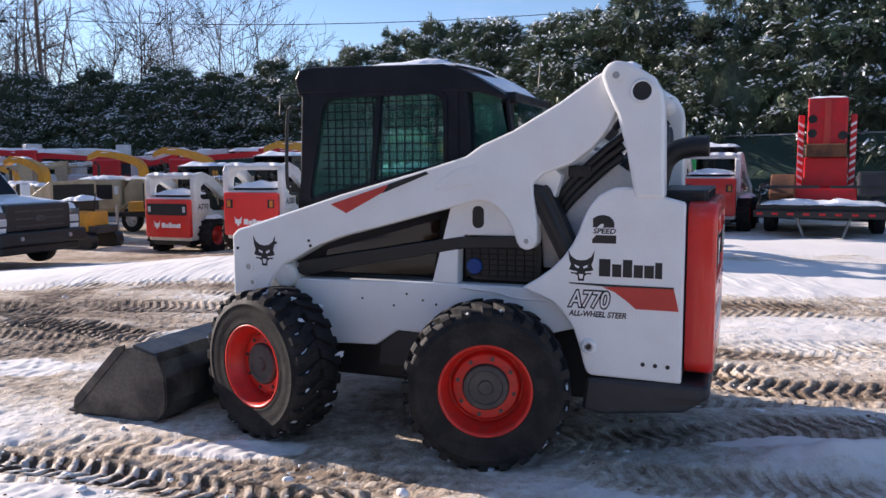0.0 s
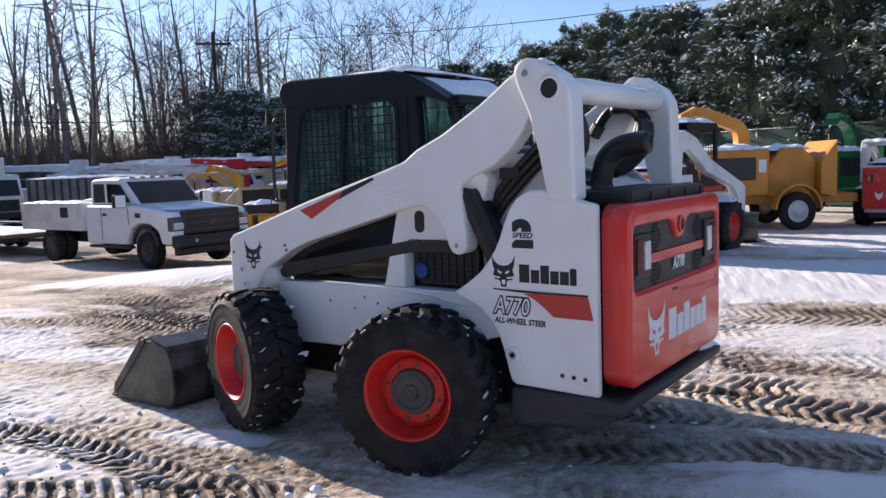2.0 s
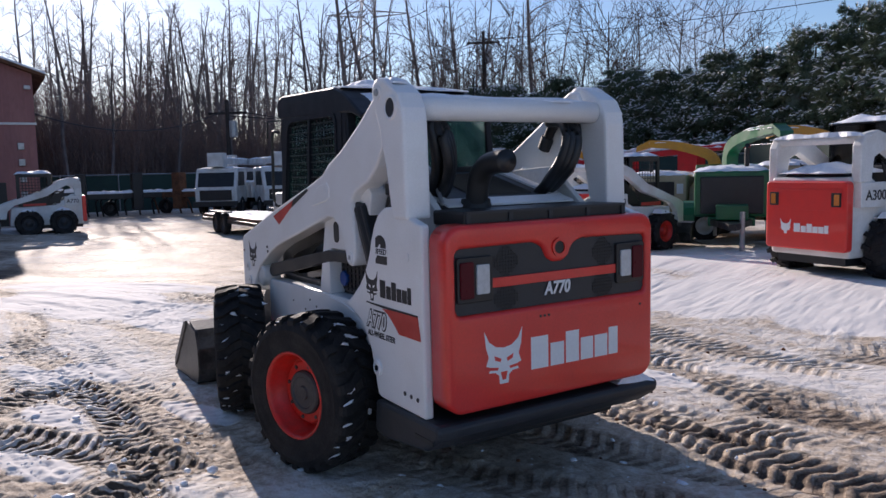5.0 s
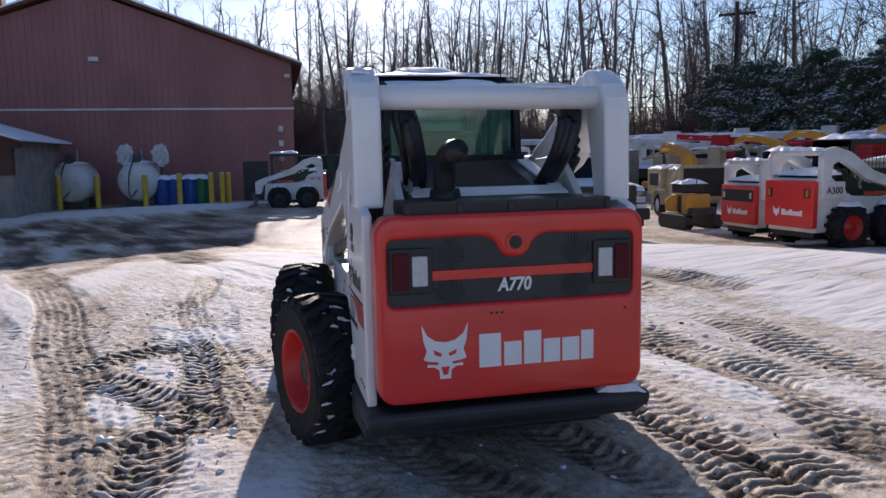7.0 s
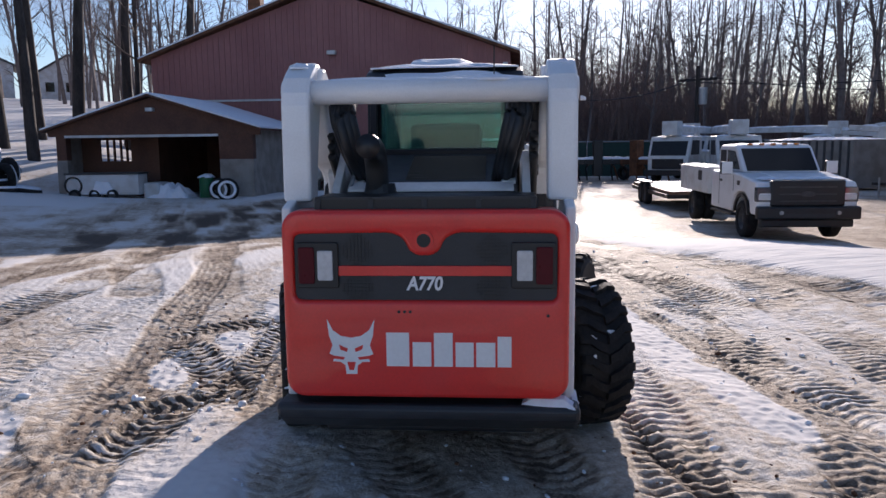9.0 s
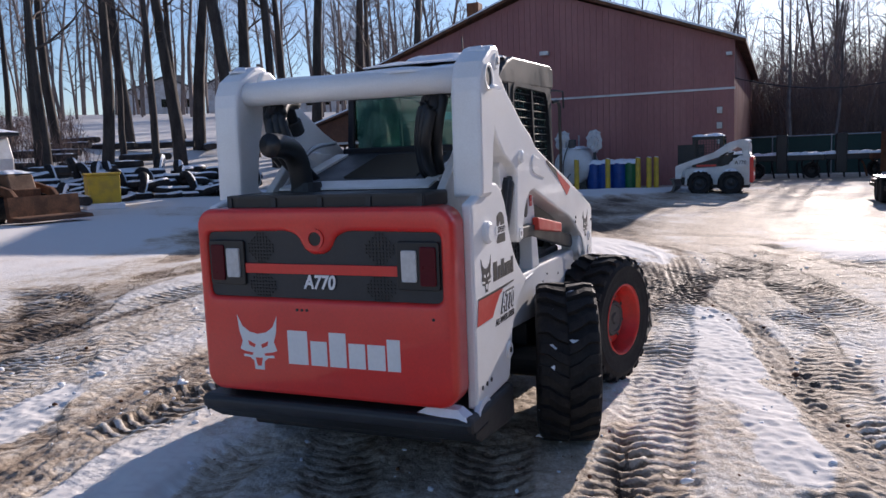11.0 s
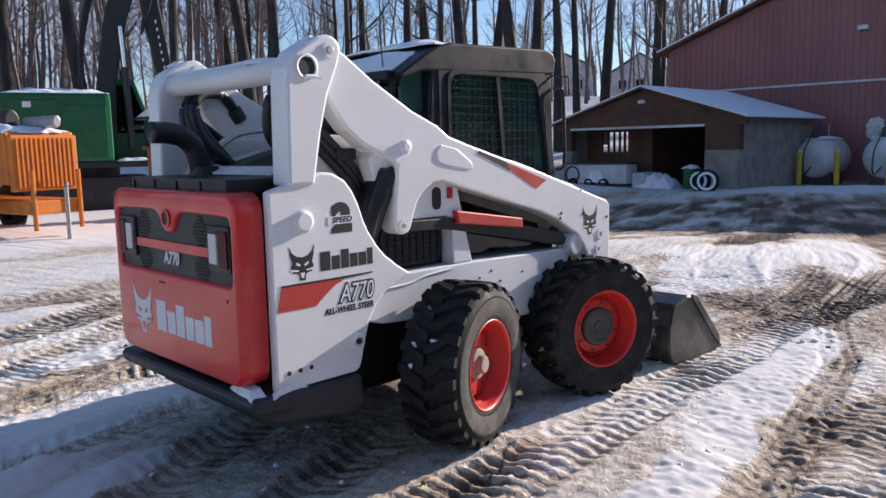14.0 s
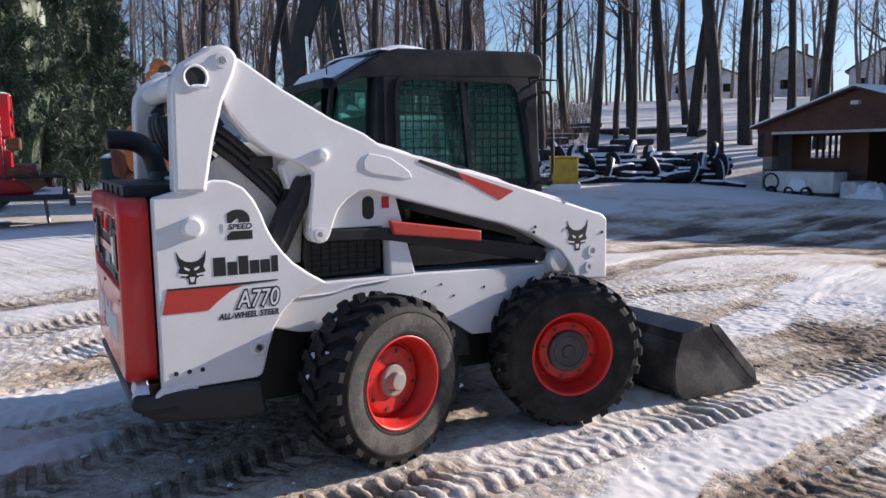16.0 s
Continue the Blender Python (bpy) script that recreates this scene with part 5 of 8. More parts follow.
def build_barn():
    m, w = along(-38.5, 1.0, -31.4, 18.0)
    barn = thing("barn", m, "large oxide-red metal barn with a white trim line and snow-edged roof", "barn", kind="structure")
    eave, peak, deep = 6.6, 9.8, 26.0
    part("gable_wall", prism([(0, -1), (w, -1), (w, eave), (w / 2, peak), (0, eave)], 0.0, 0.2), BARN_RED, barn)
    part("side_wall", box(w - 0.2, w, 0.2, deep, -1, eave), BARN_RED, barn)
    part("side_wall", box(0, 0.2, 0.2, deep, -1, eave), BARN_RED, barn)
    part("back_wall", prism([(0, -1), (w, -1), (w, eave), (w / 2, peak), (0, eave)], deep, deep + 0.2), BARN_RED, barn)
    seam = bpy.data.meshes.new("siding_rib")
    t = box(-0.02, 0.02, -0.03, 0.0, 0, 1)
    t.to_mesh(seam)
    t.free()
    seam.materials.append(BARN_RED)
    n = int(w / 0.30)
    for i in range(1, n):
        x = i * w / n
        top = eave + (peak - eave) * (1 - abs(x - w / 2) / (w / 2)) - 0.1
        o = new("siding_rib", seam)
        o.parent = barn
        o.matrix_local = Matrix.Translation((x, 0, -0.4)) @ Matrix.Diagonal((1, 1, top + 0.4, 1))
    part("trim_line", box(-0.05, w + 0.05, -0.09, -0.032, 4.38, 4.48, 0.01), TANK_WHITE, barn, "white horizontal trim strip")
    for s in (0, 1):
        x0, x1 = (-0.5, w / 2) if s == 0 else (w / 2, w + 0.5)
        z0, z1 = (eave - 0.2, peak + 0.12) if s == 0 else (peak + 0.12, eave - 0.2)
        part("roof_slope", prism([(x0, z0), (x1, z1), (x1, z1 + 0.14), (x0, z0 + 0.14)], -0.5, deep + 0.6), RUST, barn)
        part("roof_snow", prism([(x0, z0 + 0.142), (x1, z1 + 0.142), (x1, z1 + 0.24), (x0, z0 + 0.24)], -0.46, deep + 0.55, 0.02), SNOW, barn, "snow on the roof")
    part("wall_lamp", box(w * 0.517 - 0.22, w * 0.517 + 0.22, -0.35, -0.03, 6.6, 6.8, 0.03), TANK_WHITE, barn, "white wall lamp")
    part("eave_lamp", box(w - 0.35, w - 0.1, -0.3, -0.03, 5.9, 6.05, 0.02), TANK_WHITE, barn)
    part("side_door", box(w - 2.5, w - 1.3, -0.05, -0.001, -0.4, 1.9, 0.01), BLACK, barn, "dark doorway")
    for i in range(4):
        part("meter_box", box(w - 0.75, w - 0.5, -0.2, -0.032, 1.2 + 0.7 * i, 1.5 + 0.7 * i, 0.02), GALV, barn)
    part("chimney", box(4.2, 4.9, 3.0, 3.7, 7.0, 10.2, 0.02), RUST, barn)
    return barn


def build_shed():
    m, w = along(-29.8, -2.33, -26.8, 5.24)
    m = m @ Matrix.Translation((0, 0, 0.05))
    shed = thing("shed", m, "open-fronted brown shed with block piers and a snowy roof", "shed", kind="structure")
    eave, peak, deep = 2.75, 4.0, 7.0
    gate = w * 0.83
    part("block_pier", box(0, 0.45, 0, 0.4, -0.6, 1.55, 0.02), BLOCK, shed)
    part("block_pier", box(gate, w, 0, 0.4, -0.6, 1.55, 0.02), BLOCK, shed)
    part("post", box(0.02, 0.43, 0.02, 0.38, 1.55, eave - 0.1), SHED_BROWN, shed)
    part("front_panel", box(gate, w - 0.01, 0.02, 0.38, 1.55, eave), SHED_BROWN, shed)
    part("gable", prism([(-0.3, eave - 0.25), (w + 0.3, eave - 0.25), (w + 0.3, eave), (w / 2, peak), (-0.3, eave)], -0.02, 0.1), SHED_BROWN, shed)
    part("header", box(0.43, gate, -0.06, -0.021, eave - 0.30, eave - 0.20), TANK_WHITE, shed, "pale lintel trim")
    part("side_wall", box(0, 0.25, 0.4, 1.7, -0.6, eave), BLOCK, shed)
    part("post", box(0.02, 0.20, deep - 0.2, deep - 0.02, -0.6, eave - 0.1), SHED_BROWN, shed)
    part("partition", box(0.25, 3.6, 1.5, 1.62, -0.6, 1.48), SHED_BROWN, shed)
    part("partition", box(0.25, 3.6, 1.5, 1.62, 2.36, eave + 0.3), SHED_BROWN, shed)
    part("partition", box(0.25, 1.05, 1.5, 1.62, 1.48, 2.36), SHED_BROWN, shed)
    part("partition", box(2.40, 3.6, 1.5, 1.62, 1.48, 2.36), SHED_BROWN, shed)
    for x in (1.33, 1.62, 1.91, 2.17):
        part("slat", box(x, x + 0.06, 1.5, 1.62, 1.48, 2.36), SHED_BROWN, shed)
    part("side_wall", box(w - 0.25, w, 0.4, deep, -0.6, eave), BLOCK, shed)
    # Added inner wall that keeps the bright bank out of the right bay.
    part("partition", box(3.48, 3.6, 1.62, deep, -0.6, eave + 0.6), SHED_BROWN, shed)
    part("back_wall", box(3.6, w - 0.25, deep - 0.2, deep, -0.6, eave), SHED_BROWN, shed)
    for s in (0, 1):
        x0, x1 = (-0.45, w / 2) if s == 0 else (w / 2, w + 0.45)
        z0, z1 = (eave - 0.08, peak + 0.05) if s == 0 else (peak + 0.05, eave - 0.08)
        part("roof_slope", prism([(x0, z0), (x1, z1), (x1, z1 + 0.07), (x0, z0 + 0.07)], -0.35, deep + 0.3), SHED_BROWN, shed)
        part("roof_snow", prism([(x0, z0 + 0.072), (x1, z1 + 0.072), (x1, z1 + 0.15), (x0, z0 + 0.15)], -0.33, deep + 0.28, 0.015), SNOW, shed, "snow on the roof")
    part("gable_lamp", box(w / 2 - 0.15, w / 2 + 0.15, -0.25, -0.02, 3.45, 3.6, 0.03), TANK_WHITE, shed)
    return shed


build_barn()
build_shed()


def build_fence():
    fence = thing("fence", pose(0, 0, 0), "chain-link yard fence with green privacy screen", "fence", kind="structure")
    line = [(22, 13.5), (15.5, 18.0), (10.0, 22.0), (4.5, 26.6), (0.0, 31.0), (-6, 36.0), (-14, 40.0)]
    for (ax, ay), (bx, by) in zip(line, line[1:]):
        d = math.hypot(bx - ax, by - ay)
        turn = math.degrees(math.atan2(by - ay, bx - ax))
        m = pose(ax, ay, float(level(ax, ay)), 0, 0, turn)
        part("screen", box(0, d, -0.01, 0.01, 0.05, 2.35, m=m), FENCE_GREEN, fence)
        part("top_rail", cyl((0, -0.03, 2.4), (d, -0.03, 2.4), 0.025, seg=8, m=m), GALV, fence)
        k = max(1, round(d / 2.6))
        for i in range(k):
            part("post", cyl((d * i / k, -0.05, -0.3), (d * i / k, -0.05, 2.45), 0.035, seg=8, m=m), GALV, fence)
    line = [(-41, 20.5), (-36.0, 30.0), (-33.5, 40.0), (-24, 47.0)]
    for (ax, ay), (bx, by) in zip(line, line[1:]):
        d = math.hypot(bx - ax, by - ay)
        m = pose(ax, ay, float(level(ax, ay)), 0, 0, math.degrees(math.atan2(by - ay, bx - ax)))
        part("screen", box(0, d, -0.01, 0.01, 0.05, 2.1, m=m), FENCE_GREEN, fence)
        part("top_rail", cyl((0, -0.03, 2.15), (d, -0.03, 2.15), 0.03, seg=8, m=m), GALV, fence)
        for i in range(max(1, round(d / 3))):
            part("post", cyl((3.0 * i, -0.05, -0.3), (3.0 * i, -0.05, 2.2), 0.035, seg=8, m=m), GALV, fence)


build_fence()


def build_pylon(x, y, h):
    py = thing("pylon", pose(x, y, -1, 0, 0, 35), "distant lattice steel power pylon", "pylon")
    half = lambda z: 3.4 * (1 - z / h) ** 1.15 + 0.45
    for sx in (1, -1):
        for sy in (1, -1):
            part("leg", tube([(sx * half(z), sy * half(z), z) for z in np.linspace(0, h, 9)], 0.11, 5), GALV, py)
    brace = BM()
    zs = list(np.linspace(0, h, 15))
    for a, b in zip(zs, zs[1:]):
        for sx, sy, ux, uy in ((1, 1, -1, 1), (-1, 1, -1, -1), (-1, -1, 1, -1), (1, -1, 1, 1)):
            tube([(sx * half(a), sy * half(a), a), (ux * half(b), uy * half(b), b)], 0.05, 4, bm=brace)
            tube([(ux * half(a), uy * half(a), a), (sx * half(b), sy * half(b), b)], 0.05, 4, bm=brace)
    part("bracing", brace, GALV, py)
    for z, r in ((h * 0.80, 6.0), (h * 0.90, 5.0), (h, 4.0)):
        for s in (1, -1):
            for e in (0.4, -0.4):
                part("arm_bar", tube([(s * 0.4, e, z + 0.5), (s * r, 0, z)], 0.06, 4), GALV, py)
                part("arm_bar", tube([(s * 0.4, e, z - 0.4), (s * r, 0, z)], 0.06, 4), GALV, py)


build_pylon(-72, 86, 31)


def build_pole(x, y, h, turn, wires):
    z = float(level(x, y))
    p = thing("utility_pole", pose(x, y, z, 0, 0, turn), "weathered wooden utility pole with a crossarm", "pole")
    part("shaft", cyl((0, 0, -0.5), (0, 0, h), 0.17, 0.12, seg=10), BARK, p)
    part("crossarm", box(-1.2, 1.2, -0.07, 0.07, h - 0.9, h - 0.75), BARK, p)
    part("transformer", cyl((0.35, 0, h - 2.3), (0.35, 0, h - 1.3), 0.25, seg=12, bev=0.03), GALV, p)
    for i in (-1.05, -0.5, 0.5, 1.05):
        part("insulator", cyl((i, 0, h - 0.75), (i, 0, h - 0.6), 0.05, seg=8), BLOCK, p)
    for (tx, ty, tz), (px, py_, pz) in wires:
        span = [Vector((tx, ty, tz)).lerp(Vector((px, py_, pz)), k / 12) - Vector((0, 0, 1.1 * 4 * (k / 12) * (1 - k / 12))) for k in range(13)]
        inv = p.matrix_world.inverted()
        part("wire", tube([inv @ s for s in span], 0.022, 4), BLACK, p)


build_pole(-36, 32, 6.6, 30, [((-36, 32, 5.6), (-31.6, 17.6, 4.6)), ((-36, 32, 5.6), (-30, 60, 6.0)), ((-36, 32, 5.2), (-12, 46, 6.6))])
build_pole(-28.5, 49.5, 12.0, 30, [((-28.5, 49.5, 11), (-66, 52, 9)), ((-28.5, 49.5, 10.4), (-66, 52, 8.2)), ((-28.5, 49.5, 11), (20, 46, 11.5))])

# ---- trees ----
def limb_arrays(rng, start, way, length, radius, sides, bends, curl):
    """Ring points of one tapering limb."""
    pts, p, d = [], np.array(start, float), np.array(way, float)
    for i in range(bends + 1):
        pts.append((p.copy(), radius * (1 - 0.85 * i / bends) + 0.004))
        d = d + rng.normal(0, curl, 3) + np.array((0, 0, 0.05))
        d /= np.linalg.norm(d)
        p = p + d * length / bends
    verts, faces = [], []
    for i, (p, r) in enumerate(pts):
        a = pts[min(i + 1, bends)][0] - pts[max(i - 1, 0)][0]
        a /= np.linalg.norm(a)
        s = np.cross(a, (0.31, 0.94, 0.13))
        s /= np.linalg.norm(s)
        u = np.cross(a, s)
        for j in range(sides):
            b = 2 * math.pi * j / sides
            verts.append(p + r * (math.cos(b) * s + math.sin(b) * u))
    for i in range(bends):
        for j in range(sides):
            faces.append((i * sides + j, i * sides + (j + 1) % sides, (i + 1) * sides + (j + 1) % sides, (i + 1) * sides + j))
    return verts, faces, pts


def bare_tree(seed, height, radius, bare, spreadness, boughs, twigs, lean=0.03, sides=7):
    """Trunk and crown of a leafless tree: two lists of verts and faces."""
    rng = np.random.RandomState(seed)
    tv, tf, pts = limb_arrays(rng, (0, 0, -0.4), (rng.normal(0, lean), rng.normal(0, lean), 1), height, radius, sides, 9, 0.035)
    cv, cf = [], []

    def add(v, f):
        n = len(cv)
        cv.extend(v)
        cf.extend(tuple(i + n for i in q) for q in f)
    for k in range(boughs):
        q = bare + (0.97 - bare) * (k + rng.rand()) / boughs
        i = min(int(q * 9), 8)
        f = q * 9 - i
        p = pts[i][0] * (1 - f) + pts[i + 1][0] * f
        r = (pts[i][1] * (1 - f) + pts[i + 1][1] * f) * 0.55
        a = rng.rand() * 6.283
        up = 0.35 + 0.9 * rng.rand()
        d = np.array((math.cos(a), math.sin(a), up))
        d /= np.linalg.norm(d)
        ln = height * spreadness * (1.15 - 0.6 * q) * (0.6 + 0.7 * rng.rand())
        v, fc, bp = limb_arrays(rng, p, d, ln, max(r * 0.8, 0.02), 4, 5, 0.16)
        add(v, fc)
        for _ in range(twigs):
            j = rng.randint(1, 5)
            e = rng.normal(0, 0.6, 3) + d + np.array((0, 0, 0.35))
            e /= np.linalg.norm(e)
            v, fc, sp = limb_arrays(rng, bp[j][0], e, ln * (0.3 + 0.35 * rng.rand()), max(bp[j][1] * 0.5, 0.012), 3, 3, 0.2)
            add(v, fc)
            for _ in range(2):
                e2 = e + rng.normal(0, 0.5, 3)
                e2 /= np.linalg.norm(e2)
                v, fc, _p = limb_arrays(rng, sp[rng.randint(1, 3)][0], e2, ln * 0.2, 0.010, 3, 2, 0.2)
                add(v, fc)
    return (tv, tf), (cv, cf)


def tree_thing(seed, m, height, radius, bare, spreadness, boughs, twigs, label):
    t = thing("tree", m, label, "tree", "bare trees in the wood")
    (tv, tf), (cv, cf) = bare_tree(seed, height, radius, bare, spreadness, boughs, twigs)
    raw("trunk", tv, tf, BARK, t, smooth=True)
    raw("crown", cv, cf, TWIG, t)
    return t


WOOD = "tall bare winter tree with a dark straight trunk on snow"
first = [tree_thing(101 + i, at(-34.2, -6.2), h, r, b, s, n, 5, WOOD) for i, (h, r, b, s, n) in enumerate(((19, 0.30, 0.45, 0.20, 12), (21, 0.42, 0.5, 0.18, 12), (17, 0.20, 0.35, 0.2, 14), (22, 0.36, 0.55, 0.17, 10)))]
SPOTS = ((-34.3, -6.0, 1), (-31.2, -8.8, 2), (-32.0, -11.6, 0), (-35.5, -9.2, 3), (-36.5, -4.4, 0), (-40.0, -6.5, 1), (-41.0, -3.0, 3), (-30.5, -13.6, 2), (-33.5, -15.5, 0), (-29.0, -17.5, 3),
         (-37.5, -13.0, 2), (-42.5, -10.5, 1), (-45.0, -5.5, 0), (-47.0, -1.0, 3), (-39.5, -17.5, 0), (-31.5, -20.5, 1), (-27.0, -22.0, 0), (-34.5, -23.0, 2), (-44.5, -15.5, 3), (-24.0, -25.0, 3),
         (-48.5, -9.0, 2), (-50.0, -14.0, 0), (-28.0, -27.0, 2), (-38.0, -27.0, 1), (-21.0, -29.0, 0), (-43.5, -22.5, 2), (-43.8, -0.2, 2), (-46.5, 2.5, 1), (-18.0, -33.0, 3), (-25.5, -32.0, 1), (-14.5, -36.0, 2))
used = set()
for i, (x, y, k) in enumerate(SPOTS):
    m = at(x, y, 47 * i % 360)
    if k in used:
        copy_thing(first[k], m)
    else:
        first[k].matrix_world = m
        used.add(k)


def stamp(templates, spots, name, material, label, category):
    """Many far plants as one mesh: spots are x, y, turn, scale, which."""
    allv, allf, n = [], [], 0
    for x, y, turn, scale, k in spots:
        v, f = templates[k]
        c, s = math.cos(turn), math.sin(turn)
        w = np.column_stack((x + scale * (v[:, 0] * c - v[:, 1] * s), y + scale * (v[:, 0] * s + v[:, 1] * c), float(level(x, y)) + scale * v[:, 2]))
        allv.append(w)
        allf.extend((q + n).tolist() for q in f)
        n += len(v)
    ob = raw(name, np.concatenate(allv), allf, material)
    return tagged(ob, label, category, kind="stuff")


def as_template(tree):
    (tv, tf), (cv, cf) = tree
    n = len(tv)
    return np.array(list(tv) + list(cv)), [np.array(q) for q in tf] + [np.array(q) + n for q in cf]


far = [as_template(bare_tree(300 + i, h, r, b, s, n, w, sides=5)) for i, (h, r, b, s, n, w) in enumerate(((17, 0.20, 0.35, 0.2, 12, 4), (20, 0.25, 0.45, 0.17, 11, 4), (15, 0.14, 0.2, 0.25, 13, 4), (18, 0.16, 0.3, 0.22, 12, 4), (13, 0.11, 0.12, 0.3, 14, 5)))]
rng = np.random.RandomState(5)


def clear_of_sun(x, y, scale):
    """Trees between the sun and the parked loader stay low enough to leave it in the light."""
    d, across = -0.875 * (x - 0.3) + 0.485 * (y - 4.7), abs(0.485 * (x - 0.3) + 0.875 * (y - 4.7))
    return min(scale, 0.27 * d / 20) if across < 15 and d > 0 else scale


spots = [(x, y, rng.rand() * 6, clear_of_sun(x, y, s), k) for x, y, s, k in ((-36.7, 39.3, 1.0, 1), (-34.6, 41.4, 1.0, 1), (-38.2, 37.8, 0.8, 3), (-40.1, 35.6, 0.9, 0), (-45.1, 26.6, 1.1, 1), (-44.0, 28.6, 1.1, 0), (-35.5, 40.0, 1.0, 1), (-33.5, 42.0, 1.0, 0), (-41.8, 32.3, 0.9, 3))]
for i in range(860):
    bearing = radians(rng.uniform(28, 172))
    d = rng.uniform(54, 105) if bearing < radians(100) else rng.uniform(46, 110)
    x, y = -d * math.sin(bearing), 5 + d * math.cos(bearing)
    if -66 < x < -28 and 0 < y < 32 or radians(96) < bearing < radians(126) and d < 75:
        continue
    if bearing < radians(48) and i % 3 == 0:
        continue
    spots.append((x, y, rng.rand() * 6.28, clear_of_sun(x, y, rng.uniform(0.75, 1.2)), rng.randint(5)))
stamp(far, spots, "far_wood", HAZE_TWIG, "leafless winter wood behind the yard", "trees")
bush = [as_template(bare_tree(400 + i, 11, 0.10, 0.04, 0.50, 20, 7, sides=5)) for i in range(3)]
spots = [(x, y, 1.7 * i, s, i % 3) for i, (x, y, s) in enumerate(((-25.0, 46.6, 0.95), (-21.7, 48.6, 1.1), (-19.3, 49.4, 1.05), (-14.6, 50.4, 1.15), (-13.0, 51.0, 1.05), (-29.8, 44.8, 0.95), (-27.6, 47.6, 1.05), (-32.0, 47.5, 0.9), (-17.6, 51.8, 0.95), (-9.5, 52.0, 0.9), (-23.0, 53.0, 1.1), (-18.0, 55.0, 1.2), (-12.5, 56.0, 1.15), (-27.5, 51.5, 1.0), (-31.5, 50.5, 1.1), (-36.0, 48.0, 1.1), (-40.0, 45.5, 1.0), (-20.5, 52.0, 1.2)))]
stamp(bush, spots, "roadside_trees", TWIG, "bare many-stemmed trees beyond the hedge", "trees")


def brush_band():
    """Dense low scrub in front of the far wood."""
    rng = np.random.RandomState(9)
    v, f = [], []
    for i in range(42000):
        bearing = radians(rng.uniform(30, 84) if i % 6 else rng.uniform(118, 170))
        d = rng.uniform(52, 80) if i % 6 else rng.uniform(36, 70)
        x, y = -d * math.sin(bearing), 5 + d * math.cos(bearing)
        if -75 < x < -26 and -8 < y < 27:
            continue
        z = float(level(x, y))
        h = rng.uniform(2.0, 8.0 + 4.5 * float(smoothstep(48, 60, math.degrees(bearing)))) * rng.uniform(0.6, 1.0) if i % 6 else rng.uniform(0.5, 2.4)
        a = rng.rand() * 6.28
        lean = rng.normal(0, 0.16, 2) * h
        w = 0.010 + 0.022 * rng.rand()
        n = len(v)
        v += [(x - w * math.cos(a), y - w * math.sin(a), z), (x + w * math.cos(a), y + w * math.sin(a), z), (x + lean[0], y + lean[1], z + h)]
        f.append((n, n + 1, n + 2))
        for _ in range(3):
            q = rng.uniform(0.25, 0.8)
            px, py, pz = x + lean[0] * q, y + lean[1] * q, z + h * q
            b, ln = rng.rand() * 6.28, h * rng.uniform(0.12, 0.26)
            n = len(v)
            v += [(px, py, pz), (px, py, pz + 0.035 + w), (px + ln * 0.7 * math.cos(b), py + ln * 0.7 * math.sin(b), pz + ln)]
            f.append((n, n + 1, n + 2))
    return tagged(raw("brush", v, f, BRUSH), "dense leafless russet scrub at the edge of the wood", "brush", kind="stuff")


brush_band()


def conifer(seed, height, radius, sprays):
    """Crown of a dense conifer: boughs of drooping needle sprays, and snow lying on the boughs."""
    rng = np.random.RandomState(seed)
    v, f, sv, sf = [], [], [], []
    boughs = sprays // 26
    for _ in range(boughs):
        q = rng.rand() ** 0.75
        a = rng.rand() * 6.283
        z = 0.3 + q * (height - 0.4)
        edge = radius * min(1.0, 0.80 + 0.4 * q) * (1.0 - max(0.0, q - 0.62) / 0.38 * 0.70) * rng.uniform(0.62, 1.06)
        c = np.array((edge * math.cos(a), edge * math.sin(a), z))
        size = rng.uniform(0.28, 0.55)
        way = np.array((math.cos(a), math.sin(a), rng.uniform(-0.2, 0.55) + (0.8 if q > 0.8 else 0.0)))
        way /= np.linalg.norm(way)
        for _ in range(26):
            p = c + rng.normal(0, 0.42, 3) * size * np.array((1, 1, 0.7)) - way * size * 0.4
            lift = (p[2] - c[2]) / size
            ln = rng.uniform(0.16, 0.36)
            for _ in range(9):
                e = way + rng.normal(0, 0.6, 3)
                e /= np.linalg.norm(e)
                s = np.cross(e, rng.normal(0, 1, 3))
                s /= np.linalg.norm(s)
                n = len(v)
                w = rng.uniform(0.010, 0.027)
                tip = p + e * ln + np.array((0, 0, -0.10 * ln))
                v += [p - s * w * 0.4, p + e * ln * 0.5 - s * w, tip, p + e * ln * 0.5 + s * w]
                f.append((n, n + 1, n + 2, n + 3))
            if lift > -0.15 and rng.rand() < 0.8:
                n = len(sv)
                k = p + way * ln * 0.6 + np.array((0, 0, 0.05))
                u, w = rng.uniform(0.05, 0.17), rng.uniform(0.02, 0.07)
                t = np.array((way[0], way[1], rng.normal(-0.1, 0.3)))
                s = np.array((-way[1], way[0], rng.normal(0, 0.3)))
                sv += [k - t * u - s * w, k + t * u - s * w * 0.3, k + t * u * 1.1 + s * w * 0.5, k - t * u * 0.2 + s * w, k + np.array((0, 0, 0.05))]
                sf += [(n, n + 1, n + 4), (n + 1, n + 2, n + 4), (n + 2, n + 3, n + 4), (n + 3, n, n + 4)]
    return (v, f), (sv, sf)


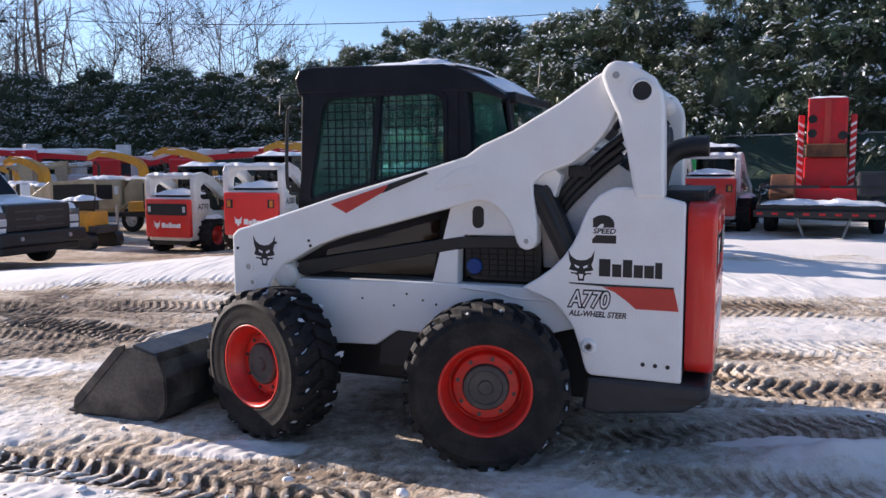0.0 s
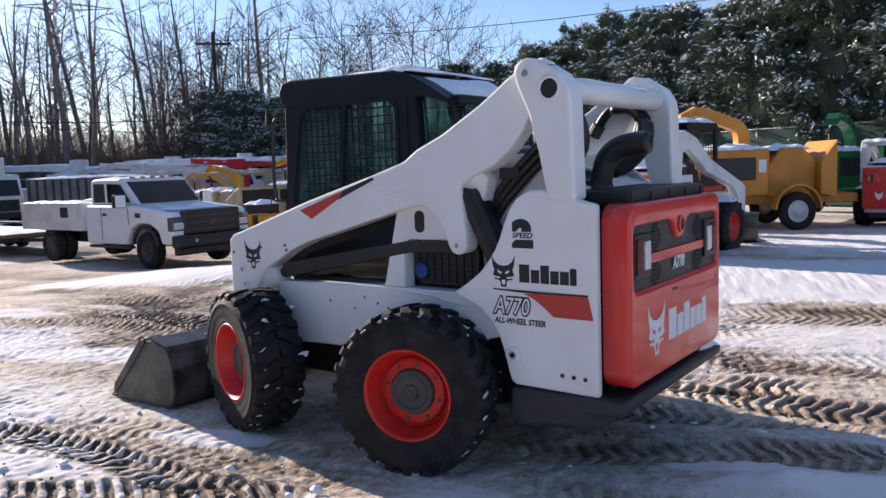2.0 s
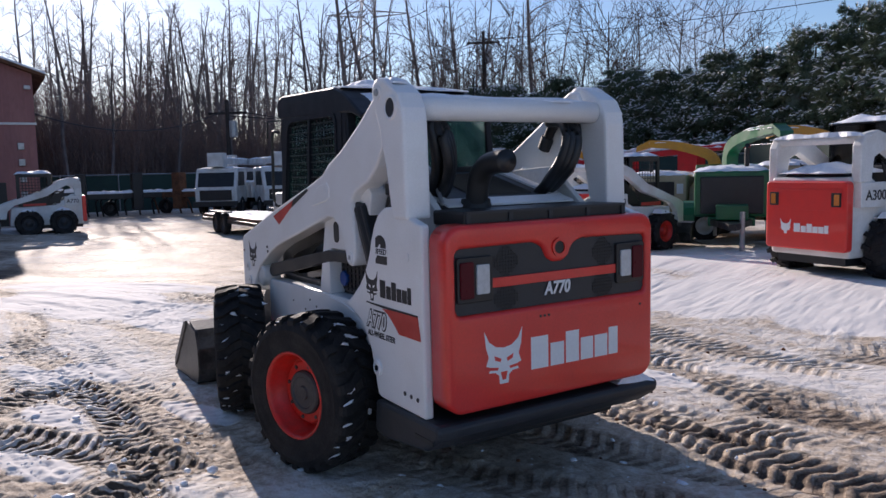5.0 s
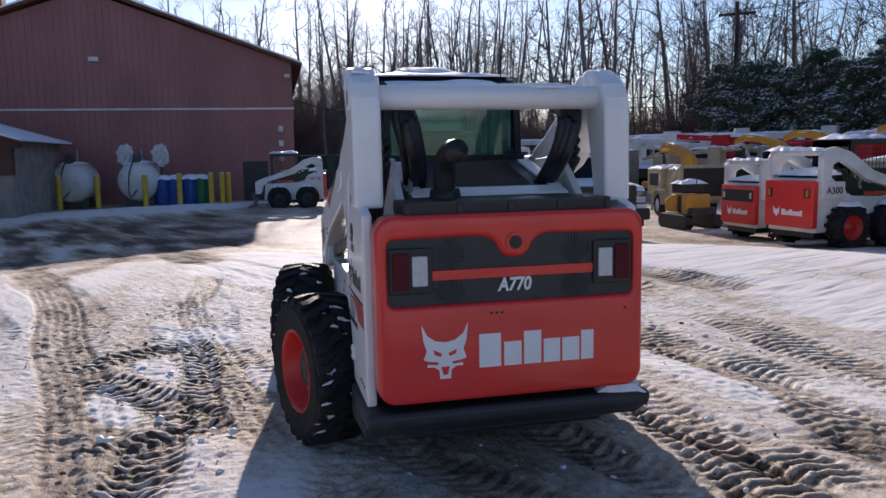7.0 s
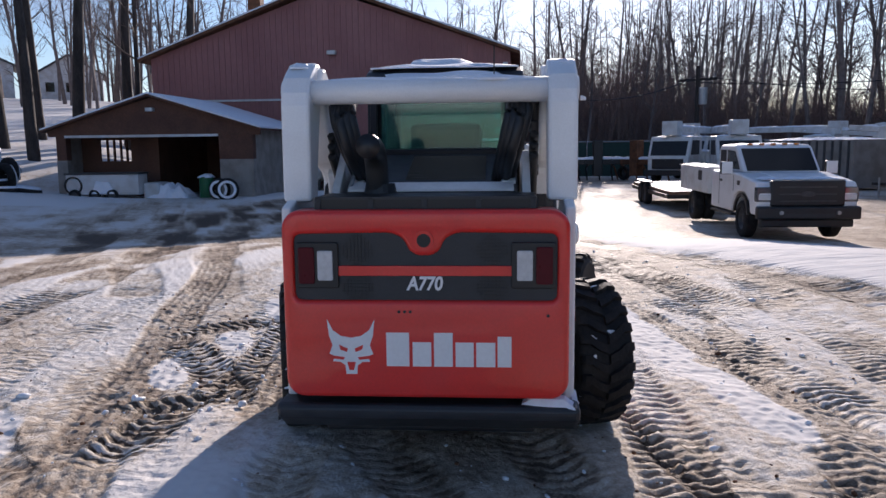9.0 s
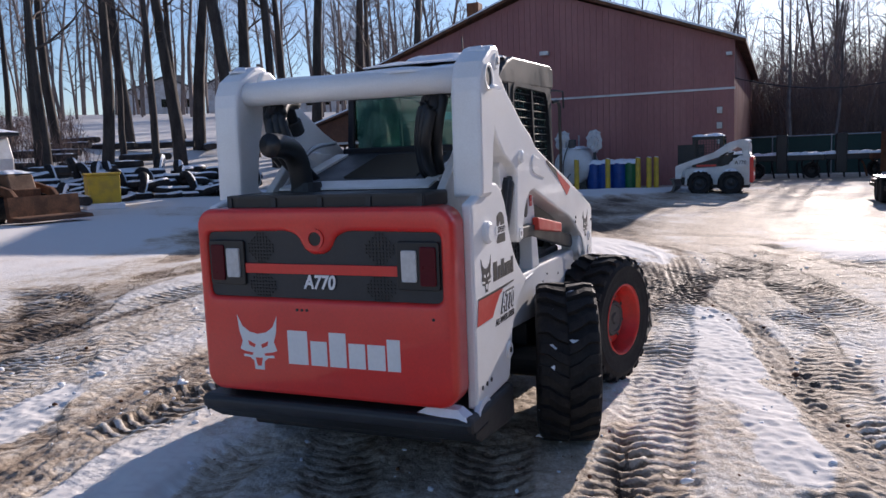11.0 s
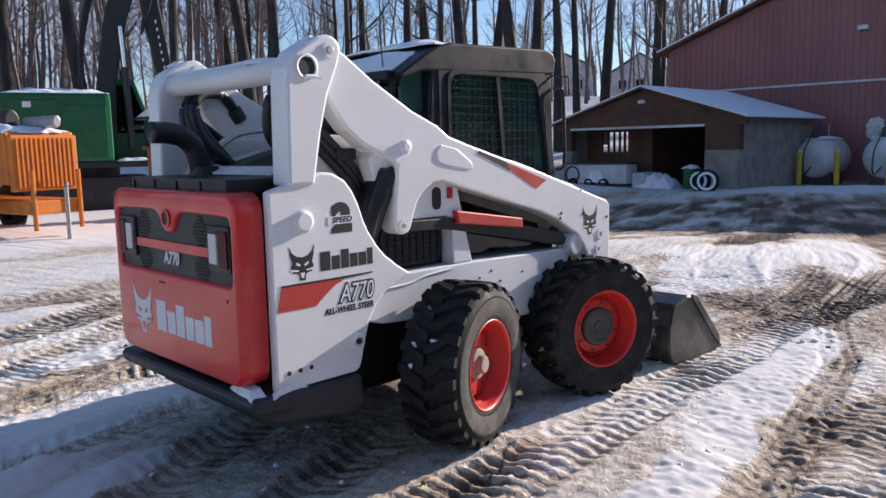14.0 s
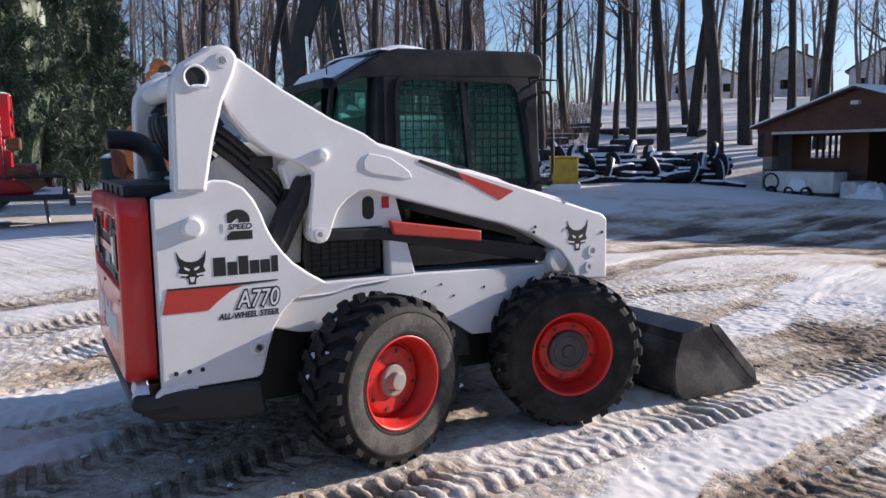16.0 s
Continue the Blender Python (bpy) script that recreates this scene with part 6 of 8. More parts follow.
def conifer_thing(seed, height, radius, sprays, label, group):
    t = thing("conifer", pose(0, 0, 0), label, "conifer", group)
    part("trunk", cyl((0, 0, -0.3), (0, 0, height * 0.9), 0.16, 0.03, seg=7), BARK, t)
    (v, f), (sv, sf) = conifer(seed, height, radius, sprays)
    raw("crown", v, f, NEEDLE, t)
    raw("snow", sv, sf, SNOW, t, "snow caught on the twigs")
    core = BM()
    bmesh.ops.create_icosphere(core, subdivisions=3, radius=1.0)
    for w in core.verts:
        k = 1 + 0.25 * noise.noise(w.co * 3)
        w.co = Vector((w.co.x * radius * 0.52 * k, w.co.y * radius * 0.52 * k, height * 0.44 + w.co.z * height * 0.38 * k))
    part("inner_foliage", core, NEEDLE, t)
    return t


HEDGE = "dense dark green conifer in a tall snow-dusted hedge row"
made = [conifer_thing(11 + i, h, 2.5, 4200, HEDGE, "hedge row") for i, h in enumerate((7.4, 7.8, 7.0))]
line = [(24, 14.5), (16.5, 19.5), (11.0, 23.8), (5.5, 28.5), (1.5, 33.0), (-3.5, 38.0), (-10, 42.0), (-20, 45.0), (-28, 47.0)]
k = 0
for (ax, ay), (bx, by) in zip(line, line[1:]):
    n = max(2, round(math.hypot(bx - ax, by - ay) / (1.7 if ax > 2 else 1.0)))
    for i in range(n):
        x, y = ax + (bx - ax) * i / n, ay + (by - ay) * i / n
        scale = (0.86 + 0.20 * ((k * 7) % 5) / 4) * (1.04 if x > 2 else 0.97)
        m = at(x + 0.3 * math.sin(k * 2.3), y + 0.3 * math.cos(k * 1.7), (k * 73) % 360) @ Matrix.Diagonal((scale * (1.0 + 0.22 * math.sin(k * 1.9)), scale * 1.05, scale * (0.97 + 0.07 * math.sin(k * 2.7)), 1))
        if k < 3:
            made[k].matrix_world = m
        else:
            o = copy_thing(made[k % 3], m)
            o.matrix_world = m
        k += 1
for i, (x, y, s) in enumerate(((-7.5, -23, 1.5), (-10.5, -24.5, 1.6), (-4.5, -24, 1.5), (-13, -26.5, 1.45), (-1.5, -25, 1.5), (-8.5, -27, 1.7), (-6.0, -22.4, 1.4), (-9.0, -23.4, 1.55), (-11.8, -25.2, 1.6), (-3.0, -23.8, 1.5), (-6.2, -25.5, 1.7), (0.5, -25.5, 1.4), (-10.0, -26.0, 1.75))):
    m = at(x, y, 61 * i) @ Matrix.Diagonal((0.95, 0.95, s * 1.05, 1))
    o = copy_thing(made[i % 3], m)
    o.matrix_world = m
    for c in [c for c in o.children if c.name.startswith("snow")]:
        bpy.data.objects.remove(c)
    tagged(o, "tall dark green conifer at the edge of the yard", "conifer", "conifers by the skips")

# ---- parked machines ----
PLAIN_LUGS = {}


def plain_lug(radius, h, s):
    """One slanting tread lug, shared by all its repeats."""
    key = (radius, h, s)
    if key not in PLAIN_LUGS:
        me = bpy.data.meshes.new("lug")
        bm = box(-0.03, 0.03, s * 0.02, s * h * 0.95, radius - 0.04, radius + 0.018, m=pose(0, 0, 0, 0, 0, s * 22))
        bm.to_mesh(me)
        bm.free()
        me.materials.append(RUBBER)
        PLAIN_LUGS[key] = me
    return PLAIN_LUGS[key]


def plain_wheel(parent, x, y, radius, width, rim_material, side, tread=0, z=None):
    w = new("wheel")
    w.parent = parent
    w.matrix_local = pose(x, y, radius if z is None else z, 0, 0, 0 if side > 0 else 180)
    h, rim = width / 2, radius * 0.56
    bm = lathe([(rim, -h * 0.8), (rim + 0.03, -h), (radius - 0.05, -h), (radius - 0.01, -h * 0.75), (radius, 0), (radius - 0.01, h * 0.75), (radius - 0.05, h), (rim + 0.03, h), (rim, h * 0.8), (rim, -h * 0.8)], 28)
    part("tyre", bm, RUBBER, w)
    for i in range(tread):
        for s in (1, -1):
            lug = new("lug", plain_lug(radius, h, s))
            lug.parent = w
            lug.matrix_local = pose(0, 0, 0, 0, 360 * (i + (0.5 if s > 0 else 0)) / tread, 0)
    part("rim", lathe([(rim + 0.01, h * 0.85), (rim - 0.03, h * 0.6), (rim - 0.05, h * 0.25), (rim * 0.45, h * 0.3), (rim * 0.4, h * 0.55), (0, h * 0.55)], 24), rim_material, w, smooth=True)
    return w


def snow_cap(x0, x1, y0, y1, z, h, seed):
    """A soft uneven slab of lying snow."""
    bm = BM()
    nx, ny = max(4, int(abs(x1 - x0) / 0.06)), max(4, int(abs(y1 - y0) / 0.06))
    nx, ny = min(nx, 26), min(ny, 26)
    top = {}
    for i in range(nx + 1):
        for j in range(ny + 1):
            u, v = i / nx, j / ny
            e = min(1, 4.5 * min(u, 1 - u)) * min(1, 4.5 * min(v, 1 - v))
            p = Vector((x0 + (x1 - x0) * u, y0 + (y1 - y0) * v, 0))
            wob = noise.noise(Vector((p.x * 4 + seed, p.y * 4, 0.3)))
            p.x += 0.03 * noise.noise(Vector((p.x * 5, p.y * 5, seed))) * (1 if 0 < u < 1 else 2)
            p.y += 0.03 * noise.noise(Vector((p.x * 5, p.y * 5, seed + 9))) * (1 if 0 < v < 1 else 2)
            p.z = z + h * math.sqrt(max(e, 0)) * (0.75 + 0.6 * wob)
            top[i, j] = bm.verts.new(p)
    for i in range(nx):
        for j in range(ny):
            bm.faces.new((top[i, j], top[i + 1, j], top[i + 1, j + 1], top[i, j + 1]))
    ring = [top[i, 0] for i in range(nx + 1)] + [top[nx, j] for j in range(1, ny + 1)] + [top[i, ny] for i in range(nx - 1, -1, -1)] + [top[0, j] for j in range(ny - 1, 0, -1)]
    low = [bm.verts.new((v.co.x, v.co.y, z - 0.01)) for v in ring]
    for i in range(len(ring)):
        j = (i + 1) % len(ring)
        bm.faces.new((ring[i], low[i], low[j], ring[j]))
    return bm


GUARD_UPRIGHT, GUARD_LEVEL = wire_mesh("wire", (0, 0, 0.83), 0.007, BLACK), wire_mesh("wire", (0.82, 0, 0), 0.007, BLACK)


def small_loader(m, label, number, square_lamps=True, rims=None):
    """A parked skid-steer of the same family."""
    t = thing("skid_steer_loader", m, label, "loader", "parked loaders")
    part("body", prism([(0.10, 0.30), (0.10, 1.28), (0.45, 1.30), (0.70, 1.12), (0.95, 0.95), (2.20, 0.90), (2.25, 0.32)], -0.58, 0.58, 0.03), WHITE_OLD, t)
    part("underbody", box(0.15, 2.1, -0.5, 0.5, 0.2, 0.35), BLACK, t)
    gate = part("tailgate", prism(rounded(-0.60, 0.60, 0.38, 1.24, 0.05, 4), 0.02, 0.14, 0.02, plane="yz"), RED, t, "red-orange tailgate")
    part("rear_screen", prism(rounded(-0.54, 0.54, 0.88, 1.14, 0.04, 4), 0.012, 0.05, 0.003, plane="yz"), BLACK if not square_lamps else RED, gate)
    for s in (1, -1):
        part("lamp", prism(rounded(s * 0.46 - 0.07, s * 0.46 + 0.07, 0.93, 1.10, 0.01), 0.006, 0.03, 0.003, plane="yz"), BLACK, gate)
        part("lens", prism(rounded(s * 0.47 - 0.035, s * 0.47 + 0.035, 0.95, 1.08, 0.008), 0.0, 0.02, 0.002, plane="yz"), LAMP_AMBER if square_lamps else LAMP_WHITE, gate)
    part("maker_mark", prism([(y * 0.75 + 0.28, z * 0.75 + 0.66) for y, z in HEAD], 0.014, 0.022, plane="yz"), DECAL_WHITE, gate)
    for x, w, h in WORD:
        part("word_bar", box(0.014, 0.022, 0.15 - (x + w) * 0.62, 0.15 - x * 0.62, 0.60, 0.60 + 0.11 * h), DECAL_WHITE, gate)
    for s in (1, -1):
        part("lift_arm", prism([(2.55, 0.98), (2.40, 1.05), (1.30, 1.42), (0.80, 1.74), (0.45, 1.84), (0.22, 1.80), (0.14, 1.66), (0.14, 1.22), (0.34, 1.22), (0.38, 1.52), (0.55, 1.60), (0.85, 1.44), (1.15, 1.25), (2.10, 0.98), (2.30, 0.80), (2.35, 0.55), (2.55, 0.55)], s * 0.55, s * 0.68, 0.02), WHITE_OLD, t)
        part("arm_hatch", prism([(0.62, 1.46), (0.98, 1.26), (1.10, 1.02), (0.80, 1.00)], s * 0.585, s * 0.60), BLACK, t)
        part("side_hatch", prism([(1.12, 1.22), (1.95, 1.00), (1.95, 0.93), (1.15, 0.95)], s * 0.583, s * 0.592), BLACK, t)
        part("side_stripe", box(1.2, 1.85, s * 0.5925 - 0.003, s * 0.5925 + 0.003, 0.95, 1.02), DECAL_RED, t)
        lettering(number, 0.17, Matrix.Translation((0.42, s * 0.685, 1.06)) @ pose(0, 0, 0, 90, 0, 180 if s > 0 else 0), DECAL_BLACK, t, "model_number")
        part("number_plate_panel", box(0.16, 0.66, s * 0.58, s * 0.682, 0.92, 1.22, 0.01), WHITE_OLD, t)
        for x in (0.72, 1.72):
            plain_wheel(t, x, s * 0.72, 0.40, 0.29, rims or RIM_RED, s, 16)
            part("wheel_snow", snow_cap(x - 0.2, x + 0.2, s * 0.72 - 0.14, s * 0.72 + 0.14, 0.79, 0.09, x + s), SNOW, t, "snow")
        part("cab_side", ring_plate(rounded(1.00, 2.00, 0.92, 1.98, 0.06, 4), rounded(1.10, 1.92, 1.05, 1.88, 0.05, 4), s * 0.40, s * 0.45), BLACK, t)
        guard = part("window_guard", ring_plate(rounded(1.09, 1.93, 1.04, 1.89, 0.05, 4), rounded(1.11, 1.91, 1.06, 1.87, 0.05, 4), s * 0.415, s * 0.43), BLACK, t)
        for i in range(8):
            wire = new("wire", GUARD_UPRIGHT)
            wire.parent = guard
            wire.matrix_local = Matrix.Translation((1.18 + 0.092 * i, s * 0.42, 1.05))
            wire = new("wire", GUARD_LEVEL)
            wire.parent = guard
            wire.matrix_local = Matrix.Translation((1.10, s * 0.425, 1.13 + 0.095 * i))
    part("cross_tube", cyl((0.24, -0.6, 1.74), (0.24, 0.6, 1.74), 0.055), WHITE_OLD, t)
    part("cab_roof", box(1.0, 2.02, -0.43, 0.43, 1.94, 1.985, 0.015), BLACK, t)
    part("cab_back", box(0.96, 1.02, -0.42, 0.42, 1.3, 1.95), DARK_GLASS, t)
    part("engine_cover", prism([(0.15, 1.22), (0.2, 1.32), (0.95, 1.42), (0.98, 1.2)], -0.45, 0.45, 0.02), CHAR, t)
    part("bucket", prism([(2.98, 0.03), (2.60, 0.08), (2.52, 0.30), (2.58, 0.52), (2.72, 0.55), (2.64, 0.48), (2.60, 0.30), (2.66, 0.14), (2.98, 0.06)], -0.85, 0.85), STEEL, t)
    part("roof_snow", snow_cap(0.98, 2.03, -0.44, 0.44, 1.985, 0.10, 1.0), SNOW, t, "snow")
    part("cover_snow", snow_cap(0.12, 0.92, -0.5, 0.5, 1.34, 0.13, 2.0), SNOW, t, "snow")
    part("tube_snow", snow_cap(0.17, 0.31, -0.66, 0.66, 1.78, 0.07, 3.0), SNOW, t, "snow")
    return t


small_loader(at(-3.85, 15.4, 74), "white skid-steer loader with square amber lamps and snow on top", "A300")
small_loader(at(1.0, 12.3, 63) @ Matrix.Diagonal((1.12, 1.05, 1.08, 1)), "white skid-steer loader thickly covered with snow, red tailgate", "A300")
small_loader(at(6.1, 17.8, 62), "snow-covered skid-steer loader with a faded red tailgate", "A300")
small_loader(at(-6.2, 17.3, 70), "white skid-steer loader with a dark rear screen", "A770", False)
small_loader(at(-25.0, 16.5, 246) @ Matrix.Diagonal((1.12, 1.12, 1.12, 1)), "white skid-steer loader parked by the barn corner", "A770", False, CHAR)


def build_truck(m):
    t = thing("pickup_truck", m, "white service-body pickup truck with black grille and bumper", "truck")
    w = 0.98
    part("cab_lower", prism([(0.95, 0.55), (0.98, 1.02), (0.86, 1.22), (0.0, 1.32), (-0.45, 1.36), (-2.35, 1.36), (-2.35, 0.50), (-0.75, 0.50), (-0.58, 0.85), (-0.25, 0.97), (0.15, 0.97), (0.45, 0.82), (0.55, 0.55)], -w, w, 0.05, seg=3), WHITE, t)
    part("cab_upper", prism([(-0.42, 1.36), (-1.00, 1.90), (-1.15, 1.95), (-2.20, 1.95), (-2.33, 1.88), (-2.36, 1.36)], -0.82, 0.82, 0.06, seg=3), WHITE, t)
    part("windscreen", prism([(-0.443, 1.405), (-0.945, 1.875), (-0.97, 1.855), (-0.468, 1.388)], -0.74, 0.74), DARK_GLASS, t, "dark windscreen")
    part("windscreen_base", prism([(-0.450, 1.398), (-0.952, 1.868), (-0.99, 1.84), (-0.49, 1.37)], -0.735, 0.735), BLACK, t)
    for s in (1, -1):
        part("side_glass", prism([(-0.72, 1.42), (-1.08, 1.82), (-1.62, 1.84), (-1.62, 1.42)], s * 0.815, s * 0.832), DARK_GLASS, t)
        part("side_glass_back", prism([(-0.74, 1.43), (-1.09, 1.81), (-1.61, 1.83), (-1.61, 1.43)], s * 0.815, s * 0.8235), BLACK, t)
        part("rear_side_glass", prism([(-1.74, 1.42), (-1.74, 1.84), (-2.18, 1.84), (-2.22, 1.42)], s * 0.815, s * 0.8245), BLACK, t)
        part("door_seam", box(-1.69, -1.67, s * 0.978, s * 0.983, 0.6, 1.34), BLACK, t)
        part("door_seam", box(-0.62, -0.60, s * 0.978, s * 0.983, 0.95, 1.30), BLACK, t)
        part("door_handle", box(-1.62, -1.46, s * 0.978, s * 0.992, 1.13, 1.19, 0.008), BLACK, t)
        mirror = part("door_mirror", box(-0.78, -0.64, s * 0.99, s * 1.24, 1.32, 1.60, 0.03), BLACK, t)
        part("mirror_cap", box(-0.66, -0.62, s * 1.0, s * 1.23, 1.33, 1.59, 0.01), WHITE, mirror)
        part("fender_vent", box(-0.35, -0.15, s * 0.978, s * 0.986, 1.10, 1.20, 0.004), BLACK, t)
        part("headlamp", box(0.80, 0.975, s * 0.66, s * 0.985, 0.82, 1.12, 0.02), LAMP_SMOKE, t, "dark-framed headlamp")
        part("headlamp_lens", box(0.96, 0.983, s * 0.70, s * 0.95, 0.86, 0.98, 0.02), LAMP_WHITE, t)
        part("step", box(-2.2, -0.6, s * 0.85, s * 1.02, 0.42, 0.48, 0.01), BLACK, t)
        part("wheel_arch", prism(arc(-0.02, 0.45, 0.50, 10, 170, 10) + arc(-0.02, 0.45, 0.43, 170, 10, 10), s * 0.95, s * 1.0), BLACK, t)
        plain_wheel(t, -0.02, s * 0.86, 0.40, 0.25, GREYMETAL, s, 0)
        plain_wheel(t, -4.0, s * 0.90, 0.40, 0.25, GREYMETAL, s, 0)
        plain_wheel(t, -4.0, s * 0.63, 0.40, 0.25, GREYMETAL, s, 0)
        body = part("service_body", box(-5.3, -2.45, s * 0.58, s * 1.03, 0.78, 1.42, 0.02), WHITE_OLD, t, "white steel tool body")
        for x0, x1 in ((-5.2, -4.6), (-3.4, -2.95), (-2.92, -2.5)):
            part("locker_door", box(x0, x1, s * 1.028, s * 1.042, 0.84, 1.36, 0.006), WHITE_OLD, body)
        part("locker_vent", box(-3.35, -3.0, s * 1.04, s * 1.046, 1.08, 1.32), BLACK, body)
        part("body_snow", snow_cap(-5.3, -2.45, s * 0.60, s * 1.02, 1.42, 0.06, 4 + s), SNOW, t, "snow")
    part("body_floor", box(-5.3, -2.45, -0.6, 0.6, 0.72, 0.86), GREYMETAL, t)
    part("frame", box(-5.3, 0.6, -0.45, 0.45, 0.45, 0.72), BLACK, t)
    part("hood_bulge", prism([(0.84, 1.17), (0.82, 1.24), (0.0, 1.355), (-0.42, 1.385), (-0.42, 1.33)], -0.50, 0.50, 0.03), WHITE, t)
    grille = part("grille", box(0.86, 1.0, -0.72, 0.72, 0.74, 1.25, 0.03), BLACK, t, "black slotted grille")
    for z in (0.84, 0.98, 1.12):
        part("grille_bar", box(0.99, 1.012, -0.55, 0.55, z - 0.014, z + 0.014, 0.005), GREYMETAL, grille)
    part("badge", prism([(0.14 * math.cos(a * math.pi / 8), 0.98 + 0.055 * math.sin(a * math.pi / 8)) for a in range(16)], 1.0, 1.02, plane="yz"), GREYMETAL, grille)
    bumper = part("bumper", box(0.92, 1.12, -1.0, 1.0, 0.48, 0.74, 0.04), BLACK, t, "black front bumper")
    part("air_slot", box(1.115, 1.125, -0.5, 0.5, 0.53, 0.60), CHAR, bumper)
    for s in (1, -1):
        part("tow_hook", cyl((1.1, s * 0.55, 0.62), (1.17, s * 0.55, 0.62), 0.04, seg=10), GALV, bumper)
    part("valance", box(0.85, 1.02, -0.9, 0.9, 0.32, 0.48, 0.03), BLACK, t)
    for y in (-0.5, -0.25, 0, 0.25, 0.5):
        part("roof_marker", box(-1.14, -1.06, y - 0.05, y + 0.05, 1.945, 1.985, 0.01), LAMP_AMBER, t)
    part("hood_snow", snow_cap(-0.40, 0.80, -0.85, 0.85, 1.27, 0.035, 8.0), SNOW, t, "thin snow")
    part("roof_snow", snow_cap(-2.2, -1.1, -0.76, 0.76, 1.945, 0.05, 9.0), SNOW, t, "snow")
    return t


build_truck(pose(-8.66, 15.15, -0.38, 0, 0, -21))


def flat_trailer(m, length, deck, label):
    t = thing("flatbed_trailer", m, label, "trailer")
    part("deck", box(-length, 0, -1.05, 1.05, deck - 0.1, deck, 0.01), TIMBER, t)
    part("frame", box(-length, 0, -1.1, 1.1, deck - 0.22, deck - 0.1, 0.01), BLACK, t)
    part("drawbar", prism([(0, -0.5), (1.2, -0.05), (1.2, 0.05), (0, 0.5)], deck - 0.22, deck - 0.12, plane="xy"), BLACK, t)
    for s in (1, -1):
        for x in (-length * 0.55, -length * 0.55 - 0.85):
            plain_wheel(t, x, s * 1.05, 0.36, 0.22, GREYMETAL, s, 0)
        part("mudguard", box(-length * 0.55 - 1.35, -length * 0.55 + 0.5, s * 0.95, s * 1.2, 0.74, 0.79, 0.01), BLACK, t)
    part("deck_snow", snow_cap(-length, 0, -1.0, 1.0, deck, 0.07, 12.0), SNOW, t, "snow")
    return t


flat_trailer(pose(-14.8, 17.5, -0.42, 0, 0, -21), 6.0, 0.62, "low flatbed trailer hitched behind the pickup, snow on deck")


def chipper(m, paint, label, chute_turn=0.0, chute_tip=1.9, chute_x=-0.6, body=None, mouth=-2.3):
    """A towed wood chipper: engine box, feed hopper and a tall curved discharge chute."""
    body = body or paint
    t = thing("wood_chipper", m, label, "chipper", "parked wood chippers")
    part("chassis", box(-2.1, 1.6, -0.45, 0.45, 0.50, 0.68, 0.02), body, t)
    part("drawbar", prism([(1.6, -0.4), (3.0, -0.06), (3.0, 0.06), (1.6, 0.4)], 0.52, 0.64, plane="xy"), BLACK, t)
    part("jack", cyl((2.6, 0.18, 0.0), (2.6, 0.18, 0.85), 0.05), GALV, t)
    engine = part("engine_box", box(-0.1, 1.5, -0.72, 0.72, 0.68, 1.62, 0.05), body, t)
    for s in (1, -1):
        part("vent", box(0.2, 1.2, s * 0.715, s * 0.73, 1.0, 1.45, 0.01), BLACK, engine)
        part("sticker", box(-0.02, 0.14, s * 0.718, s * 0.728, 1.15, 1.4), DECAL_WHITE, engine)
        plain_wheel(t, -0.6, s * 0.90, 0.38, 0.24, TANK_WHITE, s, 0)
        part("mudguard", prism(arc(-0.6, 0.42, 0.50, 0, 180, 8) + arc(-0.6, 0.42, 0.46, 180, 0, 8), s * 0.76, s * 1.04), body, t)
    part("radiator", box(1.50, 1.58, -0.6, 0.6, 0.75, 1.5, 0.02), BLACK, t)
    part("drum_housing", prism([(-1.15, 0.65), (-1.15, 1.35), (-0.85, 1.62), (-0.40, 1.62), (-0.12, 1.30), (-0.12, 0.65)], -0.55, 0.55, 0.03), body, t)
    part("feed_hopper", prism([(-1.15, 0.70), (-1.15, 1.30), (mouth, 1.75), (mouth, 0.62)], -0.78, 0.78, 0.02), body, t)
    part("hopper_mouth", box(mouth - 0.03, mouth + 0.01, -0.68, 0.68, 0.72, 1.64), BLACK, t)
    chute = curve_path([(-0.6, 0, 1.55), (-0.62, 0, 1.85), (-0.50, 0, 2.08), (-0.1, 0, 2.24), (0.4 * chute_tip, 0, 2.36), (chute_tip, 0, 2.42)], 5)
    bm = BM()
    rings = []
    for i, p in enumerate(chute):
        d = (chute[min(i + 1, len(chute) - 1)] - chute[max(i - 1, 0)]).normalized()
        u = Vector((0, 1, 0)).cross(d)
        k = 0.15 - 0.06 * i / len(chute)
        rings.append([bm.verts.new(p + Vector((0, a * 0.13, 0)) + u * b * k) for a, b in ((1, 1), (1, -1), (-1, -1), (-1, 1))])
    for a, b in zip(rings, rings[1:]):
        for j in range(4):
            bm.faces.new((a[j], a[(j + 1) % 4], b[(j + 1) % 4], b[j]))
    bm.faces.new(rings[0])
    bm.faces.new(rings[-1])
    bmesh.ops.transform(bm, matrix=Matrix.Translation((chute_x, 0, 0)) @ pose(0, 0, 0, 0, 0, chute_turn) @ Matrix.Translation((0.6, 0, 0)), verts=bm.verts)
    top = part("discharge_chute", bm, paint, t)
    part("flap", prism([(chute_tip - 0.02, 2.33), (chute_tip + 0.32, 2.22), (chute_tip + 0.30, 2.36), (chute_tip - 0.02, 2.50)], -0.13, 0.13, m=Matrix.Translation((chute_x, 0, 0)) @ pose(0, 0, 0, 0, 0, chute_turn) @ Matrix.Translation((0.6, 0, 0))), paint, top)
    snow = snow_cap(0.15 * chute_tip, chute_tip, -0.13, 0.13, 2.44, 0.07, 20.0)
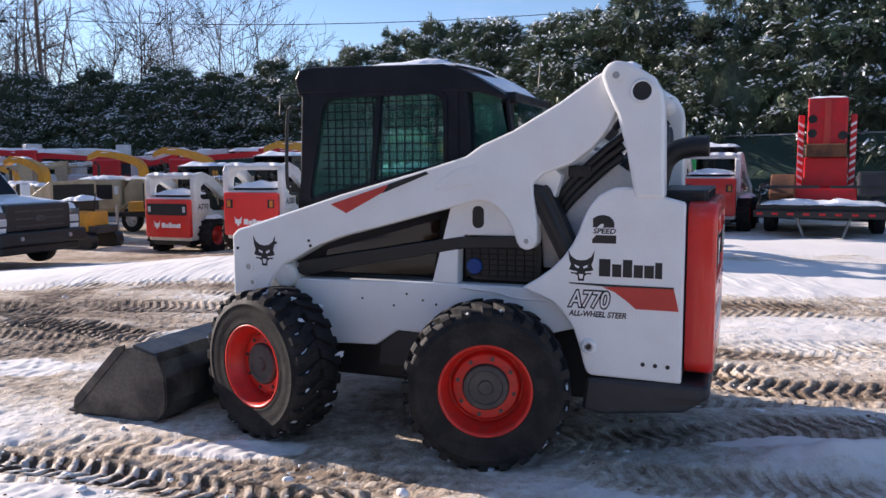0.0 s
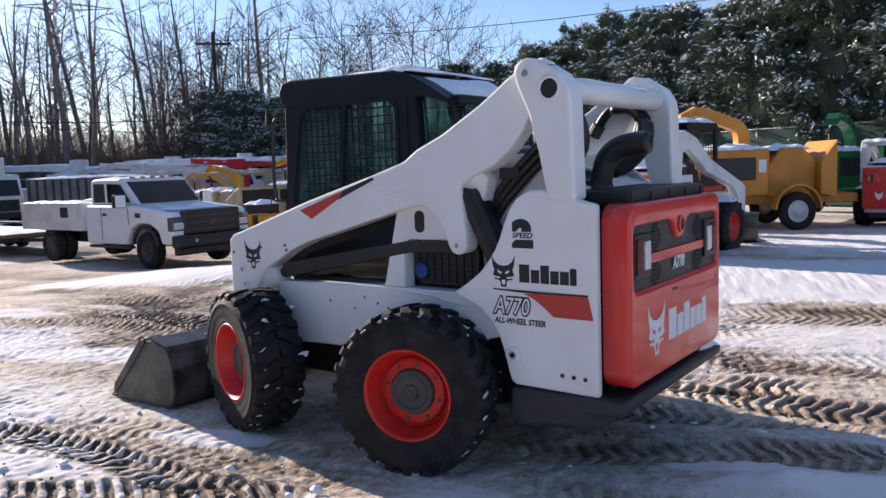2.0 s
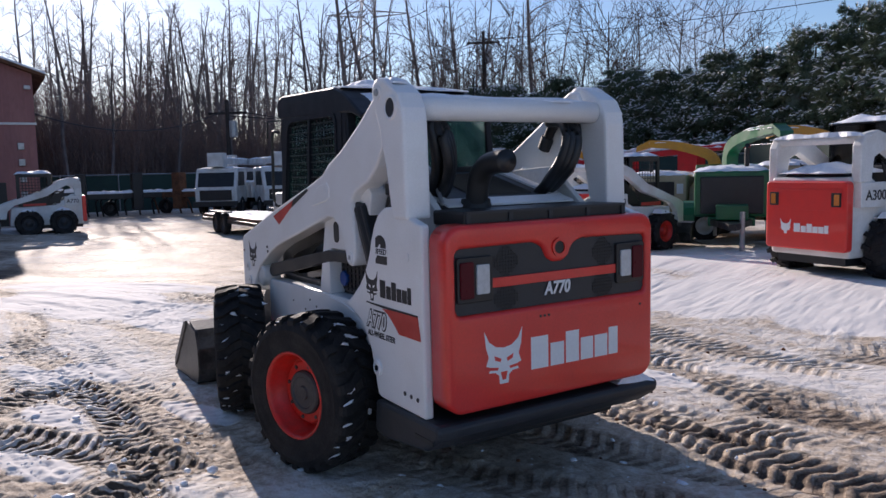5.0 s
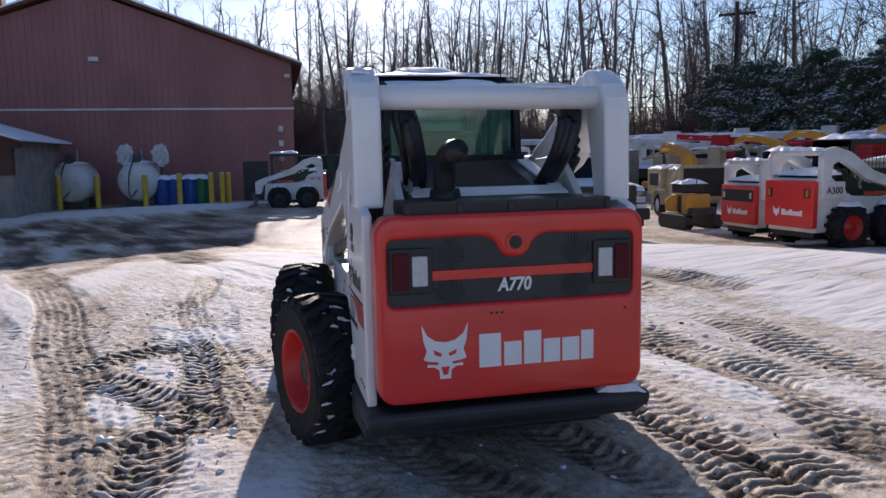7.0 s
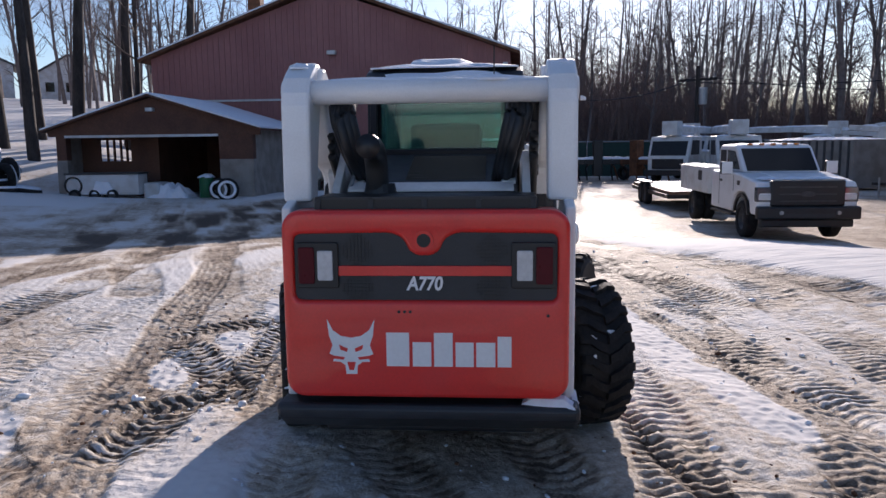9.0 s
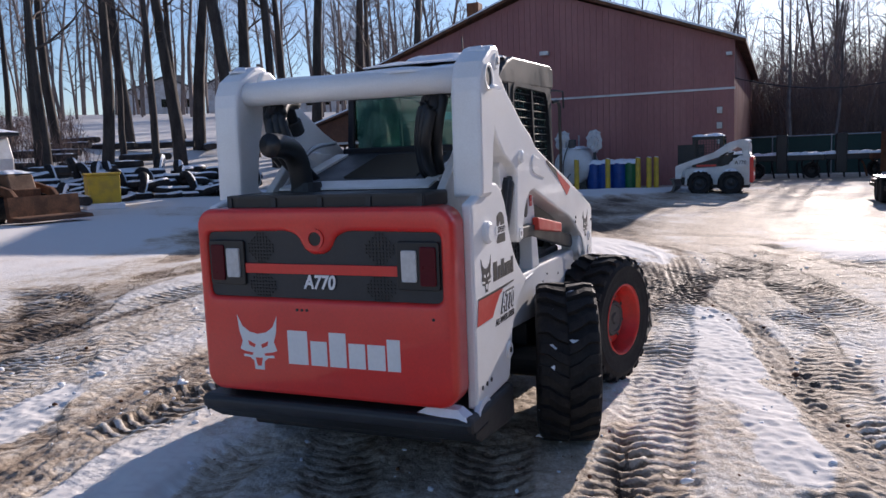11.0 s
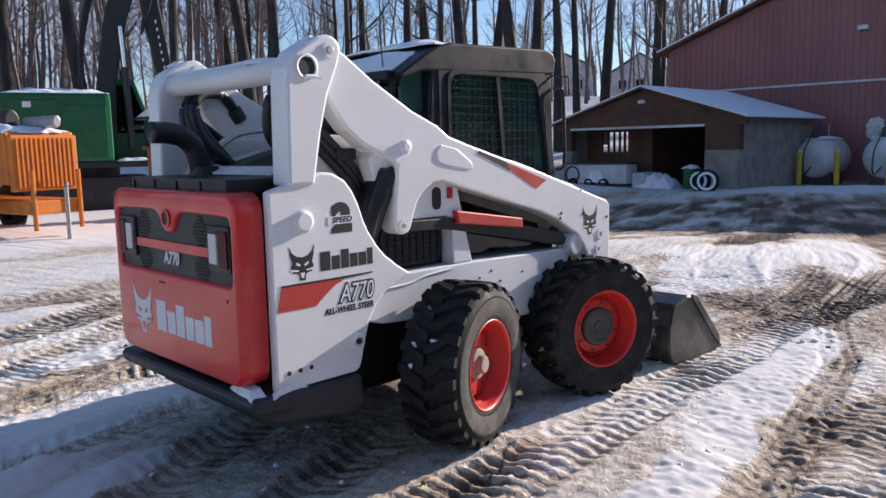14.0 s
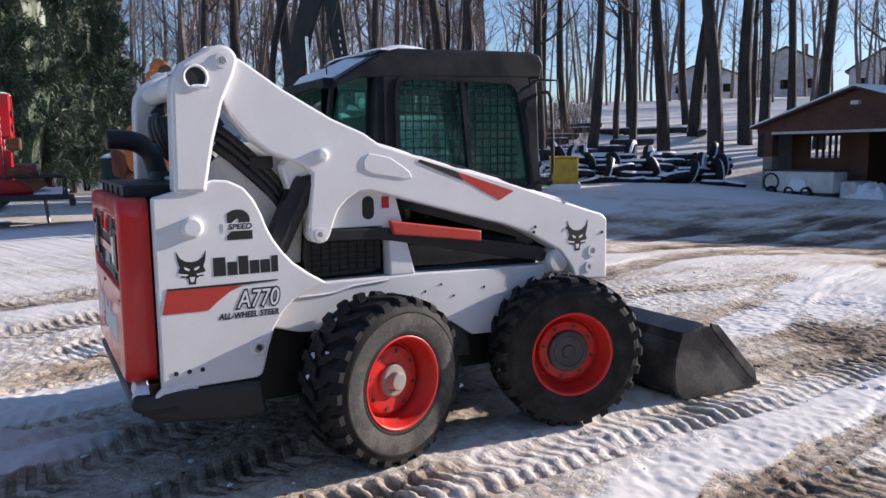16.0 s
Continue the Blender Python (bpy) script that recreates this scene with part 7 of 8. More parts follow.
    bmesh.ops.transform(snow, matrix=Matrix.Translation((chute_x, 0, 0)) @ pose(0, 0, 0, 0, 0, chute_turn) @ Matrix.Translation((0.6, 0, 0)), verts=snow.verts)
    part("chute_snow", snow, SNOW, t, "snow")
    part("engine_snow", snow_cap(-0.1, 1.5, -0.72, 0.72, 1.61, 0.12, 21.0), SNOW, t, "snow")
    part("hopper_snow", snow_cap(-1.1, -0.15, -0.5, 0.5, 1.58, 0.12, 22.0), SNOW, t, "snow")
    part("exhaust", tube([(0.9, 0.3, 1.6), (0.9, 0.3, 2.05), (1.05, 0.3, 2.12)], 0.05, 8), BLACK, t)
    part("tool_box", box(1.62, 2.2, -0.3, 0.3, 0.66, 0.95, 0.02), paint, t)
    return t


CH = "wood chipper with a tall curved chute, dusted with snow"
y1 = chipper(at(3.5, 18.4, 190) @ Matrix.Diagonal((0.95, 1.1, 1.06, 1)), AMBER, "deep yellow " + CH, 8, 0.55, 0.3, mouth=-1.5)
y2 = chipper(at(-3.4, 20.7, 185), YELLOW, "cream " + CH.replace("tall curved", "yellow curved"), 6, 1.0, body=CREAM)
g1 = chipper(at(5.9, 22.0, 230), GREEN, "green " + CH, 20)
for x, y, turn, size in ((-11.9, 22.6, 150, 0.92), (-10.0, 24.6, 178, 1.0), (-7.4, 23.2, 185, 1.02), (-0.3, 20.2, 200, 1.0), (-15.6, 27.5, 205, 0.85)):
    copy_thing(y2, at(x, y, turn) @ Matrix.Diagonal((0.85 * size, size, size, 1)))
copy_thing(g1, at(-1.75, 18.5, 287))


def sweeper(m):
    t = thing("tracked_carrier", m, "small yellow tracked carrier with snow on its engine deck", "machine")
    for s in (1, -1):
        part("track", prism(rounded(-0.95, 0.95, 0.0, 0.42, 0.2, 6), s * 0.38, s * 0.68, 0.02), BLACK, t)
    part("hood", prism([(0.9, 0.46), (0.95, 0.80), (0.5, 0.98), (0.15, 0.98), (0.15, 0.46)], -0.45, 0.45, 0.05), YELLOW, t)
    part("tank", box(-0.55, -0.20, -0.45, 0.45, 0.46, 1.0, 0.05), YELLOW, t)
    part("valve_bank", box(-0.16, 0.12, -0.4, 0.4, 0.44, 0.95, 0.03), BLACK, t)
    part("seat_deck", box(-0.95, -0.60, -0.45, 0.45, 0.42, 0.62, 0.03), CHAR, t)
    part("engine", box(-0.2, 0.5, -0.42, 0.42, 1.02, 1.32, 0.04), BLACK, t)
    part("engine_snow", snow_cap(-0.3, 0.6, -0.45, 0.45, 1.3, 0.12, 31.0), SNOW, t, "snow")
    part("lever", tube([(-0.5, 0.1, 1.0), (-0.6, 0.1, 1.5)], 0.02, 6), BLACK, t)


sweeper(at(-8.9, 19.2, 160) @ Matrix.Diagonal((0.72, 0.8, 0.9, 1)))
# ---- red crane trailer ----
def crane_trailer(m):
    t = thing("crane_trailer", m, "red knuckle crane folded upright on a tandem trailer", "crane")
    part("deck", box(-0.2, 4.6, -1.25, 1.25, 0.62, 0.74, 0.01), BLACK, t)
    part("rear_beam", box(-0.32, -0.2, -1.3, 1.3, 0.48, 0.62, 0.01), BLACK, t, "dark rear beam with reflectors")
    for i in range(9):
        part("reflector", box(-0.328, -0.318, -1.2 + 0.29 * i, -1.08 + 0.29 * i, 0.53, 0.58), FIRE_RED, t)
    for s in (1, -1):
        part("rail", tube([(-0.1, s * 1.2, 0.74), (-0.1, s * 1.2, 1.12), (4.4, s * 1.2, 1.12), (4.4, s * 1.2, 0.74)], 0.03, 6), BLACK, t)
        part("rear_rail", tube([(-0.15, s * 0.1, 1.10), (-0.15, s * 1.2, 1.10), (-0.15, s * 1.2, 0.74)], 0.035, 6), BLACK, t)
        for x in (2.2, 3.1):
            plain_wheel(t, x, s * 1.1, 0.40, 0.26, GREYMETAL, s, 0)
        part("stabiliser", box(1.05, 1.25, s * 0.44, s * 0.56, 0.9, 2.6, 0.02), FIRE_RED, t, "red and white striped stabiliser leg")
        for i in range(9):
            part("stripe", prism([(s * 0.445, 1.05 + 0.16 * i), (s * 0.555, 1.12 + 0.16 * i), (s * 0.555, 1.18 + 0.16 * i), (s * 0.445, 1.11 + 0.16 * i)], 1.046, 1.052, plane="yz"), DECAL_WHITE, t)
        part("leg_foot", tube([(0.3, s * 0.55, 0.62), (0.25, s * 0.35, 0.0)], 0.03, 6), GALV, t)
    part("mast", box(0.9, 1.5, -0.42, 0.42, 1.0, 1.7, 0.03), FIRE_RED, t)
    head = part("crane_head", prism(rounded(-0.38, 0.38, 1.95, 2.95, 0.08, 4), 0.85, 1.45, 0.03, plane="yz"), FIRE_RED, t)
    for y, z in ((-0.3, 2.15), (0.28, 2.2), (0.28, 2.5)):
        part("pin", cyl((0.82, y, z), (0.86, y, z), 0.09, seg=14), BLACK, head)
    part("cylinder", box(0.82, 0.86, -0.06, 0.06, 1.95, 2.9), DECAL_RED, head)
    part("valve_block", box(0.7, 0.95, -0.38, 0.40, 1.70, 1.98, 0.03), RUST, t)
    part("base", box(0.5, 1.7, -0.6, 0.6, 0.74, 1.05, 0.03), FIRE_RED, t)
    part("bucket_tool", prism([(0.2, 0.95), (0.9, 1.35), (1.0, 1.2), (0.45, 0.8)], 0.55, 1.05, 0.03), RUST, t)
    part("control_box", box(0.4, 1.0, -1.15, -0.6, 0.9, 1.4, 0.05), CHAR, t)
    part("deck_snow", snow_cap(-0.2, 0.5, -1.15, 1.15, 0.74, 0.12, 41.0), SNOW, t, "snow")
    part("head_snow", snow_cap(0.85, 1.45, -0.36, 0.36, 2.94, 0.06, 42.0), SNOW, t, "snow")
    return t


crane_trailer(at(7.7, 15.6, 64))
crane_trailer(at(-4.6, -10.2, -24))
# ---- orange engine chipper near the wood ----
def power_unit(m):
    t = thing("power_unit", m, "orange towed wood-processing machine with a slatted radiator and snow", "machine")
    part("frame", box(-2.4, 1.2, -0.55, 0.55, 0.42, 0.62, 0.02), ORANGE, t)
    hood = part("engine_box", box(-0.9, 0.9, -0.75, 0.75, 0.85, 1.60, 0.04), ORANGE, t)
    for s in (1, -1):
        part("mesh_panel", box(-0.75, 0.55, s * 0.745, s * 0.762, 1.22, 1.48, 0.006), CHAR, hood)
        for i in range(16):
            part("mesh_wire", box(-0.74 + 0.082 * i, -0.728 + 0.082 * i, s * 0.757, s * 0.768, 1.23, 1.47), ORANGE, hood)
    grille = part("radiator_surround", box(0.9, 1.02, -0.72, 0.72, 0.75, 1.55, 0.03), ORANGE, t)
    for i in range(13):
        part("radiator_slat", box(1.015, 1.05, -0.60 + 0.1 * i - 0.022, -0.60 + 0.1 * i + 0.022, 0.80, 1.50, 0.005), ORANGE, grille)
    part("fuel_tank", box(-0.7, 0.4, -1.0, -0.62, 0.55, 0.98, 0.05), ORANGE, t)
    part("tank_snow", snow_cap(-0.6, 0.3, -1.0, -0.62, 0.97, 0.1, 50.0), SNOW, t, "snow")
    part("air_cleaner", cyl((-0.45, 0.0, 1.78), (0.15, 0.0, 1.78), 0.17, bev=0.03), CHAR, t)
    part("muffler", cyl((0.2, 0.25, 1.74), (1.1, 0.25, 1.74), 0.09, bev=0.02), GALV, t)
    part("tower", box(-1.9, -1.2, -0.4, 0.4, 0.6, 2.25, 0.04), ORANGE, t)
    part("spout", tube(curve_path([(-1.55, 0, 2.2), (-1.55, 0, 2.6), (-1.3, 0, 2.8), (-1.0, 0, 2.7)], 4), 0.2, 8), ORANGE, t)
    part("spout_mouth", cyl((-1.02, 0, 2.71), (-0.96, 0, 2.69), 0.17), BLACK, t)
    part("drum", cyl((-1.55, -0.7, 1.4), (-1.55, 0.7, 1.4), 0.42, bev=0.03), ORANGE, t)
    part("hopper", prism([(-2.3, 0.8), (-3.0, 0.9), (-3.1, 1.5), (-2.0, 1.25)], -0.6, 0.6, 0.03), RUST, t)
    for s in (1, -1):
        plain_wheel(t, -1.3, s * 0.85, 0.40, 0.26, GREYMETAL, s, 0)
        part("post", cyl((1.25, s * 0.5, 0.2), (1.25, s * 0.5, 1.05), 0.045, seg=10), ORANGE, t)
    part("jack", tube([(1.5, 0, 0), (1.5, 0, 0.8), (1.4, 0.1, 0.85)], 0.04, 8), GALV, t)
    part("hood_snow", snow_cap(-0.9, 0.9, -0.75, 0.75, 1.59, 0.13, 51.0), SNOW, t, "snow")
    part("spout_snow", snow_cap(-1.75, -1.2, -0.2, 0.2, 2.78, 0.22, 52.0), SNOW, t, "snow")
    return t


power_unit(at(-5.75, -6.5, 80) @ Matrix.Diagonal((1.2, 0.85, 1.25, 1)))
# ---- backhoe, excavator ----
def build_backhoe(m):
    t = thing("backhoe_loader", m, "rust-brown backhoe tractor with a snow-plastered cab", "tractor")
    part("chassis", box(-1.0, 2.0, -0.4, 0.4, 0.6, 1.0, 0.03), RUST, t)
    part("hood", prism([(0.3, 0.95), (0.3, 1.55), (1.7, 1.42), (1.85, 0.95)], -0.4, 0.4, 0.05), TIMBER, t)
    part("cab_frame", prism([(-1.0, 1.0), (-1.05, 1.9), (-0.9, 2.6), (0.25, 2.6), (0.45, 1.9), (0.4, 1.0)], -0.7, 0.7, 0.03), WHITE_OLD, t, "cab with frosted panes")
    part("cab_roof", box(-1.15, 0.6, -0.85, 0.85, 2.6, 2.72, 0.03), BLACK, t)
    for s in (1, -1):
        part("door_glass", prism([(-0.45, 1.15), (-0.45, 2.45), (0.18, 2.45), (0.33, 1.9), (0.3, 1.15)], s * 0.70, s * 0.71), FROST, t, "frosted door pane")
        part("window", prism([(-0.95, 1.5), (-0.85, 2.45), (-0.55, 2.45), (-0.55, 1.5)], s * 0.70, s * 0.708), BLACK, t)
        plain_wheel(t, -0.6, s * 0.85, 0.68, 0.42, YELLOW, s, 16)
        plain_wheel(t, 1.6, s * 0.75, 0.42, 0.28, YELLOW, s, 12)
        part("loader_arm", prism([(0.2, 1.25), (0.3, 1.45), (2.2, 1.0), (2.7, 0.5), (2.55, 0.4), (2.0, 0.8)], s * 0.55, s * 0.68, 0.02), RUST, t)
        part("fender", prism(arc(-0.6, 0.68, 0.80, 20, 160, 8) + arc(-0.6, 0.68, 0.74, 160, 20, 8), s * 0.6, s * 1.08), WHITE_OLD, t)
    part("front_bucket", prism([(2.6, 0.1), (3.3, 0.1), (3.25, 0.2), (2.75, 0.25), (2.7, 0.8), (2.55, 0.75)], -1.05, 1.05), RUST, t)
    part("boom", prism([(-1.3, 0.9), (-1.05, 1.0), (-1.9, 2.9), (-2.3, 3.3), (-2.5, 3.1), (-2.1, 2.6)], -0.16, 0.16, 0.02), RUST, t)
    part("dipper", prism([(-2.5, 3.2), (-2.2, 3.1), (-2.2, 1.6), (-2.5, 1.5)], -0.13, 0.13, 0.02), RUST, t)
    part("hoe_bucket", prism([(-2.6, 1.5), (-2.1, 1.5), (-1.9, 1.1), (-2.3, 0.8), (-2.6, 1.1)], -0.35, 0.35, 0.02), RUST, t)
    part("stabiliser", prism([(-1.1, 0.9), (-1.2, 0.1), (-1.35, 0.1), (-1.3, 0.9)], -0.9, 0.9, 0.02), BLACK, t)
    part("roof_snow", snow_cap(-1.15, 0.6, -0.85, 0.85, 2.71, 0.14, 60.0), SNOW, t, "snow")
    part("hood_snow", snow_cap(0.5, 1.7, -0.4, 0.4, 1.45, 0.12, 61.0), SNOW, t, "snow")


build_backhoe(at(-18.6, -9.4, 62) @ Matrix.Diagonal((1.05, 1.05, 1.0, 1)))


def build_excavator(m):
    t = thing("excavator", m, "green tracked excavator with tall black boom and snowy house", "excavator")
    for s in (1, -1):
        part("track", prism(rounded(-1.9, 1.9, 0, 0.9, 0.42, 6), s * 0.8, s * 1.35, 0.03), BLACK, t)
        for k in range(5):
            part("track_roller", cyl((-1.3 + 0.65 * k, s * 1.33, 0.42), (-1.3 + 0.65 * k, s * 1.37, 0.42), 0.16, seg=14), CHAR, t)
    part("turntable", cyl((0, 0, 0.85), (0, 0, 1.25), 0.9, seg=28), BLACK, t)
    part("deck", box(-1.9, 1.75, -1.3, 1.3, 1.15, 1.32, 0.03), BLACK, t)
    house = part("house", box(-1.95, 0.75, -1.3, 1.3, 1.30, 3.15, 0.12), GREEN, t)
    part("house_door", box(-1.75, -0.55, -1.325, -1.295, 1.42, 2.95, 0.02), GREEN, house)
    part("house_door", box(-0.48, 0.62, -1.325, -1.295, 1.42, 2.80, 0.02), GREEN, house)
    part("handle", box(-0.65, -0.60, -1.345, -1.325, 2.2, 2.45), BLACK, house)
    part("sticker", box(-1.35, -1.15, -1.332, -1.326, 2.75, 2.9), DECAL_WHITE, house)
    cab = part("cab", prism([(0.80, 1.32), (0.80, 3.62), (1.45, 3.62), (1.78, 2.6), (1.72, 1.32)], 0.25, 1.25, 0.04), GREEN, t, "dark green cab")
    for s, y in ((-1, 0.25), (1, 1.25)):
        part("cab_glass", prism([(0.92, 2.1), (0.92, 3.45), (1.38, 3.45), (1.66, 2.55), (1.62, 2.1)], y + s * 0.002, y + s * 0.02), DARK_GLASS, cab)
    part("boom", prism([(0.30, 1.6), (0.85, 1.5), (0.95, 3.4), (1.35, 5.2), (1.85, 6.6), (1.70, 7.1), (1.25, 6.9), (0.75, 5.2), (0.42, 3.3)], -0.30, 0.24, 0.05), BLACK, t)
    part("stick", prism([(1.55, 7.2), (2.05, 7.0), (2.62, 2.85), (2.30, 2.75), (1.85, 5.0)], -0.26, 0.20, 0.04), BLACK, t, "black stick with pale lettering")
    for i in range(9):
        part("lettering_bar", box(2.09 + 0.026 * i, 2.13 + 0.026 * i, -0.268, -0.262, 5.15 - 0.21 * i, 5.24 - 0.21 * i), DECAL_WHITE, t)
    part("bucket", prism([(2.25, 2.85), (2.65, 2.85), (2.55, 2.3), (2.35, 1.6), (1.75, 1.45), (1.65, 1.75), (2.1, 2.2)], -0.45, 0.40, 0.04), STEEL, t, "snowy worn bucket")
    part("bucket_tooth", prism([(1.75, 1.48), (1.95, 1.30), (2.15, 1.36), (2.1, 1.52)], -0.42, 0.36), YELLOW, t)
    part("bucket_link", prism([(2.35, 3.3), (2.95, 2.7), (2.8, 2.5), (2.3, 2.9)], -0.12, 0.1, 0.02), BLACK, t)
    for s in (1, -1):
        part("ram", cyl((1.25, s * 0.42, 1.7), (1.2, s * 0.42, 3.9), 0.10), CHAR, t)
        part("ram_rod", cyl((1.2, s * 0.42, 3.9), (1.15, s * 0.42, 5.0), 0.055), CHROME, t)
        for k in range(4):
            part("hose", tube(curve_path([(0.5, s * (0.1 + 0.08 * k), 1.8), (0.15 - 0.03 * k, s * (0.2 + 0.06 * k), 4.2), (1.0, s * 0.3, 7.0 + 0.12 * k), (1.9 + 0.06 * k, s * 0.3, 6.4), (1.75, s * 0.3, 4.9)], 5), 0.035, 6), BLACK, t)
    part("stick_ram", cyl((1.0, 0.0, 7.15), (1.95, 0.0, 7.3), 0.09), CHAR, t)
    part("lamp", box(2.1, 2.4, -0.5, -0.3, 6.2, 6.45, 0.03), TANK_WHITE, t)
    part("house_snow", snow_cap(-1.9, 0.7, -1.25, 1.25, 3.13, 0.16, 70.0), SNOW, t, "snow")
    part("bucket_snow", snow_cap(2.25, 2.7, -0.4, 0.35, 2.84, 0.2, 71.0), SNOW, t, "snow")
    part("deck_snow", snow_cap(0.8, 1.7, -1.25, -0.4, 1.31, 0.1, 72.0), SNOW, t, "snow")


# ---- stack of blocks with a yellow unit ----
def build_stack(m):
    t = thing("timber_stack", m, "stack of weathered brown crates with a yellow unit and snow cap", "stack")
    for i, (x, y, z, w, d, h, tn, mt) in enumerate(((0, 0, 0, 1.3, 1.1, 0.5, 4, TIMBER), (0.05, 0, 0.5, 1.0, 0.9, 0.55, -6, RUST), (-0.05, 0.05, 1.05, 0.95, 0.85, 0.55, 3, TIMBER), (0, 0, 1.60, 1.35, 1.0, 0.08, 0, RUST), (0.0, 0.0, 1.68, 0.62, 0.6, 0.55, 8, YELLOW), (0.1, 0, 2.23, 1.5, 1.2, 0.07, 5, CHAR))):
        part("crate", box(x - w / 2, x + w / 2, y - d / 2, y + d / 2, z, z + h, 0.02, m=pose(0, 0, 0, 0, 0, tn)), mt, t)
    part("snow_cap", snow_cap(-0.65, 0.85, -0.6, 0.6, 2.29, 0.18, 80.0), SNOW, t, "snow")
    part("plank", box(-0.2, 2.1, -0.9, -0.65, 0.0, 0.12, m=pose(0, 0, 0, 0, 0, 12)), TIMBER, t)
    part("plank", box(0.1, 2.2, -0.55, -0.3, 0.0, 0.16, m=pose(0, 0, 0, 0, 0, 18)), TIMBER, t)


build_stack(at(-9.0, -5.75, 60) @ Matrix.Diagonal((0.78, 0.78, 1.05, 1)))
build_excavator(at(-11.48, -11.12, 138.6))

# ---- snow lying on the wheel loader ----
def on_loader(name, bm, label="snow"):
    return part(name, bm, SNOW, loader, label)


on_loader("roof_snow", snow_cap(1.34, 2.34, -0.43, 0.43, 2.118, 0.045, 100.0), "thin snow on the cab roof")
on_loader("roof_snow", snow_cap(1.45, 2.1, -0.20, 0.28, 2.135, 0.055, 101.0), "thicker snow on the cab roof")
rear_snow = snow_cap(0, 0.28, -0.36, 0.36, 0.0, 0.04, 102.0)
bmesh.ops.transform(rear_snow, matrix=Matrix.Translation((1.09, 0, 1.955)) @ pose(0, 0, 0, 0, -27, 0), verts=rear_snow.verts)
on_loader("roof_snow", rear_snow)
on_loader("tube_snow", snow_cap(0.285, 0.375, -0.52, 0.50, 1.958, 0.018, 103.0))
for s in (1, -1):
    on_loader("link_snow", snow_cap(0.36, 0.47, s * 0.575, s * 0.675, 2.028, 0.026, 104.0 + s))
on_loader("bumper_snow", snow_cap(-0.015, 0.10, -0.69, -0.42, 0.470, 0.060, 105.0), "lump of snow on the bumper")
on_loader("bumper_snow", snow_cap(0.06, 0.32, -0.71, -0.655, 0.470, 0.04, 106.0), "lump of snow on the bumper")
on_loader("tube_end_snow", snow_cap(0.295, 0.365, -0.712, -0.694, 1.862, 0.02, 107.0))
for x, z in ((2.3, 1.305), (1.9, 1.425), (1.6, 1.503), (1.35, 1.575)):
    arm_snow = snow_cap(-0.15, 0.15, -0.05, 0.05, 0, 0.012, 108.0 + x)
    bmesh.ops.transform(arm_snow, matrix=Matrix.Translation((x, -0.59, z)) @ pose(0, 0, 0, 0, 16.5, 0), verts=arm_snow.verts)
    on_loader("arm_snow", arm_snow)

# ---- by the barn: tanks, posts, drums ----
BARN_M, BARN_W = along(-38.5, 1.0, -31.4, 18.0)


def by_barn(x, out, turn=0.0):
    p = BARN_M @ Vector((x, -out, 0))
    return pose(p.x, p.y, float(level(p.x, p.y)), 0, 0, math.degrees(math.atan2(17.0, 7.1)) + turn)


def fuel_tank(m, label):
    t = thing("fuel_tank", m, label, "tank", "tanks by the barn")
    bm = lathe([(0.0, -1.15), (0.45, -1.12), (0.75, -1.0), (0.86, -0.8), (0.86, 0.8), (0.75, 1.0), (0.45, 1.12), (0.0, 1.15)], 28, m=Matrix.Translation((0, 0, 1.15)))
    part("drum", bm, TANK_WHITE, t, smooth=True)
    for y in (-0.6, 0.6):
        part("saddle", box(-0.6, 0.6, y - 0.08, y + 0.08, 0, 0.5), GREYMETAL, t)
    part("pump", box(-0.15, 0.15, -0.95, -0.65, 1.95, 2.35, 0.04), GREYMETAL, t)
    part("vent_pipe", cyl((0, 0.5, 1.9), (0, 0.5, 2.55), 0.04, seg=8), GALV, t)
    part("hose", tube(curve_path([(-0.1, -0.95, 2.2), (-0.3, -1.25, 1.4), (-0.3, -1.25, 0.5), (0.0, -1.22, 0.8)], 5), 0.025, 6), BLACK, t)
    part("snow_cap", snow_cap(-0.45, 0.45, -1.0, 1.0, 1.93, 0.12, 120.0), SNOW, t, "snow")
    return t


tank = fuel_tank(by_barn(8.9, 2.4, 0), "white cylindrical fuel tank with a pump and snow on top")
copy_thing(tank, by_barn(11.6, 2.4, 0))
for x, out in ((11.1, 2.9), (12.5, 2.6)):
    wrap = thing("wrapped_pump", by_barn(x, out), "upright pump wrapped in pale plastic sheeting", "pump")
    bm = BM()
    bmesh.ops.create_icosphere(bm, subdivisions=3, radius=0.42)
    for v in bm.verts:
        v.co = Vector((v.co.x * 0.8, v.co.y * 0.8, v.co.z * 1.1)) * (1 + 0.5 * noise.noise(v.co * 7)) + Vector((0, 0, 2.25))
    part("sheeting", bm, TANK_WHITE, wrap)
    part("stand", cyl((0, 0, 0), (0, 0, 2.2), 0.07, seg=10), GREYMETAL, wrap)


def bollard(m, lean=0):
    t = thing("bollard", m, "yellow painted steel bollard standing in snow", "bollard", "yellow bollards by the tanks")
    part("post", cyl((0, 0, -0.2), (0.0 + lean, 0, 1.45), 0.11, seg=14, bev=0.03), POST_YELLOW, t)
    part("snow", snow_cap(-0.09 + lean, 0.09 + lean, -0.09, 0.09, 1.43, 0.06, 130.0), SNOW, t)
    return t


post = bollard(by_barn(8.6, 4.1))
for x, out in ((10.1, 4.1), (12.0, 4.1), (13.4, 4.1), (14.7, 4.0), (15.15, 3.9), (15.4, 3.5)):
    copy_thing(post, by_barn(x, out))


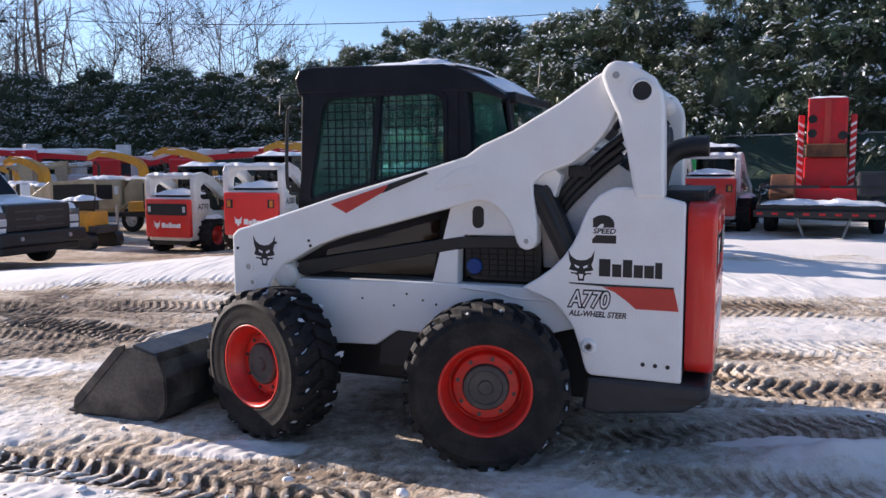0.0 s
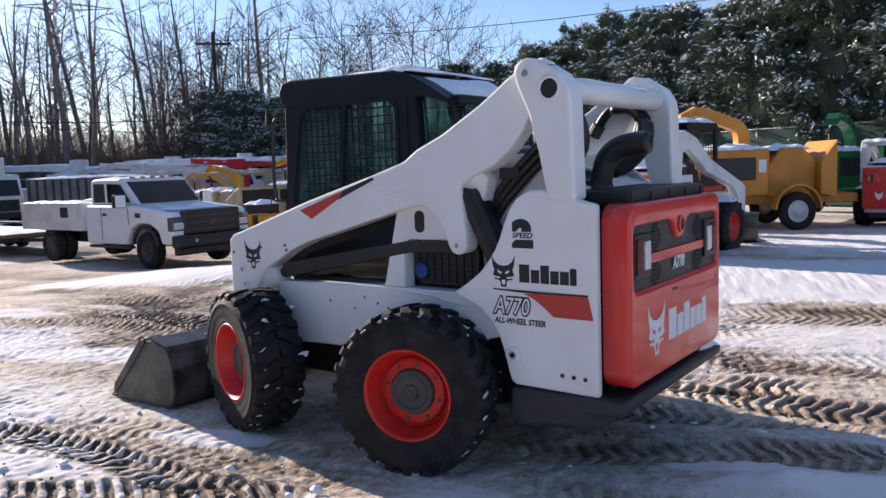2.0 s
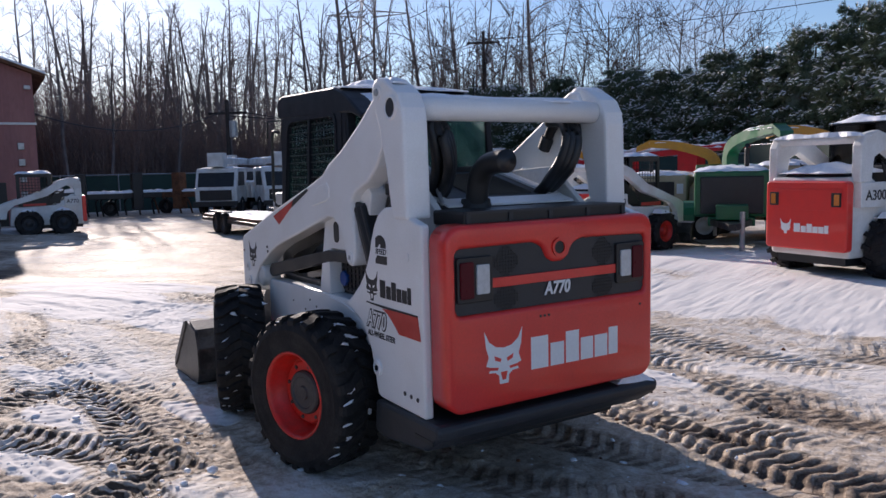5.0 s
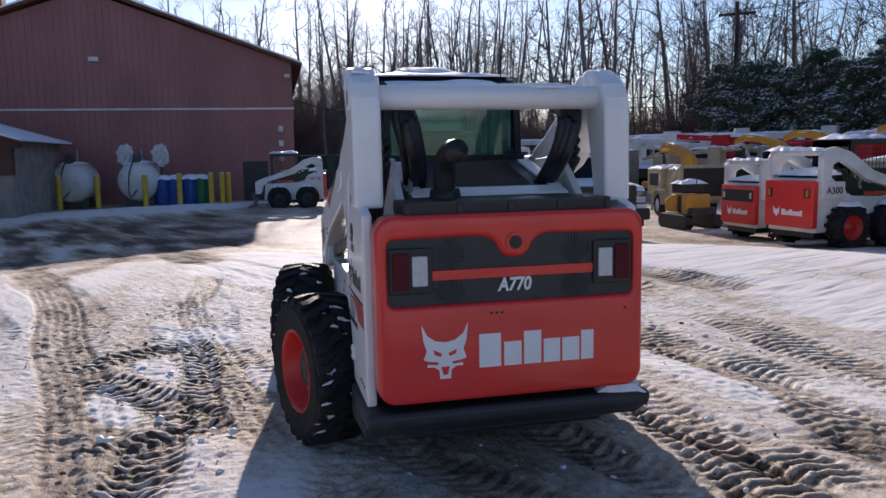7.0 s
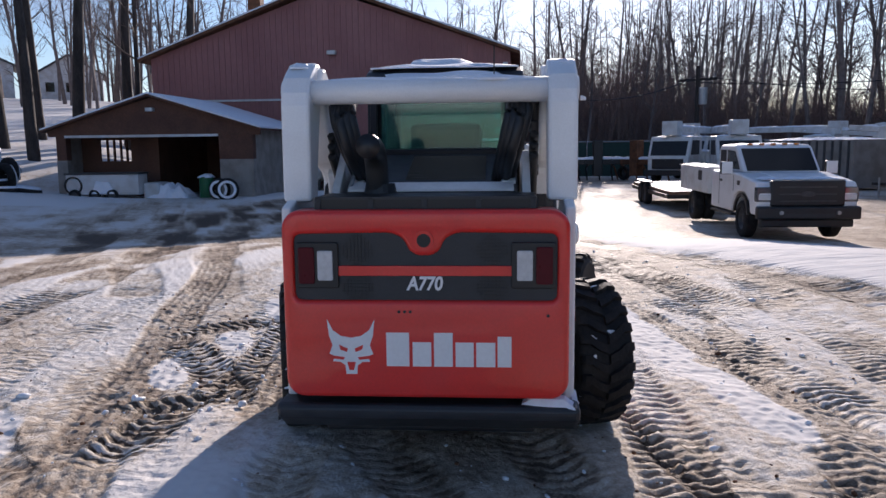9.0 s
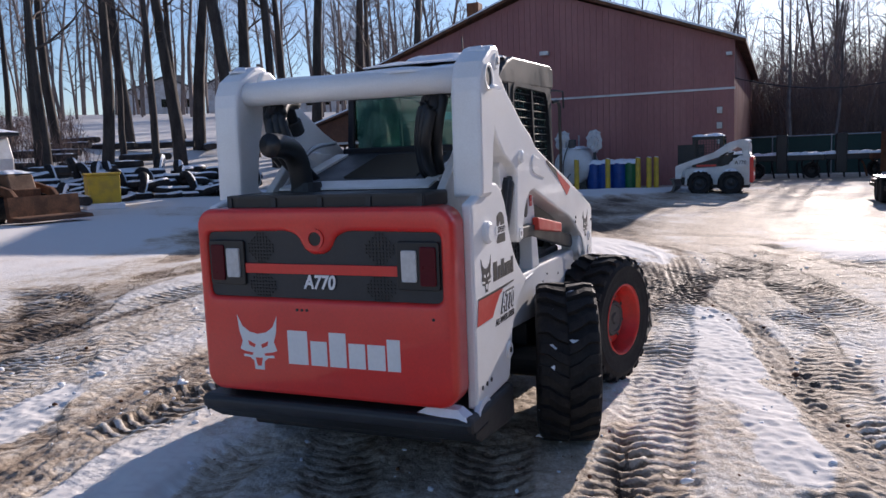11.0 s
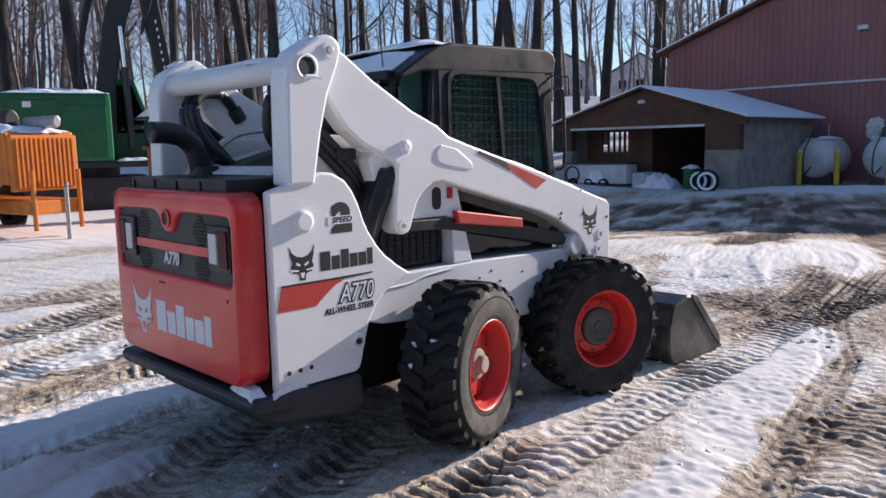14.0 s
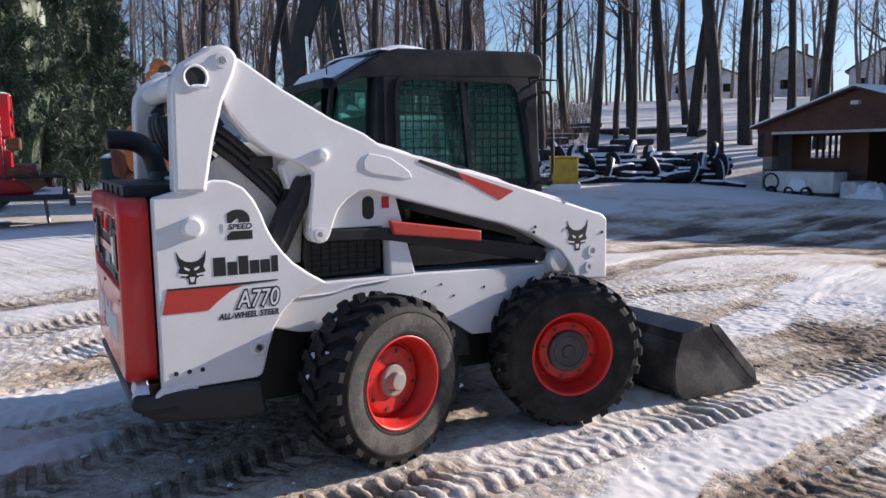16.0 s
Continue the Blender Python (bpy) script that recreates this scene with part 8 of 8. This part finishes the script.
def barrel(m, paint, label):
    t = thing("barrel", m, label, "barrel", "drums by the tanks")
    part("body", lathe([(0.0, 0.0), (0.28, 0.0), (0.29, 0.3), (0.30, 0.31), (0.29, 0.32), (0.29, 0.6), (0.30, 0.61), (0.29, 0.62), (0.28, 0.9), (0.0, 0.9)], 20, m=pose(0, 0, 0, 90, 0, 0)), paint, t)
    part("snow", snow_cap(-0.27, 0.27, -0.27, 0.27, 0.88, 0.14, 140.0), SNOW, t)
    return t


for i, (x, out, mt) in enumerate(((12.6, 3.0, BLUE), (13.1, 3.1, BLUE), (13.7, 3.0, BLUE), (13.1, 2.4, BLUE), (14.2, 2.9, GREEN), (13.7, 2.3, BLUE))):
    m = by_barn(x, out)
    barrel(m @ Matrix.Diagonal((1.25, 1.25, 1.35, 1)), mt, "blue plastic drum capped with snow" if mt is BLUE else "green drum capped with snow")

# ---- shed contents ----
SHED_M, SHED_W = along(-29.8, -2.33, -26.8, 5.24)


def in_shed(x, deep, turn=0.0):
    return SHED_M @ pose(x, deep, 0.0, 0, 0, turn)


cart = thing("machine_bed", in_shed(2.2, -0.3, 3), "grey steel machine bed on small wheels, crusted with snow", "machine")
part("body", box(-1.45, 1.45, -0.4, 0.5, 0.25, 1.05, 0.03), TANK_WHITE, cart)
part("top", box(-1.5, 1.5, -0.45, 0.55, 1.05, 1.12, 0.02), GREYMETAL, cart)
for x in (-1.1, -0.3, 0.4):
    plain_wheel(cart, x, -0.45, 0.24, 0.12, GREYMETAL, -1, 0)
part("bracket", prism([(-0.4, 0.3), (-0.2, 0.8), (0.3, 0.75), (0.5, 0.3)], -0.5, -0.42), SNOW, cart, "crusted snow")
part("ring", lathe([(0.30, -0.45), (0.36, -0.45), (0.36, -0.4), (0.30, -0.4), (0.30, -0.45)], 20, m=Matrix.Translation((-1.15, 0, 0.62))), BLACK, cart)
heap = thing("tarp_heap", in_shed(4.6, 0.3, 0), "snow-covered heap under a pale tarpaulin", "heap")
part("tarp", snow_cap(-0.9, 0.9, -0.6, 0.7, 0.0, 0.62, 150.0), SNOW, heap)
part("skirt", box(-0.95, -0.3, -0.55, 0.6, 0.0, 0.7, 0.1), TANK_WHITE, heap)
barrel(in_shed(6.1, 0.2), GREEN, "dark drum with a snow lid")
for i, (x, d, tilt) in enumerate(((7.0, -0.8, 70), (7.35, -0.9, 75))):
    w = thing("leaning_tyre", in_shed(x, d), "old tyre leaning on the shed pier, snow in its rim", "tyre", "scrap tyres")
    part("casing", lathe([(0.24, -0.1), (0.40, -0.12), (0.45, 0.0), (0.40, 0.12), (0.24, 0.1), (0.24, -0.1)], 24, m=Matrix.Translation((0, 0, 0.44)) @ pose(0, 0, 0, 0, 0, 15 * i)), RUBBER, w)
    part("snow", lathe([(0.25, -0.12), (0.33, -0.125), (0.36, -0.11)], 24, m=Matrix.Translation((0, 0, 0.45)) @ pose(0, 0, 0, 0, 0, 15 * i)), SNOW, w)


# ---- tyre heap at the foot of the bank ----
def scrap_tyre(m):
    t = thing("scrap_tyre", m, "old black tyre in a snow-covered heap", "tyre", "scrap tyres")
    part("casing", lathe([(0.30, -0.12), (0.46, -0.14), (0.54, -0.10), (0.56, 0.0), (0.54, 0.10), (0.46, 0.14), (0.30, 0.12), (0.30, -0.12)], 22), RUBBER, t, smooth=True)
    part("snow", lathe([(0.31, 0.125), (0.38, 0.20), (0.47, 0.19), (0.53, 0.11)], 22), SNOW, t)
    return t


rng = random.Random(12)
base = scrap_tyre(pose(0, 0, -20))
for i in range(92):
    q = (i % 23) / 22
    row = i // 23
    x = -29.6 + 4.2 * q + rng.uniform(-0.4, 0.4) - 0.5 * row
    y = -3.6 - 7.4 * q + rng.uniform(-0.4, 0.4) - 0.3 * row
    lie = rng.random() < 0.72
    z = float(level(x, y)) + 0.16 + 0.28 * (i % 2) + 0.20 * row
    m = pose(x, y, z, 90 + rng.uniform(-14, 14), 0, rng.uniform(0, 360)) if lie else pose(x, y, z + 0.25, rng.uniform(-20, 20), 0, 30 + rng.uniform(-30, 30))
    if i == 0:
        base.matrix_world = m
    else:
        copy_thing(base, m)
crate = thing("yellow_bin", at(-23.45, -8.0, 30), "yellow steel bin edged with snow", "bin")
part("body", box(-0.72, 0.72, -0.55, 0.55, 0.25, 1.25, 0.04), POST_YELLOW, crate)
part("lid", box(-0.76, 0.76, -0.59, 0.59, 1.25, 1.33, 0.03), POST_YELLOW, crate)
part("skid", box(-0.8, 0.8, -0.65, 0.65, 0.0, 0.25, 0.06), SNOW, crate, "snow-covered skid")


def log(m):
    t = thing("log", m, "felled log lying in snow", "log", "logs on the bank")
    part("stem", cyl((-2.0, 0, 0.2), (2.0, 0, 0.2), 0.22, 0.17, seg=10), BARK, t)
    part("snow", snow_cap(-1.9, 1.9, -0.14, 0.14, 0.37, 0.07, 160.0), SNOW, t)
    return t


first_log = log(at(-26, -12, 20))
for i in range(30):
    x, y = rng.uniform(-42, -21), rng.uniform(-26, -9)
    copy_thing(first_log, at(x, y, rng.uniform(0, 180), 0.15 * (i % 3)))


# ---- houses along the crest of the bank ----
def crest_house(m, w, d, eave, peak, label, wall):
    t = thing("house", m, label, "house", "houses on the crest")
    part("wall", prism([(-w / 2, -1.5), (w / 2, -1.5), (w / 2, eave), (0, peak), (-w / 2, eave)], -d / 2, d / 2), wall, t)
    for s in (-1, 1):
        part("roof", prism([(s * (w / 2 + 0.5), eave - 0.3), (0, peak + 0.03), (0, peak + 0.3), (s * (w / 2 + 0.5), eave - 0.03)], -d / 2 - 0.4, d / 2 + 0.4), GREYMETAL, t, "grey roof dusted with snow")
    for z in (1.0, 3.9):
        for x in (-w * 0.3, 0.0, w * 0.3):
            if z + 1.4 < eave:
                win = part("window", box(x - 0.55, x + 0.55, -d / 2 - 0.06, -d / 2 - 0.01, z, z + 1.3), DARK_GLASS, t)
                part("frame", box(x - 0.65, x + 0.65, -d / 2 - 0.10, -d / 2 - 0.061, z - 0.1, z), TANK_WHITE, win)
    part("chimney", box(w * 0.18, w * 0.18 + 0.7, -0.4, 0.4, eave, peak + 0.9, 0.02), BLOCK, t)
    return t


# The white wall paint puts distance haze into the houses' colour.
crest_house(at(-116, -26.5, 102), 10.5, 9, 4.2, 6.6, "far gabled house above the wood, walls paled for haze", TANK_WHITE)
crest_house(at(-120, -14.5, 96), 8.5, 8, 3.4, 6.0, "low house on the wooded crest, walls paled for haze", TANK_WHITE)
crest_house(at(-124, -42.0, 110), 12.0, 9, 3.4, 5.6, "long house behind bare trees, walls paled for haze", TANK_WHITE)


# ---- further vehicles and stores ----
def box_truck(m, label, paint=None):
    t = thing("utility_truck", m, label, "truck", "trucks along the far side")
    p = paint or WHITE_OLD
    part("chassis", box(-4.5, 1.4, -0.5, 0.5, 0.5, 0.75), BLACK, t)
    part("cab", prism([(1.6, 0.6), (1.65, 1.3), (1.3, 2.2), (1.2, 2.35), (-0.2, 2.35), (-0.2, 0.6)], -1.05, 1.05, 0.06), p, t)
    part("windscreen", prism([(1.62, 1.42), (1.36, 2.12), (1.33, 2.11), (1.59, 1.41)], -0.9, 0.9), BLACK, t)
    for s in (1, -1):
        part("side_glass", prism([(0.2, 1.45), (0.2, 2.15), (1.15, 2.15), (1.35, 1.45)], s * 1.045, s * 1.056), BLACK, t)
        part("locker", box(-4.5, -0.4, s * 0.6, s * 1.15, 0.8, 1.6, 0.02), p, t)
        for x in (0.7, -3.2):
            plain_wheel(t, x, s * 0.95, 0.45, 0.27, GREYMETAL, s, 0)
        part("locker_snow", snow_cap(-4.5, -0.4, s * 0.6, s * 1.15, 1.6, 0.08, 170.0), SNOW, t, "snow")
    part("grille", box(1.62, 1.68, -0.8, 0.8, 0.75, 1.25, 0.01), BLACK, t)
    part("bumper", box(1.6, 1.85, -1.1, 1.1, 0.45, 0.7, 0.02), BLACK, t)
    part("turret", box(-1.6, -0.6, -0.4, 0.4, 1.0, 2.2, 0.03), p, t)
    part("boom", box(-4.8, 0.9, -0.16, 0.16, 2.55, 2.85, 0.03), p, t)
    part("basket", box(0.8, 1.5, -0.4, 0.4, 2.4, 3.1, 0.04), p, t)
    part("roof_snow", snow_cap(-0.1, 1.1, -0.95, 0.95, 2.34, 0.08, 171.0), SNOW, t, "snow")
    part("boom_snow", snow_cap(-4.7, 0.8, -0.15, 0.15, 2.84, 0.08, 172.0), SNOW, t, "snow")
    return t


ut = box_truck(at(-27.6, 28.2, -25), "white utility truck with a folded lifting boom")
copy_thing(ut, at(-29.6, 26.6, -55))
for x, y, turn in ((-20.5, 36.5, 40), (-24.5, 38.5, -70), (-17.0, 38.5, 20), (-30.0, 35.5, 15), (-26.5, 42.0, 50)):
    copy_thing(ut, at(x, y, turn))
tagged(copy_thing(ut, at(-33.5, 30.5, -60)), "white utility truck among stored equipment")
for i, (x, y, turn) in enumerate(((-23.0, 29.5, 5),)):
    c = thing("storage_container", at(x, y, turn), "grey steel storage container with a snow-covered lid", "container", "grey containers")
    part("body", box(-2.4, 2.4, -1.1, 1.1, 0.1, 2.1, 0.02), GREYMETAL if i % 2 else BLOCK, c)
    for k in range(12):
        part("rib", box(-2.3 + 0.4 * k, -2.2 + 0.4 * k, -1.13, -1.1, 0.15, 2.05), GREYMETAL, c)
    part("lid_snow", snow_cap(-2.4, 2.4, -1.1, 1.1, 2.09, 0.12, 180.0), SNOW, c, "snow")


def boom_carrier(m, paint, label):
    t = thing("boom_crane", m, label, "crane", "stored cranes")
    part("carrier", box(-2.6, 2.6, -1.1, 1.1, 0.7, 1.2, 0.04), BLACK, t)
    part("cab", box(1.5, 2.6, -1.0, 1.0, 1.2, 2.3, 0.08), paint, t)
    part("window", box(1.6, 2.62, -0.8, 0.8, 1.65, 2.15), BLACK, t)
    part("boom", prism([(-3.4, 2.55), (3.4, 2.10), (3.4, 2.30), (-3.4, 2.80)], -0.16, 0.16, 0.03), paint, t)
    part("jib", prism([(2.6, 2.3), (3.9, 2.0), (3.9, 2.15), (2.6, 2.55)], -0.14, 0.14, 0.02), paint, t)
    part("pedestal", box(-1.6, -0.8, -0.4, 0.4, 1.2, 2.7, 0.04), paint, t)
    for s in (1, -1):
        for x in (-1.8, -0.9, 1.8):
            plain_wheel(t, x, s * 0.95, 0.48, 0.28, GREYMETAL, s, 0)
    part("boom_snow", snow_cap(-3.3, 0.6, -0.16, 0.16, 2.60, 0.20, 190.0), SNOW, t, "snow")
    part("deck_snow", snow_cap(-2.6, 1.4, -1.1, 1.1, 1.19, 0.15, 191.0), SNOW, t, "snow")
    return t


bc = boom_carrier(at(-17.5, 31.0, 190) @ Matrix.Diagonal((0.7, 0.8, 0.8, 1)), CREAM, "cream boom crane with snow along its jib")
bc2 = boom_carrier(at(-16.0, 32.5, 10), FIRE_RED, "red boom crane stored in a row")
bc3 = boom_carrier(at(-22.0, 33.5, 5), WHITE_OLD, "white boom crane stored in a row")
for b, x, y, turn in ((bc2, -8.0, 31.0, 175), (bc3, -28.0, 36.0, 15), (bc, -19.0, 37.0, 190), (bc2, -26.0, 40.0, 20), (bc3, -13.0, 35.5, 170)):
    copy_thing(b, at(x, y, turn))
for x, y, turn, paint in ((-34.5, 21.5, 60, BLACK), (-33.6, 24.0, 70, BLACK), (-32.2, 25.6, 20, RUST), (-39.5, 39.5, 60, BLACK)):
    j = thing("stored_implement", at(x, y, turn), "dark stored farm implement half buried in snow", "implement", "stored implements")
    part("beam", box(-2.0, 2.0, -0.15, 0.15, 0.9, 1.2, 0.03), paint, j)
    part("mast", box(-0.2, 0.3, -0.3, 0.3, 0.3, 2.2, 0.04), paint, j)
    for k in range(6):
        part("tine", tube(curve_path([(-1.8 + 0.7 * k, 0, 0.95), (-1.9 + 0.7 * k, 0.5, 0.7), (-1.8 + 0.7 * k, 0.7, 0.0)], 4), 0.05, 6), paint, j)
    plain_wheel(j, -1.2, 0.5, 0.4, 0.25, GREYMETAL, 1, 0)
    part("snow", snow_cap(-2.0, 2.0, -0.2, 0.2, 1.19, 0.15, 200.0), SNOW, j)

# ---- skips by the conifers ----
for x, y, turn in ((-9.4, -15.6, 65), (-5.0, -17.0, 65)):
    d = thing("skip", at(x, y, turn), "dark green steel skip with a snowy lid", "skip", "skips")
    part("body", prism([(-1.5, 0.1), (1.5, 0.1), (1.7, 1.5), (-1.7, 1.5)], -0.9, 0.9, 0.03), FENCE_GREEN, d)
    for k in range(5):
        part("rib", box(-1.3 + 0.6 * k, -1.2 + 0.6 * k, 0.9, 0.95, 0.15, 1.45), FENCE_GREEN, d)
    part("lid_snow", snow_cap(-1.7, 1.7, -0.95, 0.95, 1.5, 0.16, 210.0), SNOW, d, "snow")

# ---- arched shelter behind the stack ----
def arched_shelter(m):
    t = thing("storage_shelter", m, "low arched storage shelter under smooth bluish lying snow", "shelter")
    arch = [(2.2 * math.cos(math.pi * i / 14), 4.1 * math.sin(math.pi * i / 14) ** 0.8) for i in range(15)]
    part("cover", prism(arch, -0.2, 9.0, 0.02, plane="yz"), SNOW, t)
    part("end_wall", prism([(0.96 * y, 0.96 * z) for y, z in arch], -0.24, -0.2, plane="yz"), TANK_WHITE, t)
    part("skirt_board", box(-0.1, 8.9, -2.26, -2.2, 0, 0.25), TIMBER, t)


arched_shelter(at(-19.5, -11.6, -53) @ Matrix.Diagonal((0.8, 0.95, 0.72, 1)))
